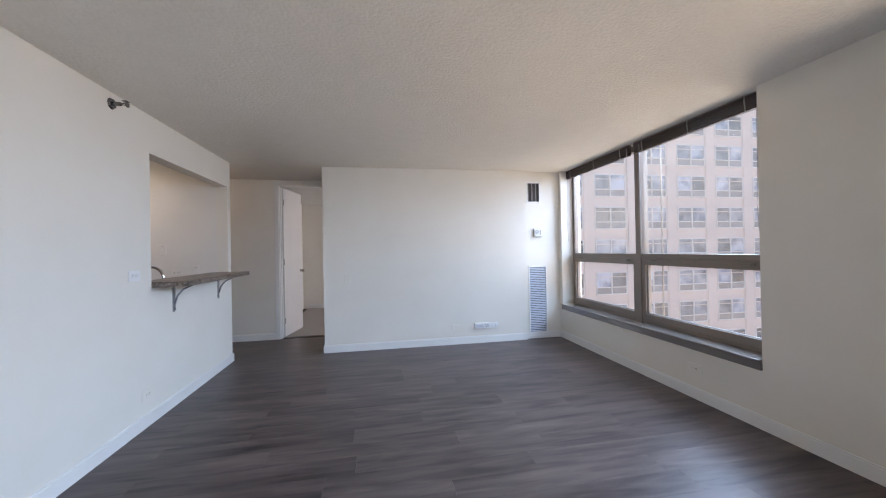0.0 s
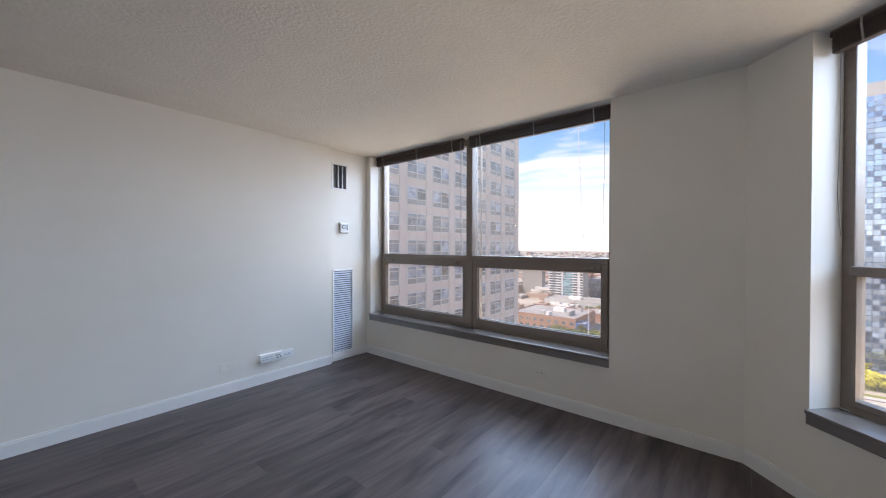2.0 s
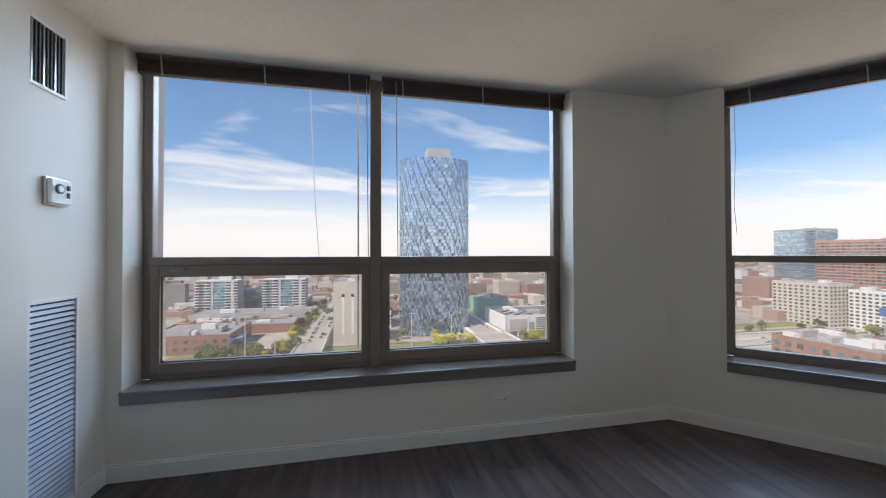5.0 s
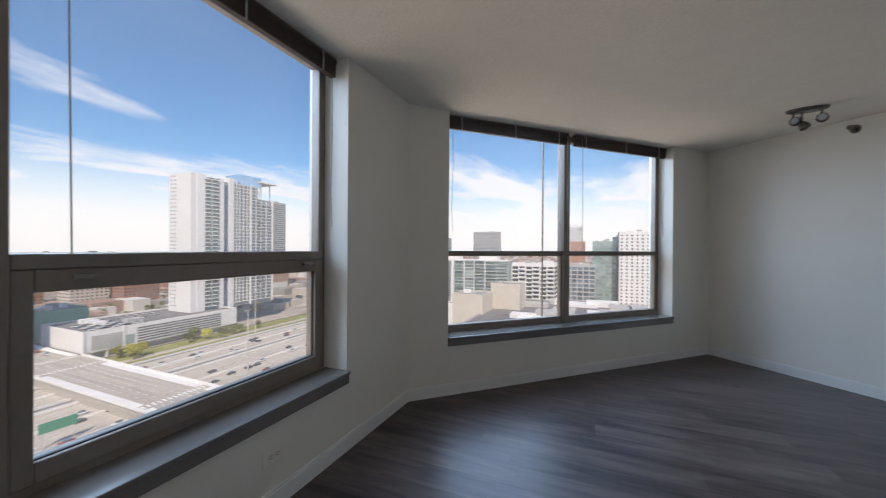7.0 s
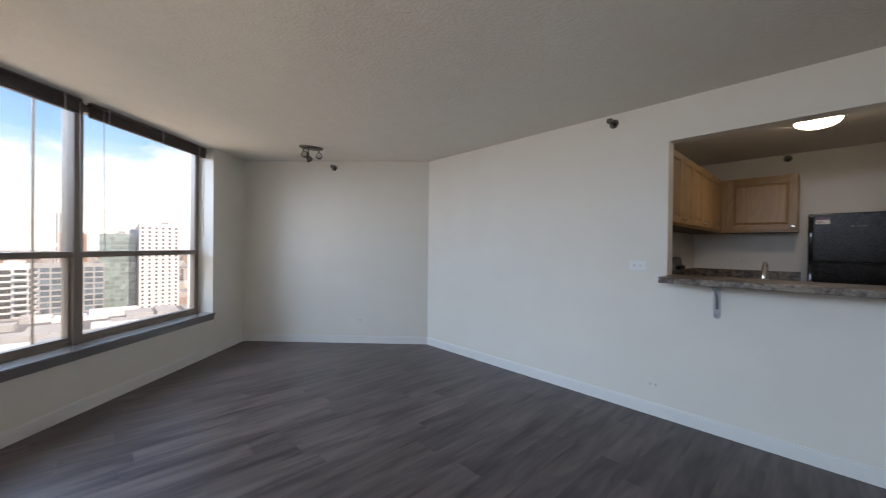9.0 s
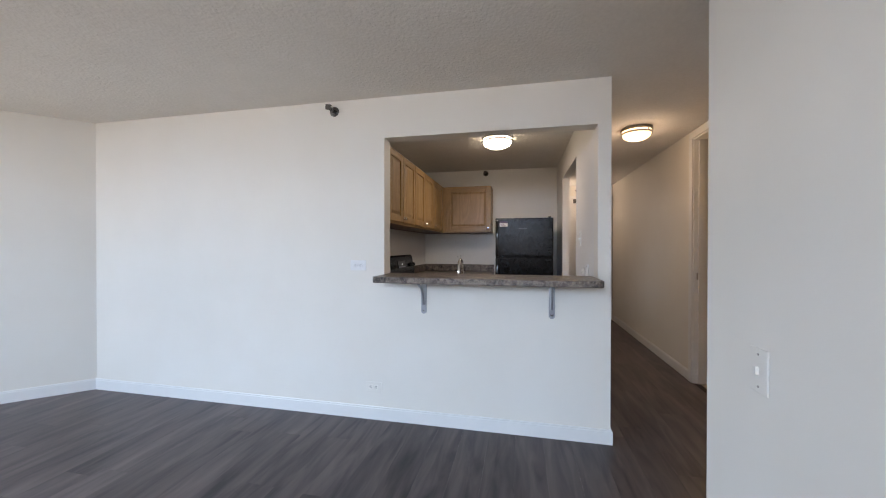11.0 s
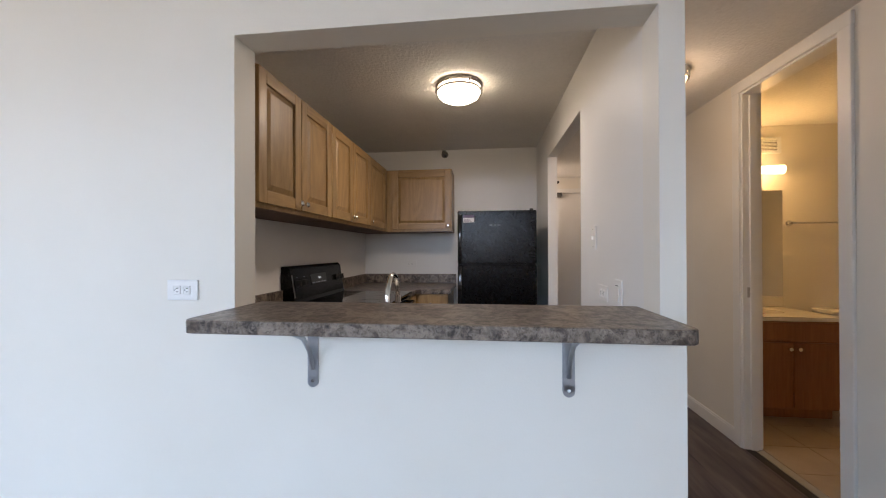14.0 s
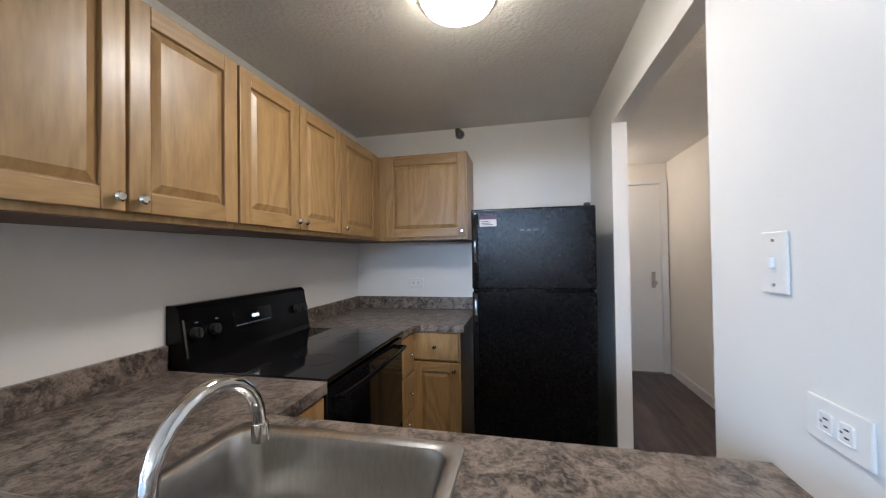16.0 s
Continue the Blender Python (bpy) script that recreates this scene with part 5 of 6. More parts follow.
# ---- outside ----
G = -68.7                     # street level
M["ground"] = surface("city_ground", (0.26, 0.23, 0.195), (0.46, 0.405, 0.34), 0.05, 0.9, detail=8, lo=0.40, hi=0.62)
M["precast"] = surface("precast", (0.60, 0.50, 0.44), (0.67, 0.57, 0.51), 0.5, 0.8, detail=8, bump=0.1, bump_scale=3)
M["asphalt"] = surface("asphalt", (0.10, 0.10, 0.10), (0.15, 0.145, 0.14), 0.08, 0.85)
M["concrete"] = surface("road_concrete", (0.36, 0.325, 0.28), (0.49, 0.45, 0.39), 0.6, 0.85, stretch=(1, 0.04, 1), detail=8)
M["street_concrete"] = surface("street_concrete", (0.33, 0.30, 0.26), (0.44, 0.405, 0.355), 0.6, 0.85, stretch=(0.04, 1, 1), detail=8)
M["road_paint"] = surface("road_paint", (0.65, 0.65, 0.62), (0.72, 0.72, 0.70), 1, 0.7)
M["grass"] = surface("grass", (0.16, 0.18, 0.045), (0.27, 0.27, 0.095), 0.12, 0.9, detail=8)
M["roof"] = surface("gravel_roof", (0.24, 0.235, 0.235), (0.34, 0.335, 0.33), 0.15, 0.9)
M["dark_roof"] = surface("dark_roof", (0.12, 0.12, 0.125), (0.18, 0.175, 0.175), 0.12, 0.9)
M["white_wall"] = surface("white_concrete", (0.66, 0.65, 0.63), (0.74, 0.73, 0.71), 0.2, 0.7)
M["beige_wall"] = surface("beige_stucco", (0.50, 0.45, 0.38), (0.57, 0.52, 0.44), 0.2, 0.8)
M["grey_wall"] = surface("grey_concrete", (0.36, 0.355, 0.345), (0.44, 0.435, 0.42), 0.2, 0.8)
M["brick_wall"] = surface("red_brick", (0.26, 0.135, 0.10), (0.34, 0.19, 0.145), 0.4, 0.85)
M["orange_wall"] = surface("orange_brick", (0.40, 0.20, 0.13), (0.46, 0.25, 0.17), 0.4, 0.85)
M["green_wall"] = surface("green_panel", (0.13, 0.38, 0.28), (0.18, 0.45, 0.34), 0.3, 0.7)
M["blue_wall"] = surface("blue_panel", (0.06, 0.13, 0.34), (0.08, 0.17, 0.42), 0.3, 0.6)
M["navy_wall"] = surface("navy_panel", (0.07, 0.10, 0.17), (0.10, 0.14, 0.22), 0.3, 0.4)
M["city_glass"] = surface("city_glass", (0.07, 0.10, 0.13), (0.13, 0.17, 0.20), 0.6, 0.14, island=0.5, spec=0.8)
M["teal_glass"] = surface("teal_glass", (0.16, 0.225, 0.215), (0.26, 0.33, 0.31), 0.6, 0.12, island=0.3, spec=0.8)
M["pale_glass"] = surface("pale_tower_glass", (0.36, 0.50, 0.66), (0.47, 0.61, 0.76), 0.08, 0.08, metal=0.8, island=0.25)
M["blue_glass"] = surface("blue_tower_glass", (0.09, 0.15, 0.25), (0.16, 0.25, 0.38), 0.3, 0.08, metal=0.7, island=0.3)
# bluish pale tones put in for reflected sky and for drawn blinds
M["nb_glass"] = surface("neighbour_glass", (0.10, 0.125, 0.165), (0.33, 0.36, 0.41), 0.9, 0.10, vary=0.75, spec=0.6, lo=0.42, hi=0.58)
M["nb_frame"] = surface("neighbour_frame", (0.60, 0.58, 0.56), (0.68, 0.66, 0.64), 2, 0.5)
M["nb_panel"] = surface("neighbour_panel", (0.20, 0.195, 0.20), (0.27, 0.265, 0.265), 1, 0.5, vary=0.25)
M["bark"] = surface("bark", (0.09, 0.07, 0.05), (0.14, 0.11, 0.08), 3, 0.9)
M["leaf_green"] = surface("leaves_green", (0.10, 0.135, 0.045), (0.19, 0.21, 0.08), 0.5, 0.8, island=0.35)
M["leaf_gold"] = surface("leaves_gold", (0.38, 0.36, 0.05), (0.55, 0.50, 0.08), 0.5, 0.8, island=0.35)
M["car_white"] = surface("car_white", (0.62, 0.62, 0.62), (0.70, 0.70, 0.70), 1, 0.25, coat=0.5)
M["car_dark"] = surface("car_dark", (0.04, 0.04, 0.05), (0.07, 0.07, 0.08), 1, 0.25, coat=0.5)
M["car_red"] = surface("car_red", (0.30, 0.04, 0.03), (0.36, 0.06, 0.05), 1, 0.25, coat=0.5)
M["pole"] = surface("galvanised_pole", (0.48, 0.48, 0.48), (0.56, 0.56, 0.56), 1, 0.5, metal=0.3)
M["sign"] = surface("sign_green", (0.02, 0.22, 0.14), (0.03, 0.27, 0.17), 1, 0.4)

structure("ground", bm_box(-3500, 4800, -4800, 4800, G - 1, G), M["ground"], "grey city ground with lots and streets", "ground")


class Bricks:
    """Collects boxes for one joined mesh."""
    def __init__(self):
        self.v, self.f = [], []

    def add(self, x0, x1, y0, y1, z0, z1):
        n = len(self.v)
        self.v += [(x0, y0, z0), (x1, y0, z0), (x1, y1, z0), (x0, y1, z0), (x0, y0, z1), (x1, y0, z1), (x1, y1, z1), (x0, y1, z1)]
        self.f += [tuple(n + i for i in q) for q in ((3, 2, 1, 0), (4, 5, 6, 7), (0, 1, 5, 4), (1, 2, 6, 5), (2, 3, 7, 6), (3, 0, 4, 7))]

    def to(self, name, material, parent, stuff=True):
        me = bpy.data.meshes.new(name)
        me.from_pydata(self.v, [], self.f)
        me.materials.append(material)
        o = new(name, me)
        o.parent = parent
        if stuff:
            tagged(o, kind="stuff")
        return o


def building(name, label, x0, x1, y0, y1, top, wall_m, glass_m, bay=4.0, storey=3.2, win=(0.7, 0.55), balcony=0.0, roof_m=None, base=0.0, clutter=3, seed=1, group="city buildings"):
    """A block with rows of windows on the sides that face the viewer, a parapet, a roof and plant on it."""
    b = thing(name, pose((x0 + x1) / 2, (y0 + y1) / 2, G), label, "building", group)
    ox, oy = (x0 + x1) / 2, (y0 + y1) / 2
    x0, x1, y0, y1, h = x0 - ox, x1 - ox, y0 - oy, y1 - oy, top - G
    part("wall", bm_box(x0, x1, y0, y1, 0, h), wall_m, b)
    bm = bmesh.new()
    t = 0.5
    for a in ((x0, x1, y0, y0 + t), (x0, x1, y1 - t, y1), (x0, x0 + t, y0 + t, y1 - t), (x1 - t, x1, y0 + t, y1 - t)):
        box(bm, *a, h + 0.01, h + 1.1)
    part("parapet", bm, wall_m, b)
    part("roof", bm_box(x0 + t, x1 - t, y0 + t, y1 - t, h + 0.01, h + 0.25), roof_m or M["roof"], b)
    r = random.Random(seed)
    for k in range(clutter):
        w, d, q = r.uniform(2, 0.22 * (x1 - x0) + 2), r.uniform(2, 0.22 * (y1 - y0) + 2), r.uniform(1.5, 4.0)
        px, py = r.uniform(x0 + 2 + w / 2, x1 - 2 - w / 2) if x1 - x0 > w + 5 else 0, r.uniform(y0 + 2 + d / 2, y1 - 2 - d / 2) if y1 - y0 > d + 5 else 0
        part("roof_plant", bm_box(px - w / 2, px + w / 2, py - d / 2, py + d / 2, h + 0.25, h + 0.25 + q), M["white_wall"] if k % 2 else M["grey_wall"], b)
    if glass_m is None:
        return b
    wins, bal = Bricks(), Bricks()
    rows = int((h - base - 1) / storey)
    sides = [("x", x0, y0, y1, -1)] if ox > abs(oy) * 0.35 else []
    sides += [("y", y1, x0, x1, 1)] if oy < 0 else [("y", y0, x0, x1, -1)]
    if ox < 100 and ox > 0:
        sides += [("x", x0, y0, y1, -1)]
    for ax, at, a, c, s in sides:
        n = max(1, int((c - a) / bay))
        step = (c - a) / n
        for j in range(rows):
            z = h - 1.2 - (j + 1) * storey + storey * (1 - win[1]) * 0.6
            for k in range(n):
                u0 = a + step * (k + (1 - win[0]) / 2)
                u1 = u0 + step * win[0]
                q = sorted((at, at + 0.12 * s))
                if ax == "x":
                    wins.add(q[0], q[1], u0, u1, z, z + storey * win[1])
                else:
                    wins.add(u0, u1, q[0], q[1], z, z + storey * win[1])
                if balcony and k % 2 == 0:
                    q = sorted((at, at + balcony * s))
                    zz = z - 0.35
                    if ax == "x":
                        bal.add(q[0], q[1], u0 - 0.6, u1 + 0.6, zz, zz + 0.25); bal.add(q[0] if s < 0 else q[1] - 0.1, q[0] + 0.1 if s < 0 else q[1], u0 - 0.6, u1 + 0.6, zz + 0.25, zz + 1.1)
                    else:
                        bal.add(u0 - 0.6, u1 + 0.6, q[0], q[1], zz, zz + 0.25); bal.add(u0 - 0.6, u1 + 0.6, q[1] - 0.1 if s > 0 else q[0], q[1] if s > 0 else q[0] + 0.1, zz + 0.25, zz + 1.1)
    wins.to("window_rows", glass_m, b)
    if balcony:
        bal.to("balcony_rows", M["white_wall"], b)
    return b


# the tower across the street, with windows one by one
NY, NX1 = 26.0, 58.2
nb = thing("apartment_tower", pose(0, NY, 0), "beige precast apartment tower across the street", "building")
part("wall", bm_box(2, NX1, 0.0, 34, G, 62), M["precast"], nb)
bm = bmesh.new()
for k in range(13):
    x = NX1 - 0.85 - 4.5 * k
    box(bm, x - 0.55, NX1 if k == 0 else x + 0.55, -0.10, 0.0, G, 62)
for k in range(-24, 19):
    box(bm, 2, NX1, -0.06, 0.0, 1.5 + 3.1 * k, 1.56 + 3.1 * k)
part("pilaster_grid", bm, M["precast"], nb)
WW, WH = 3.30, 2.15
bm = bmesh.new()
for a in ((-WW / 2, -WW / 2 + 0.09, 0, WH), (WW / 2 - 0.09, WW / 2, 0, WH), (-0.06, 0.06, 0.09, WH - 0.09), (-WW / 2 + 0.09, WW / 2 - 0.09, WH - 0.09, WH),
          (-WW / 2 + 0.09, WW / 2 - 0.09, 0, 0.09), (-WW / 2 + 0.09, -0.06, 0.66, 0.74), (0.06, WW / 2 - 0.09, 0.66, 0.74)):
    box(bm, a[0], a[1], -0.10, 0.0, a[2], a[3])
nb_frame = mesh_of("window", bm, M["nb_frame"])
nb_pane = mesh_of("pane", bm_box(-WW / 4 + 0.05, WW / 4 - 0.05, -0.03, -0.005, 0.74, WH - 0.09), M["nb_glass"])
nb_low = mesh_of("spandrel_pane", bm_box(-WW / 4 + 0.05, WW / 4 - 0.05, -0.03, -0.005, 0.09, 0.66), M["nb_panel"])
for c in range(11):
    for k in range(-7, 9):
        w = new("window", nb_frame); w.parent = nb
        w.location = (NX1 - 3.10 - 4.5 * c, -0.002, 2.95 + 3.1 * k)
        for me, nm in ((nb_pane, "pane"), (nb_low, "spandrel_pane")):
            for s in (-1, 1):
                p = new(nm, me); p.parent = w
                p.location = (s * WW / 4 - s * 0.01, 0, 0)

# the curved glass tower
gt = thing("glass_tower", pose(322, -61, G), "curved blue glass tower with a woven pattern of panes", "building")
def plan(a, grow=0.0):
    c, s = math.cos(a), math.sin(a)
    return (20 + grow) * math.copysign(abs(c) ** 0.75, c), (30.5 + grow) * math.copysign(abs(s) ** 0.75, s)
NF, NS, HT = 168, 52, 152.0
bm = bmesh.new()
slab(bm, [plan(2 * math.pi * k / NF) for k in range(NF)], 0, HT - 3)
part("core", bm, M["navy_wall"], gt)
sets = {"pale_pane_rows": ([], []), "blue_pane_rows": ([], [])}
r = random.Random(8)
for j in range(NS):
    z0, z1 = j * HT / NS, (j + 1) * HT / NS - 0.25
    for k in range(NF):
        a0, a1 = 2 * math.pi * k / NF, 2 * math.pi * (k + 0.94) / NF
        if math.cos((a0 + a1) / 2) > 0.35:
            continue
        step = (k + j) % 6
        # extra dark panes lower down stand in for reflections of the city
        dark = step == 0 or (step == 3 and r.random() < 0.2) or r.random() < 0.35 * (1 - 1.4 * j / NS)
        v, f = sets["blue_pane_rows" if dark else "pale_pane_rows"]
        g = 0.25 if dark else 0.45
        tilt = r.uniform(-0.10, 0.10)
        n = len(v)
        (xa, ya), (xb, yb) = plan(a0, g + tilt), plan(a1, g - tilt)
        v += [(xa, ya, z0), (xb, yb, z0), (xb, yb, z1), (xa, ya, z1), (xa * 0.99, ya * 0.99, z0), (xb * 0.99, yb * 0.99, z0), (xb * 0.99, yb * 0.99, z1), (xa * 0.99, ya * 0.99, z1)]
        f += [tuple(n + i for i in q) for q in ((0, 1, 2, 3), (7, 6, 5, 4), (3, 2, 6, 7), (0, 4, 5, 1))]
for nm, (v, f) in sets.items():
    me = bpy.data.meshes.new(nm); me.from_pydata(v, [], f); me.materials.append(M["pale_glass"] if nm[0] == "p" else M["blue_glass"])
    o = new(nm, me); o.parent = gt; tagged(o, kind="stuff")
part("penthouse", bm_box(-14, 2, -12, 8, HT - 3, HT + 9), M["grey_wall"], gt)

# white residential tower on its garage podium
pod = thing("garage_podium", pose(311, -164, G), "white garage podium with dark louvre bands and a rooftop car park", "building")
part("wall", bm_box(-26, 26, -50, 50, 4.5, 16.5), M["white_wall"], pod)
part("ground_floor", bm_box(-22, 24, -49, 46, 0, 4.5), M["grey_wall"], pod)
part("roof", bm_box(-25.4, 25.4, -49.4, 49.4, 16.5, 16.7), M["dark_roof"], pod)
bm = bmesh.new()
for a in ((-26, -25.4, -50, 50), (25.4, 26, -50, 50), (-25.4, 25.4, -50, -49.4), (-25.4, 25.4, 49.4, 50)):
    box(bm, *a, 16.51, 17.8)
part("parapet", bm, M["white_wall"], pod)
lv = mesh_of("louvre", bm_box(-26.25, -26.0, -36, 22, 0, 0.9), M["dark_roof"])
for k in range(6):
    o = new("louvre", lv); o.parent = pod; o.location = (0, 0, 5.6 + 1.75 * k)
part("sign_panel", bm_box(-26.3, -26.0, 30, 46, 6.0, 14.5), M["grey_wall"], pod)
part("mural", bm_box(-26.2, -26.0, 23.5, 28.5, 5.5, 11.5), M["teal_glass"], pod)
for y in (30, 38, 46, 49):
    part("column", bm_box(-25.6, -24.6, y - 0.5, y + 0.5, 0, 4.5), M["white_wall"], pod)
for k in range(3):
    part("roof_plant", bm_box(-8 + 9 * k, -3 + 9 * k, 30, 36, 16.7, 19.5), M["white_wall"], pod)
for y in (49.6, 29.4):
    part("pillar", bm_box(-26.5, -25.9, y - 0.5, y + 0.5, 0, 18.2), M["white_wall"], pod)
for k in range(5):
    part("solar_panel", bm_box(-3, 3, -1.6, 1.6, 0, 0.2), M["white_wall"], pod).matrix_local = pose(4, -4 + 5.2 * k, 18.3, 22, 0, 0)
    part("panel_stand", bm_box(3.5, 4.5, -4.3 + 5.2 * k, -3.7 + 5.2 * k, 16.7, 18.3), M["pole"], pod)
part("stair_head", bm_box(-18, -12, 14, 24, 16.7, 20.0), M["grey_wall"], pod)
wt = thing("residential_tower", pose(312, -224, G + 16.7) @ Matrix.Diagonal((1, 0.85, 1, 1)), "white concrete residential tower with stacked balconies", "building")
TH = 112.0
M["tower_glass"] = surface("grey_tower_glass", (0.13, 0.155, 0.18), (0.24, 0.275, 0.31), 0.5, 0.15, spec=0.8, island=0.4)
part("core", bm_box(-12, 14, -27, 45, 0, TH - 3), M["tower_glass"], wt)
part("low_wing", bm_box(-12, 14, -46, -27.02, 0, TH - 14), M["tower_glass"], wt)
part("end_wall", bm_box(-13, 15, 40.5, 46.2, 0, TH), M["white_wall"], wt)
for a, b_, h in ((33.0, 40.5, TH), (14.0, 19.0, TH - 1), (3.0, 8.5, TH + 1), (-18.0, -16.5, TH - 2), (-46.5, -45.0, TH - 13)):
    part("fin_wall", bm_box(-13.4, 0, a, b_, 0, h), M["white_wall"], wt)
# no hollow here: a flat navy panel gives the shade between the fins
part("recess", bm_box(-12.2, -12.0, 8.5, 14.0, 0, TH - 6), M["navy_wall"], wt)
bands, rails = Bricks(), Bricks()
for j in range(int(TH / 3.1) - 1):
    z = 3.1 * (j + 1)
    # balconies beside the plain wall: slab, glass rail, dark recess behind
    bands.add(-14.4, -12.0, 19.4, 32.8, z, z + 0.55)
    rails.add(-14.4, -14.3, 19.6, 32.6, z + 0.55, z + 1.45)
    bands.add(-13.2, -12.0, 25.4, 26.8, z + 0.55, z + 3.1)
    bands.add(-13.0, -12.0, -16, 1.8, z, z + 0.40)
    low = z < TH - 17
    bands.add(-13.3, -12.0, -44.5 if low else -27, -18.5, z, z + 0.45)
    for q in (-13.5, -9.0, -4.5, -1.0):
        bands.add(-12.8, -12.02, q, q + 0.5, z + 0.40, z + 3.1)
    for q in (-38, -31, -24.5) if low else (-24.5,):
        bands.add(-12.9, -12.02, q, q + 0.8, z + 0.45, z + 3.1)
    if j % 2 and low:
        rails.add(-13.9, -13.8, -30.5, -25, z + 0.45, z + 1.4)
        bands.add(-13.9, -12.0, -30.5, -25, z, z + 0.44)
bands.to("slab_edges", M["white_wall"], wt)
rails.to("balcony_rails", M["teal_glass"], wt)
side = Bricks()
for j in range(int(TH / 3.1) - 1):
    for k in (4, 5):
        side.add(-10.5 + 4.2 * k, -9.1 + 4.2 * k, 46.2, 46.32, 3.1 * j + 3.9, 3.1 * j + 5.0)
side.to("side_windows", M["tower_glass"], wt)
part("crown", bm_box(-13, 6, -30, -4, TH - 3, TH + 6), M["pale_glass"], wt)
part("canopy_roof", bm_box(-16, 6, -49, -26, TH + 1.5, TH + 2.6), M["white_wall"], wt)
for y in (-44, -32):
    part("canopy_post", bm_box(-11, -10, y - 0.5, y + 0.5, TH - 14, TH + 1.5), M["white_wall"], wt)
building("construction_tower", "tower under construction with a yellow top behind the white tower", 470, 492, -440, -415, 70, M["grey_wall"], M["city_glass"], clutter=1)

# other buildings
def balcony_block(x0, x1, y0, y1, top, stacks):
    """A block facing the viewer along -x, whose front is split into stacks of balconies, glazed bays and plain piers."""
    b = thing("glass_apartments", pose(x0, y0, G), "white apartment block with balcony stacks and teal glass bays", "building", "city buildings")
    w, h, d = y1 - y0, top - G, x1 - x0
    part("wall", bm_box(0, d, 0, w, 0, h), M["grey_wall"], b)
    part("roof", bm_box(0.4, d - 0.4, 0.4, w - 0.4, h + 0.01, h + 0.4), M["white_wall"], b)
    part("roof_plant", bm_box(d * 0.3, d * 0.7, w * 0.2, w * 0.5, h + 0.4, h + 4.2), M["white_wall"], b)
    slabs, panes, dark = Bricks(), Bricks(), Bricks()
    y = 0.0
    for share, kind in stacks:
        ya, yb = y, y + share * w
        y = yb
        for j in range(int(h / 3.2)):
            z = 3.2 * j
            if kind == "balcony":
                slabs.add(-1.7, 0, ya + 0.1, yb - 0.1, z + 2.9, z + 3.2)
                slabs.add(-1.7, -1.55, ya + 0.1, yb - 0.1, z, z + 0.85)
                dark.add(-0.08, 0, ya + 0.5, yb - 0.5, z + 0.3, z + 2.8)
            elif kind == "glass":
                slabs.add(-0.3, 0, ya, yb, z + 3.0, z + 3.2)
                for k in range(3):
                    q = (yb - ya) / 3
                    panes.add(-0.2, 0, ya + q * k + 0.12, ya + q * (k + 1) - 0.12, z + 0.1, z + 2.95)
            elif kind == "pier":
                slabs.add(-0.5, 0, ya, yb, z, z + 3.2)
            else:
                dark.add(-0.15, 0, ya + 0.2, yb - 0.2, z + 0.7, z + 2.7)
    slabs.to("balcony_slabs", M["white_wall"], b); panes.to("pane_rows", M["bay_glass"], b); dark.to("window_rows", M["city_glass"], b)
    return b


M["bay_glass"] = surface("bay_glass", (0.10, 0.22, 0.27), (0.20, 0.35, 0.40), 0.6, 0.12, island=0.4, spec=0.8)
FRONT = [(0.10, "balcony"), (0.06, "pier"), (0.14, "balcony"), (0.28, "glass"), (0.05, "pier"), (0.14, "balcony"), (0.13, "window"), (0.10, "balcony")]
balcony_block(455, 475, 143, 187, -29.5, FRONT)
balcony_block(470, 490, 72, 121, -30, FRONT)
building("office_block", "low dark glass office block between two apartment blocks", 482, 500, 119, 145, -42, M["navy_wall"], M["city_glass"], 3, 3.3, (0.8, 0.8), seed=5)
building("warehouse", "long low grey warehouse roof", 405, 440, 55, 172, G + 8, M["grey_wall"], None, clutter=5, seed=6)
building("brick_warehouse", "low red brick warehouse with a flat grey roof", 285, 335, 94, 150, -57, M["brick_wall"], M["city_glass"], 6, 5, (0.4, 0.4), clutter=5, seed=7)
bw = building("blue_annex", "bright blue painted annex of the brick warehouse", 284, 296, 86, 93.8, -60, M["blue_wall"], None, clutter=0)
building("brick_shed", "low red brick shed with a pale green roof", 345, 375, 62, 112, G + 7, M["brick_wall"], None, clutter=2, seed=9)
bx = building("windowless_tower", "tall beige windowless tower with two vertical slots", 290, 312, 2.0, 23.5, -21.5, M["beige_wall"], None, roof_m=M["grey_wall"], clutter=5, seed=10)
for y in (-3.6, 3.6):
    part("slot", bm_box(-11.15, -11.0, y - 0.9, y + 0.9, 8, 36), M["white_wall"], bx)
    part("opening", bm_box(-11.2, -11.0, y - 1.1, y + 1.1, 36.3, 38.6), M["slot"], bx)
building("office_block", "grey office block with tall narrow windows", 410, 430, -22, 2, -28, M["grey_wall"], M["city_glass"], 2.2, 18, (0.55, 0.85), seed=11)
building("car_park", "pale concrete parking structure", 345, 385, -24, 4, -55, M["white_wall"], M["slot"], 40, 3.4, (0.96, 0.45), seed=12)
building("depot", "low navy blue depot building", 296, 312, -18, -2, -57, M["navy_wall"], None, clutter=1, seed=13)
building("green_building", "low building wrapped in green panels", 370, 402, -152, -118, -48, M["green_wall"], None, clutter=4, seed=14)
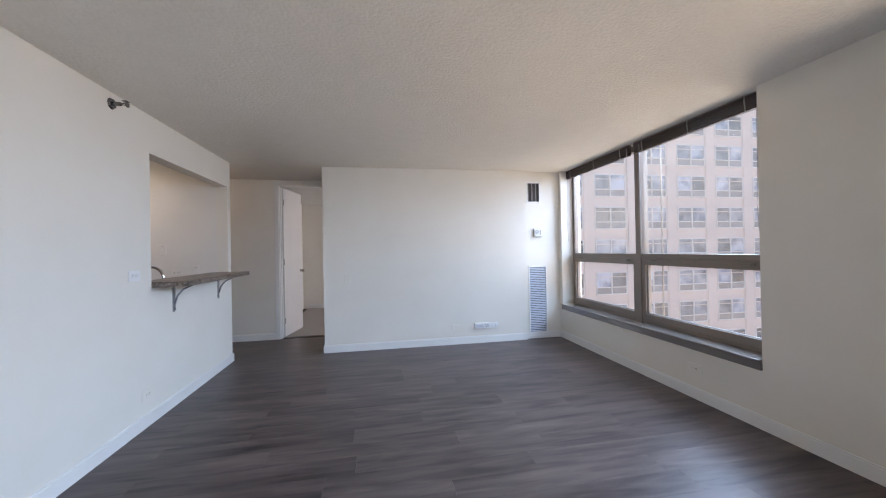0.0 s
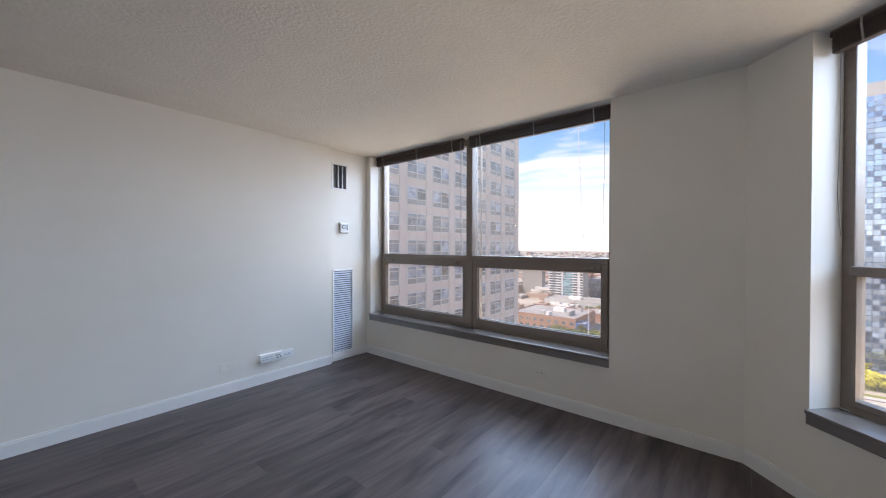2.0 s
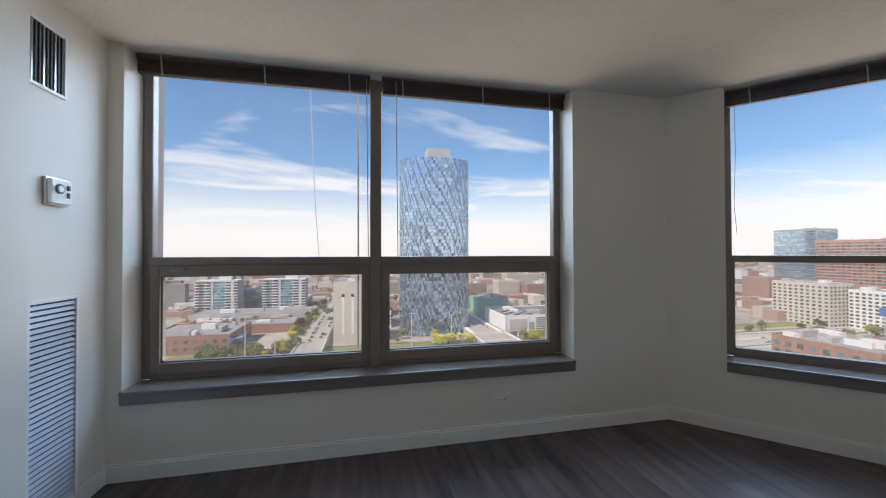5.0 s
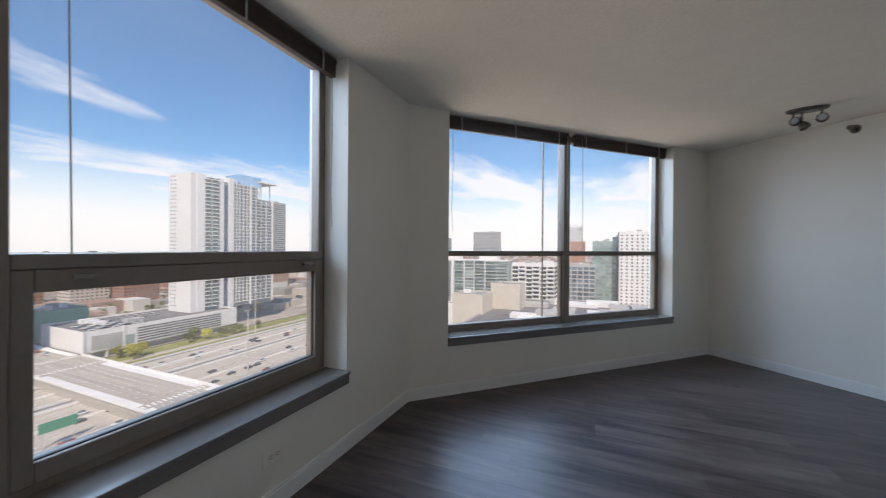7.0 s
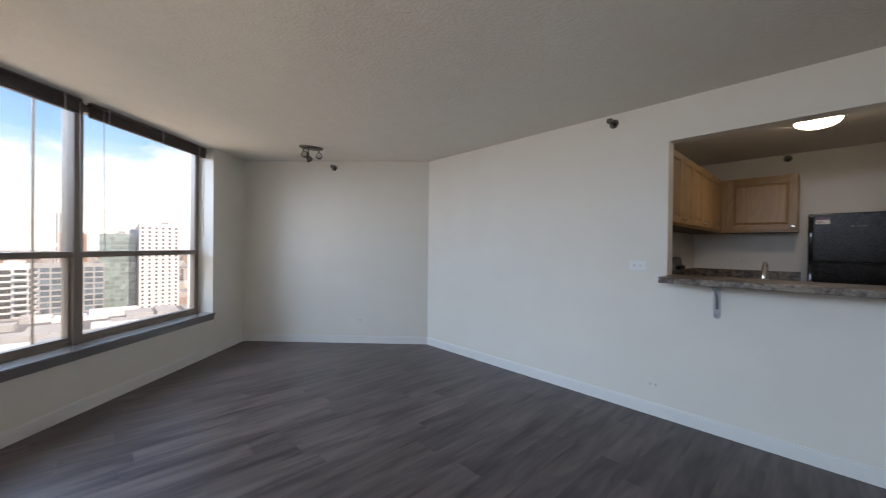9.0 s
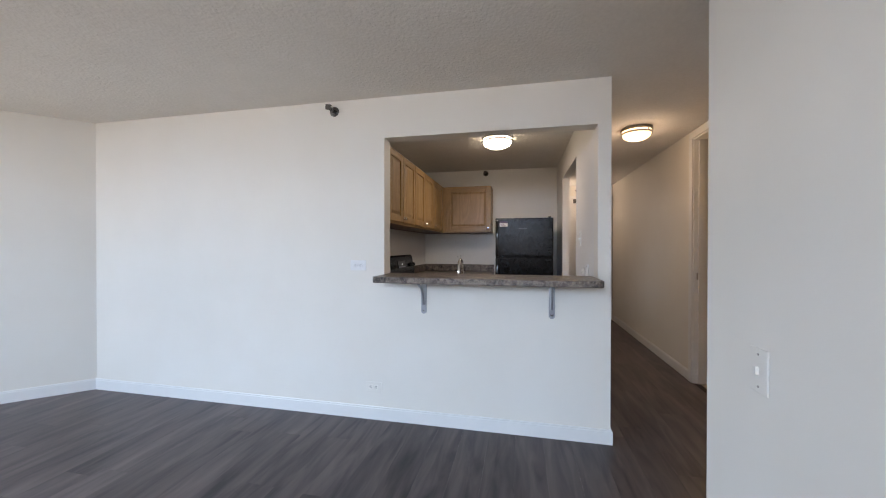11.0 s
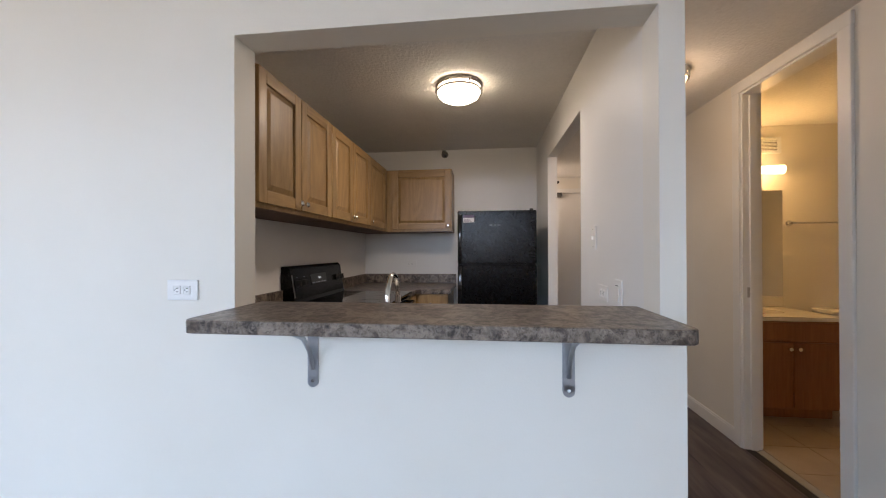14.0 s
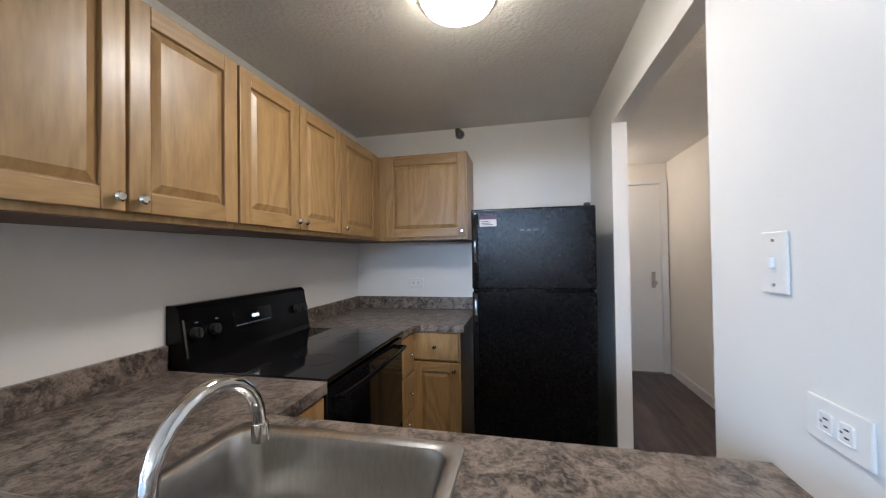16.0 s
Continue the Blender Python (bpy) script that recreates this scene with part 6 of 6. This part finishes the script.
for k, (xx, ya, yb, t, m) in enumerate(((480, -262, -226, -44, "brick_wall"), (500, -222, -190, -40, "beige_wall"), (540, -185, -150, -47, "brick_wall"), (455, -330, -285, -50, "beige_wall"),
                                       (620, -150, -95, -30, "brick_wall"), (590, -300, -240, -36, "beige_wall"), (640, -420, -370, -44, "brick_wall"), (520, -420, -360, -54, "orange_wall"))):
    building("brick_block" if m != "beige_wall" else "beige_block", "mid-rise %s with rows of windows" % ("beige block" if m == "beige_wall" else "brick block"),
             xx, xx + 26, ya, yb, t, M[m], M["city_glass"], 4, 3.4, (0.45, 0.5), seed=20 + k)
building("glass_office", "tall pale blue glass office building", 376, 428, -640, -600, 33, M["teal_glass"], M["pale_glass"], 3, 3.6, (0.9, 0.8), seed=31)
building("red_office", "broad red and glass office building", 276, 352, -600, -560, 15, M["orange_wall"], M["city_glass"], 5, 3.6, (0.8, 0.55), seed=32)
building("grey_office", "dark glass office building", 258, 284, -640, -610, 18, M["navy_wall"], M["teal_glass"], 3, 3.6, (0.85, 0.7), seed=33)
building("brick_lofts", "beige and brick loft building", 254, 302, -450, -420, -29, M["beige_wall"], M["city_glass"], 4.5, 3.5, (0.5, 0.55), seed=34)
building("brick_lofts", "white and blue-grey apartment building", 222, 252, -470, -440, -34, M["white_wall"], M["city_glass"], 4, 3.3, (0.6, 0.6), seed=35)
building("brick_hall", "red brick building with a flat roof full of vents", 128, 176, -290, -243, -49, M["brick_wall"], M["city_glass"], 6, 5, (0.5, 0.6), clutter=9, seed=36)
bb = thing("billboard", pose(206, -405, -50), "blue billboard on posts", "billboard")
part("panel", bm_box(-7, 7, -0.4, 0.4, 0, 7), M["blue_wall"], bb)
for x in (-4, 4):
    part("post", bm_box(x - 0.3, x + 0.3, -0.3, 0.3, G + 50, 0), M["pole"], bb)
M["condo_glass"] = surface("condo_glass", (0.17, 0.23, 0.225), (0.32, 0.39, 0.375), 0.6, 0.12, island=0.5, spec=0.8)
gc = thing("glass_condo", pose(120, -330, G), "pale glass condominium slab with balconies", "building", "city buildings")
part("wall", bm_box(-42, 43, -22, 0, 0, 58), M["teal_glass"], gc)
part("roof", bm_box(-41.5, 42.5, -21.5, -0.5, 58.01, 58.4), M["white_wall"], gc)
for a, b_, q in ((-30, -12, 3.5), (8, 30, 4.5)):
    part("roof_plant", bm_box(a, b_, -16, -6, 58.4, 58.4 + q), M["white_wall"], gc)
part("corner_pier", bm_box(11.5, 14.0, 0.0, 2.2, 0, 60), M["white_wall"], gc)
slabs, panes, rails = Bricks(), Bricks(), Bricks()
for j in range(18):
    z = 3.2 * j
    slabs.add(-42, 43, 0, 0.35, z + 2.9, z + 3.2)
    for k, (ya, yb, d) in enumerate(((35, 42, 1.8), (24, 31, 0), (15, 23, 1.8), (2, 10, 1.6), (-8, 0, 0), (-19, -10, 1.8), (-30, -21, 1.8), (-41, -32, 1.6))):
        panes.add(ya, yb, 0, 0.2, z + 0.3, z + 2.8)
        if d:
            slabs.add(ya, yb, 0.36, d, z + 2.95, z + 3.2)
            rails.add(ya, yb, d - 0.1, d, z + 0.02, z + 0.95)
    for q in (-20, -9.2, 1, 12, 23.5, 33):
        slabs.add(q - 0.35, q + 0.35, 0, 0.5, z, z + 2.9)
slabs.to("balcony_slabs", M["white_wall"], gc); panes.to("window_rows", M["condo_glass"], gc); rails.to("balcony_rails", M["teal_glass"], gc)
building("white_block", "low white blank-walled building", 100, 132, -285, -256, -45, M["white_wall"], None, clutter=2, seed=39)
building("beige_block", "low beige building with blank walls", 68, 88, -240, -216, -29, M["beige_wall"], None, clutter=2, seed=40)
building("beige_block", "taller beige blank-walled building", 50, 70, -262, -242, -24, M["beige_wall"], None, clutter=1, seed=41)
building("far_tower", "distant grey high-rise with pale bands", 222, 284, -880, -850, 40, M["grey_wall"], M["city_glass"], 5, 3.4, (0.7, 0.5), seed=42)
building("balcony_building", "white and dark building with deep balconies", 34, 68, -325, -300, -12, M["white_wall"], M["slot"], 5.5, 3.4, (0.8, 0.65), 1.6, seed=43)
building("market_hall", "broad low building with a dark flat roof", -34, 70, -297, -178, -40.5, M["grey_wall"], M["city_glass"], 6, 4, (0.5, 0.5), roof_m=M["dark_roof"], clutter=26, seed=44)
building("loft_grid", "grey-green loft building with a grid of large windows", 4, 43, -405, -380, -15, M["grey_wall"], M["city_glass"], 5, 4.2, (0.82, 0.72), seed=45)
building("orange_tower", "orange brick apartment tower", 24, 52, -775, -750, 14, M["orange_wall"], M["city_glass"], 4, 3.2, (0.45, 0.5), seed=46)
building("white_tower", "distant white ribbed high-rise tower", 36, 70, -975, -950, 58, M["white_wall"], M["city_glass"], 4, 60, (0.4, 0.9), seed=47)
building("teal_office", "teal glass office building", -15, 7, -425, -400, 8, M["teal_glass"], M["teal_glass"], 3, 3.6, (0.94, 0.8), seed=48)
building("navy_office", "dark navy office slab", -24, -13, -450, -426, 13, M["navy_wall"], M["city_glass"], 3, 3.6, (0.8, 0.6), seed=49)
building("white_hotel", "white hotel tower with small square windows", -44, -17, -415, -390, 17, M["white_wall"], M["slot"], 3.9, 3.3, (0.32, 0.45), clutter=2, seed=50)

# low sheds and lots between the larger buildings
sheds = Bricks()
r = random.Random(77)
for k in range(420):
    x, y = (r.uniform(322, 620), r.uniform(-340, 230)) if k % 4 else (r.uniform(130, 420), r.uniform(-700, -470))
    if abs(y + 98) < 24 or abs(y - 37) < 20 or (x < 345 and (-120 > y > -270 or -100 < y < -20)):
        continue
    w, q, h = r.uniform(6, 20), r.uniform(6, 22), r.uniform(3.5, 9)
    sheds.add(x - w / 2, x + w / 2, y - q / 2, y + q / 2, G, G + h)
    sheds.add(x - w / 6, x + w / 9, y - q / 5, y + q / 8, G + h, G + h + 1.4)

# the city beyond: low blocks, fading out
M["city_mix"] = bpy.data.materials.new("city_mix")
M["city_mix"].use_nodes = True
n_, l_ = M["city_mix"].node_tree.nodes, M["city_mix"].node_tree.links
gi, rp = n_.new("ShaderNodeNewGeometry"), n_.new("ShaderNodeValToRGB")
rp.color_ramp.interpolation = "CONSTANT"
for i, (p, c) in enumerate(((0.0, (0.30, 0.19, 0.15)), (0.25, (0.42, 0.38, 0.33)), (0.5, (0.24, 0.23, 0.22)), (0.7, (0.55, 0.53, 0.50)), (0.85, (0.34, 0.24, 0.19)))):
    e = rp.color_ramp.elements[i] if i < 2 else rp.color_ramp.elements.new(p)
    e.position, e.color = p, (*c, 1)
l_.new(gi.outputs["Random Per Island"], rp.inputs[0]); l_.new(rp.outputs[0], n_["Principled BSDF"].inputs["Base Color"])
n_["Principled BSDF"].inputs["Roughness"].default_value = 0.85
tagged(sheds.to("low_sheds", M["city_mix"], None), "low brick and concrete sheds between the blocks", "sheds")
city = Bricks()
r = random.Random(21)
for k in range(2600):
    d = 520 + 3300 * r.random() ** 1.5
    a = radians(r.uniform(-104, 62))
    x, y = d * math.cos(a), d * math.sin(a)
    if (abs(y + 98) < 22 or abs(y - 37) < 20):
        continue
    w, q, h = r.uniform(9, 34), r.uniform(9, 34), r.uniform(4, 13) + (r.random() < 0.06) * r.uniform(8, 32)
    city.add(x - w / 2, x + w / 2, y - q / 2, y + q / 2, G, G + h)
o = city.to("distant_city", M["city_mix"], None)
tagged(o, "low brick and concrete blocks out to the horizon", "buildings")


def crown_mesh(name, material, radius, seed, count=420):
    rr = random.Random(seed)
    hubs = [(Vector((rr.uniform(-1, 1), rr.uniform(-1, 1), rr.uniform(-0.5, 0.8))) * radius * 0.62, radius * rr.uniform(0.35, 0.6)) for _ in range(9)]
    v, f = [], []
    for k in range(count):
        c, s = hubs[k % 9]
        d = Vector((rr.gauss(0, 1), rr.gauss(0, 1), rr.gauss(0, 1))).normalized() * s * rr.uniform(0.75, 1.05)
        p = c + d + Vector((0, 0, radius * 1.45))
        t1 = Vector((rr.gauss(0, 1), rr.gauss(0, 1), rr.gauss(0, 1))).normalized() * radius * rr.uniform(0.10, 0.2)
        t2 = t1.orthogonal().normalized() * t1.length * rr.uniform(0.6, 1.0)
        n = len(v)
        v += [tuple(p - t1), tuple(p + t2), tuple(p + t1), tuple(p - t2)]
        f.append((n, n + 1, n + 2, n + 3))
    me = bpy.data.meshes.new(name); me.from_pydata(v, [], f); me.materials.append(material)
    return me


def tree(m, kind, seed):
    t = thing("tree", m, "broad street tree with %s leaves" % kind, "tree", "street trees")
    bm = bmesh.new()
    rod(bm, (0, 0, 0), (0, 0, 3.2), 0.28, 8, 0.18)
    for a in (0.4, 2.5, 4.4):
        rod(bm, (0, 0, 2.8), (1.4 * math.cos(a), 1.4 * math.sin(a), 5.6), 0.14, 6, 0.05)
    part("trunk", bm, M["bark"], t)
    o = new("crown", crown_mesh("crown", M["leaf_gold"] if kind == "golden" else M["leaf_green"], 3.4, seed)); o.parent = t
    return t


t_green, t_gold = tree(pose(272, 60, G), "dull green", 3), tree(pose(276, -66, G), "golden", 4)
r = random.Random(12)
spots = [(r.uniform(258, 282), r.uniform(48, 108), 0.12) for _ in range(44)] + [(r.uniform(300, 420), r.uniform(52, 60), 0.3) for _ in range(14)]
spots += [(r.uniform(264, 278), r.uniform(-88, -52), 0.8) for _ in range(12)] + [(r.uniform(262, 275), r.uniform(-142, -124), 0.9) for _ in range(6)]
spots += [(r.uniform(262, 280), r.uniform(-230, -150), 0.1) for _ in range(8)] + [(r.uniform(175, 215), r.uniform(-385, -345), 0.05) for _ in range(9)] + [(r.uniform(395, 520), r.uniform(24, 58), 0.2) for _ in range(10)]
spots += [(r.uniform(262, 420), r.uniform(-60, -4), 0.35) for _ in range(14)] + [(r.uniform(330, 700), r.uniform(-330, 200), 0.2) for _ in range(150)] + [(r.uniform(120, 260), r.uniform(-520, -300), 0.1) for _ in range(44)]
for x, y, gold in spots:
    s = r.uniform(0.7, 1.25)
    copy_thing(t_gold if r.random() < gold else t_green, pose(x, y, G, 0, 0, r.uniform(0, 360)) @ Matrix.Scale(s, 4))

# expressway, streets, verge
def strip(name, a, z, m, label, category):
    return structure(name, bm_box(*a, G, G + z), m, label, category)


strip("road_expressway", (172, 214, -1500, 1500), 0.10, M["concrete"], "pale concrete expressway lanes", "road")
strip("road_express_lanes", (220, 250, -1500, 1500), 0.14, M["concrete"], "pale concrete expressway lanes beside the rail bed", "road")
strip("road_rail_bed", (214.5, 219.5, -1500, 1500), 0.18, M["asphalt"], "dark gravel rail bed between the lanes", "road")
for xa, xb in ((166, 171.4), (214, 220), (250, 253.9)):
    strip("road_shoulder", (xa, xb, -1500, 1500), 0.12, M["asphalt"], "dark asphalt shoulder along the expressway", "road")
for x in (192.5, 213.6, 220.2, 235.0):
    strip("barrier", (x, x + 0.5, -1500, 1500), 1.0, M["white_wall"], "low concrete median barrier between the lanes", "barrier")
for x in (215.3, 216.7, 217.6, 219.0):
    strip("rail", (x, x + 0.12, -1500, 1500), 0.34, M["pole"], "steel rail on the track bed", "rail")
strip("verge", (254, 282, -1500, 1500), 0.20, M["grass"], "grass verge beside the expressway", "grass")
strip("road_ramp", (260, 266, -480, 35), 0.26, M["concrete"], "narrow concrete ramp on the verge", "road")
strip("road_bridge", (150, 900, 28, 46), 5.2, M["street_concrete"], "concrete street bridge over the expressway", "road")
strip("road_cross", (150, 1200, -112, -84), 5.0, M["street_concrete"], "wide concrete street crossing the expressway", "road")
marks = Bricks()
for y in (-105.2, -101.6, -94.6, -91.0):
    for k in range(60):
        marks.add(152 + 6.0 * k, 154.6 + 6.0 * k, y - 0.10, y + 0.10, G + 5.0, G + 5.04)
for x in (256, 281, 168):
    for k in range(13):
        marks.add(x, x + 3.0, -110.6 + 2.0 * k, -109.8 + 2.0 * k, G + 5.0, G + 5.05)
tagged(marks.to("lane_marks", M["road_paint"], None), "white lane marks and crossings on the wide street", "road marks")
for x0, x1 in ((150, 166), (172, 252), (285, 700)):
    for ya, yb in ((-111.9, -108.2), (-87.8, -84.1)):
        structure("pavement", bm_box(x0, x1, ya, yb, G + 5.0, G + 5.18), M["white_wall"], "pale concrete pavement with a kerb along the street", "pavement")
structure("traffic_island", bm_box(175, 249, -98.8, -97.2, G + 5.0, G + 5.22), M["concrete"], "low concrete median in the wide street", "median")
strip("road_frontage", (283, 284.5, -1500, 1500), 0.22, M["asphalt"], "dark frontage street", "road")
strip("lot", (315, 345, 24, 46), 0.15, M["concrete"], "pale concrete parking lot surface", "parking lot")
for i, (xa, n) in enumerate(((172, 11), (220, 8))):
    lines = Bricks()
    for k in range(1, n):
        if k % 3 == 0 or True:
            x = xa + 3.75 * k
            for j in range(120):
                y = -420 + j * 8.0
                lines.add(x - 0.10, x + 0.10, y, y + 3.2, G + 0.11, G + 0.16 + 0.02 * i)
    o = lines.to("lane_marks", M["road_paint"], None)
    tagged(o, "white dashed lane marks on the expressway", "road marks")
for x in (171.5, 251.5):
    strip("barrier", (x, x + 0.6, -1500, 1500), 1.1, M["white_wall"], "concrete barrier along the expressway", "barrier")
for y0 in (27.4, 46.0, -112.6, -84.0):
    structure("barrier", bm_box(150, 282, y0, y0 + 0.6, G + 5.0, G + 6.2), M["white_wall"], "concrete parapet of the street bridge", "barrier")


def car(m, paint, label):
    c = thing("car", m, label, "car", "cars on the roads")
    bm = bmesh.new()
    box(bm, -2.2, 2.2, -0.9, 0.9, 0.35, 0.95, bev=0.12)
    part("body", bm, paint, c)
    bm = bmesh.new()
    box(bm, -1.3, 1.0, -0.78, 0.78, 0.93, 1.45, bev=0.18)
    part("cabin", bm, M["city_glass"], c)
    for x in (-1.4, 1.4):
        for y in (-0.82, 0.82):
            bm = bmesh.new(); rod(bm, (x, y - 0.1, 0.33), (x, y + 0.1, 0.33), 0.33, 10)
            part("wheel", bm, M["black_matte"], c)
    return c


cars = [car(pose(180, 10, G + 0.10, 0, 0, 90), M["car_white"], "white car on the expressway lanes"), car(pose(190, -40, G + 0.10, 0, 0, 90), M["car_dark"], "dark car on the expressway lanes"), car(pose(228, 5, G + 0.14, 0, 0, 90), M["car_red"], "red car on the expressway lanes")]
r = random.Random(31)
for k in range(120):
    lane = r.choice([174, 178, 182, 186, 190, 194, 198, 222, 226, 230, 234, 238])
    copy_thing(cars[min(2, int(r.random() * 2.3))], pose(lane, r.uniform(-330, 110), G + (0.14 if lane > 215 else 0.10), 0, 0, 90))
for k in range(12):
    copy_thing(cars[k % 3], pose(r.uniform(155, 330), r.choice([33, 40]), G + 5.2))
for k in range(22):
    copy_thing(cars[k % 2], pose(292 + 5.2 * (k % 5), -122 - 2.9 * (k // 5) * 2, G + 16.7, 0, 0, 90))
for k in range(40):
    copy_thing(cars[k % 3], pose(r.uniform(300, 430), r.choice([-104, -92, 31, 41]), G + 5.2))
for k in range(16):
    copy_thing(cars[k % 2], pose(318 + 3.0 * (k % 8), 30 + 9 * (k // 8), G + 0.15, 0, 0, 90))


def mast(x, y, h):
    t = thing("light_mast", pose(x, y, G), "tall galvanised highway light mast", "street lamp", "highway light masts")
    bm = bmesh.new(); rod(bm, (0, 0, 0), (0, 0, h), 0.42, 8, 0.24)
    part("pole", bm, M["pole"], t)
    bm = bmesh.new(); rod(bm, (0, -1.6, h), (0, 1.6, h), 0.14, 6)
    for y in (-1.6, 0, 1.6):
        box(bm, -0.5, 0.5, y - 0.3, y + 0.3, h - 0.1, h + 0.25)
    part("lamp_head", bm, M["pole"], t)


for x, y, h in ((252, 74, 30), (216, 48, 22), (183, -144, 34), (254, -207, 34), (252, -32, 28), (275, -66, 22)):
    mast(x, y, h)
sg = thing("road_sign", pose(176, -64, G), "green overhead expressway sign", "road sign")
part("sign_face", bm_box(-0.2, 0.2, -5, 5, 5.5, 9.0), M["sign"], sg)
for y in (-4, 4):
    part("post", bm_box(-0.15, 0.15, y - 0.15, y + 0.15, 0, 5.5), M["pole"], sg)

# slim guide rails on the outside of the window bays
for m, gx in ((M_WIN1, 1.235), (M_WIN2, 1.155)):
    gr = thing("guide_rail", m @ pose(gx, 0.27 if m is M_WIN2 else 0.55, 0), "slim dark metal guide rail outside the window", "rail", "facade rails")
    part("rail", bm_box(-0.006, 0.006, -0.006, 0.006, -6, 8), M["bronze"], gr)

cable = thing("hanging_cable", pose(12.0, 0.0, 0), "thin pale cable outside the window with an added upper run", "cable")
bm = bmesh.new()
# the upper run to the tower wall is unseen, added to hold the cable
tube(bm, [(0, -0.10, 1.15), (0, -0.02, 2.2), (0, 0.04, 3.4), (0, 0.10, 5.0), (0, 0.24, 8.0), (0, 1.2, 14.0), (0, 9.0, 34.0), (0, 26.02, 61.0)], 0.010, 6)
part("strand", bm, M["pole"], cable)

# ---- floor planks and tiles ----
PW, PL = 0.178, 1.22
plank_mesh = mesh_of("plank", bm_box(0.0002, PL - 0.0002, 0.0002, PW - 0.0002, -0.006, 0.0), M["plank"])
rng = random.Random(5)
rows = []
y = -6.2
while y < 0.94:
    ym = y + PW / 2
    if ym > -0.16:
        lo, hi = -4.4, 1.05 if ym > 0 else 4.35
    elif ym > -3.5:
        lo, hi = (-0.02 if ym < KIT_L else -2.68), 4.35
    else:
        lo, hi = max(0.0, -4.37 - ym) - 0.12, 4.33 - (-3.5 - ym) + 0.12
    rows.append((y, lo, hi))
    y += PW
count = 0
cut = {}
for y, lo, hi in rows:
    x = lo - rng.random() * PL * 0.9
    while x < hi:
        a, b = max(x, lo), min(x + PL, hi)
        top = min(y + PW, HALL_Y)
        if b - a > 0.03:
            if b - a > PL - 0.002 and top == y + PW:
                o = new("plank", plank_mesh)
                o.location = (x, y, 0)
            else:
                o = new("plank", mesh_of("plank", bm_box(0.0002, b - a - 0.0002, 0.0002, top - y - 0.0002, -0.006, 0.0), M["plank"]))
                o.location = (a, y, 0)
            o.parent = floor
        x += PL
tile_mesh = mesh_of("tile", bm_box(0.002, 0.303, 0.002, 0.303, -0.001, 0.005, bev=0.0015, seg=1), M["tile"])
for i in range(7):
    for j in range(6):
        o = new("tile", tile_mesh)
        o.location = (BATH_X + 0.01 + i * 0.305, HALL_Y + 0.105 + j * 0.305, 0)
        o.parent = floor_bath
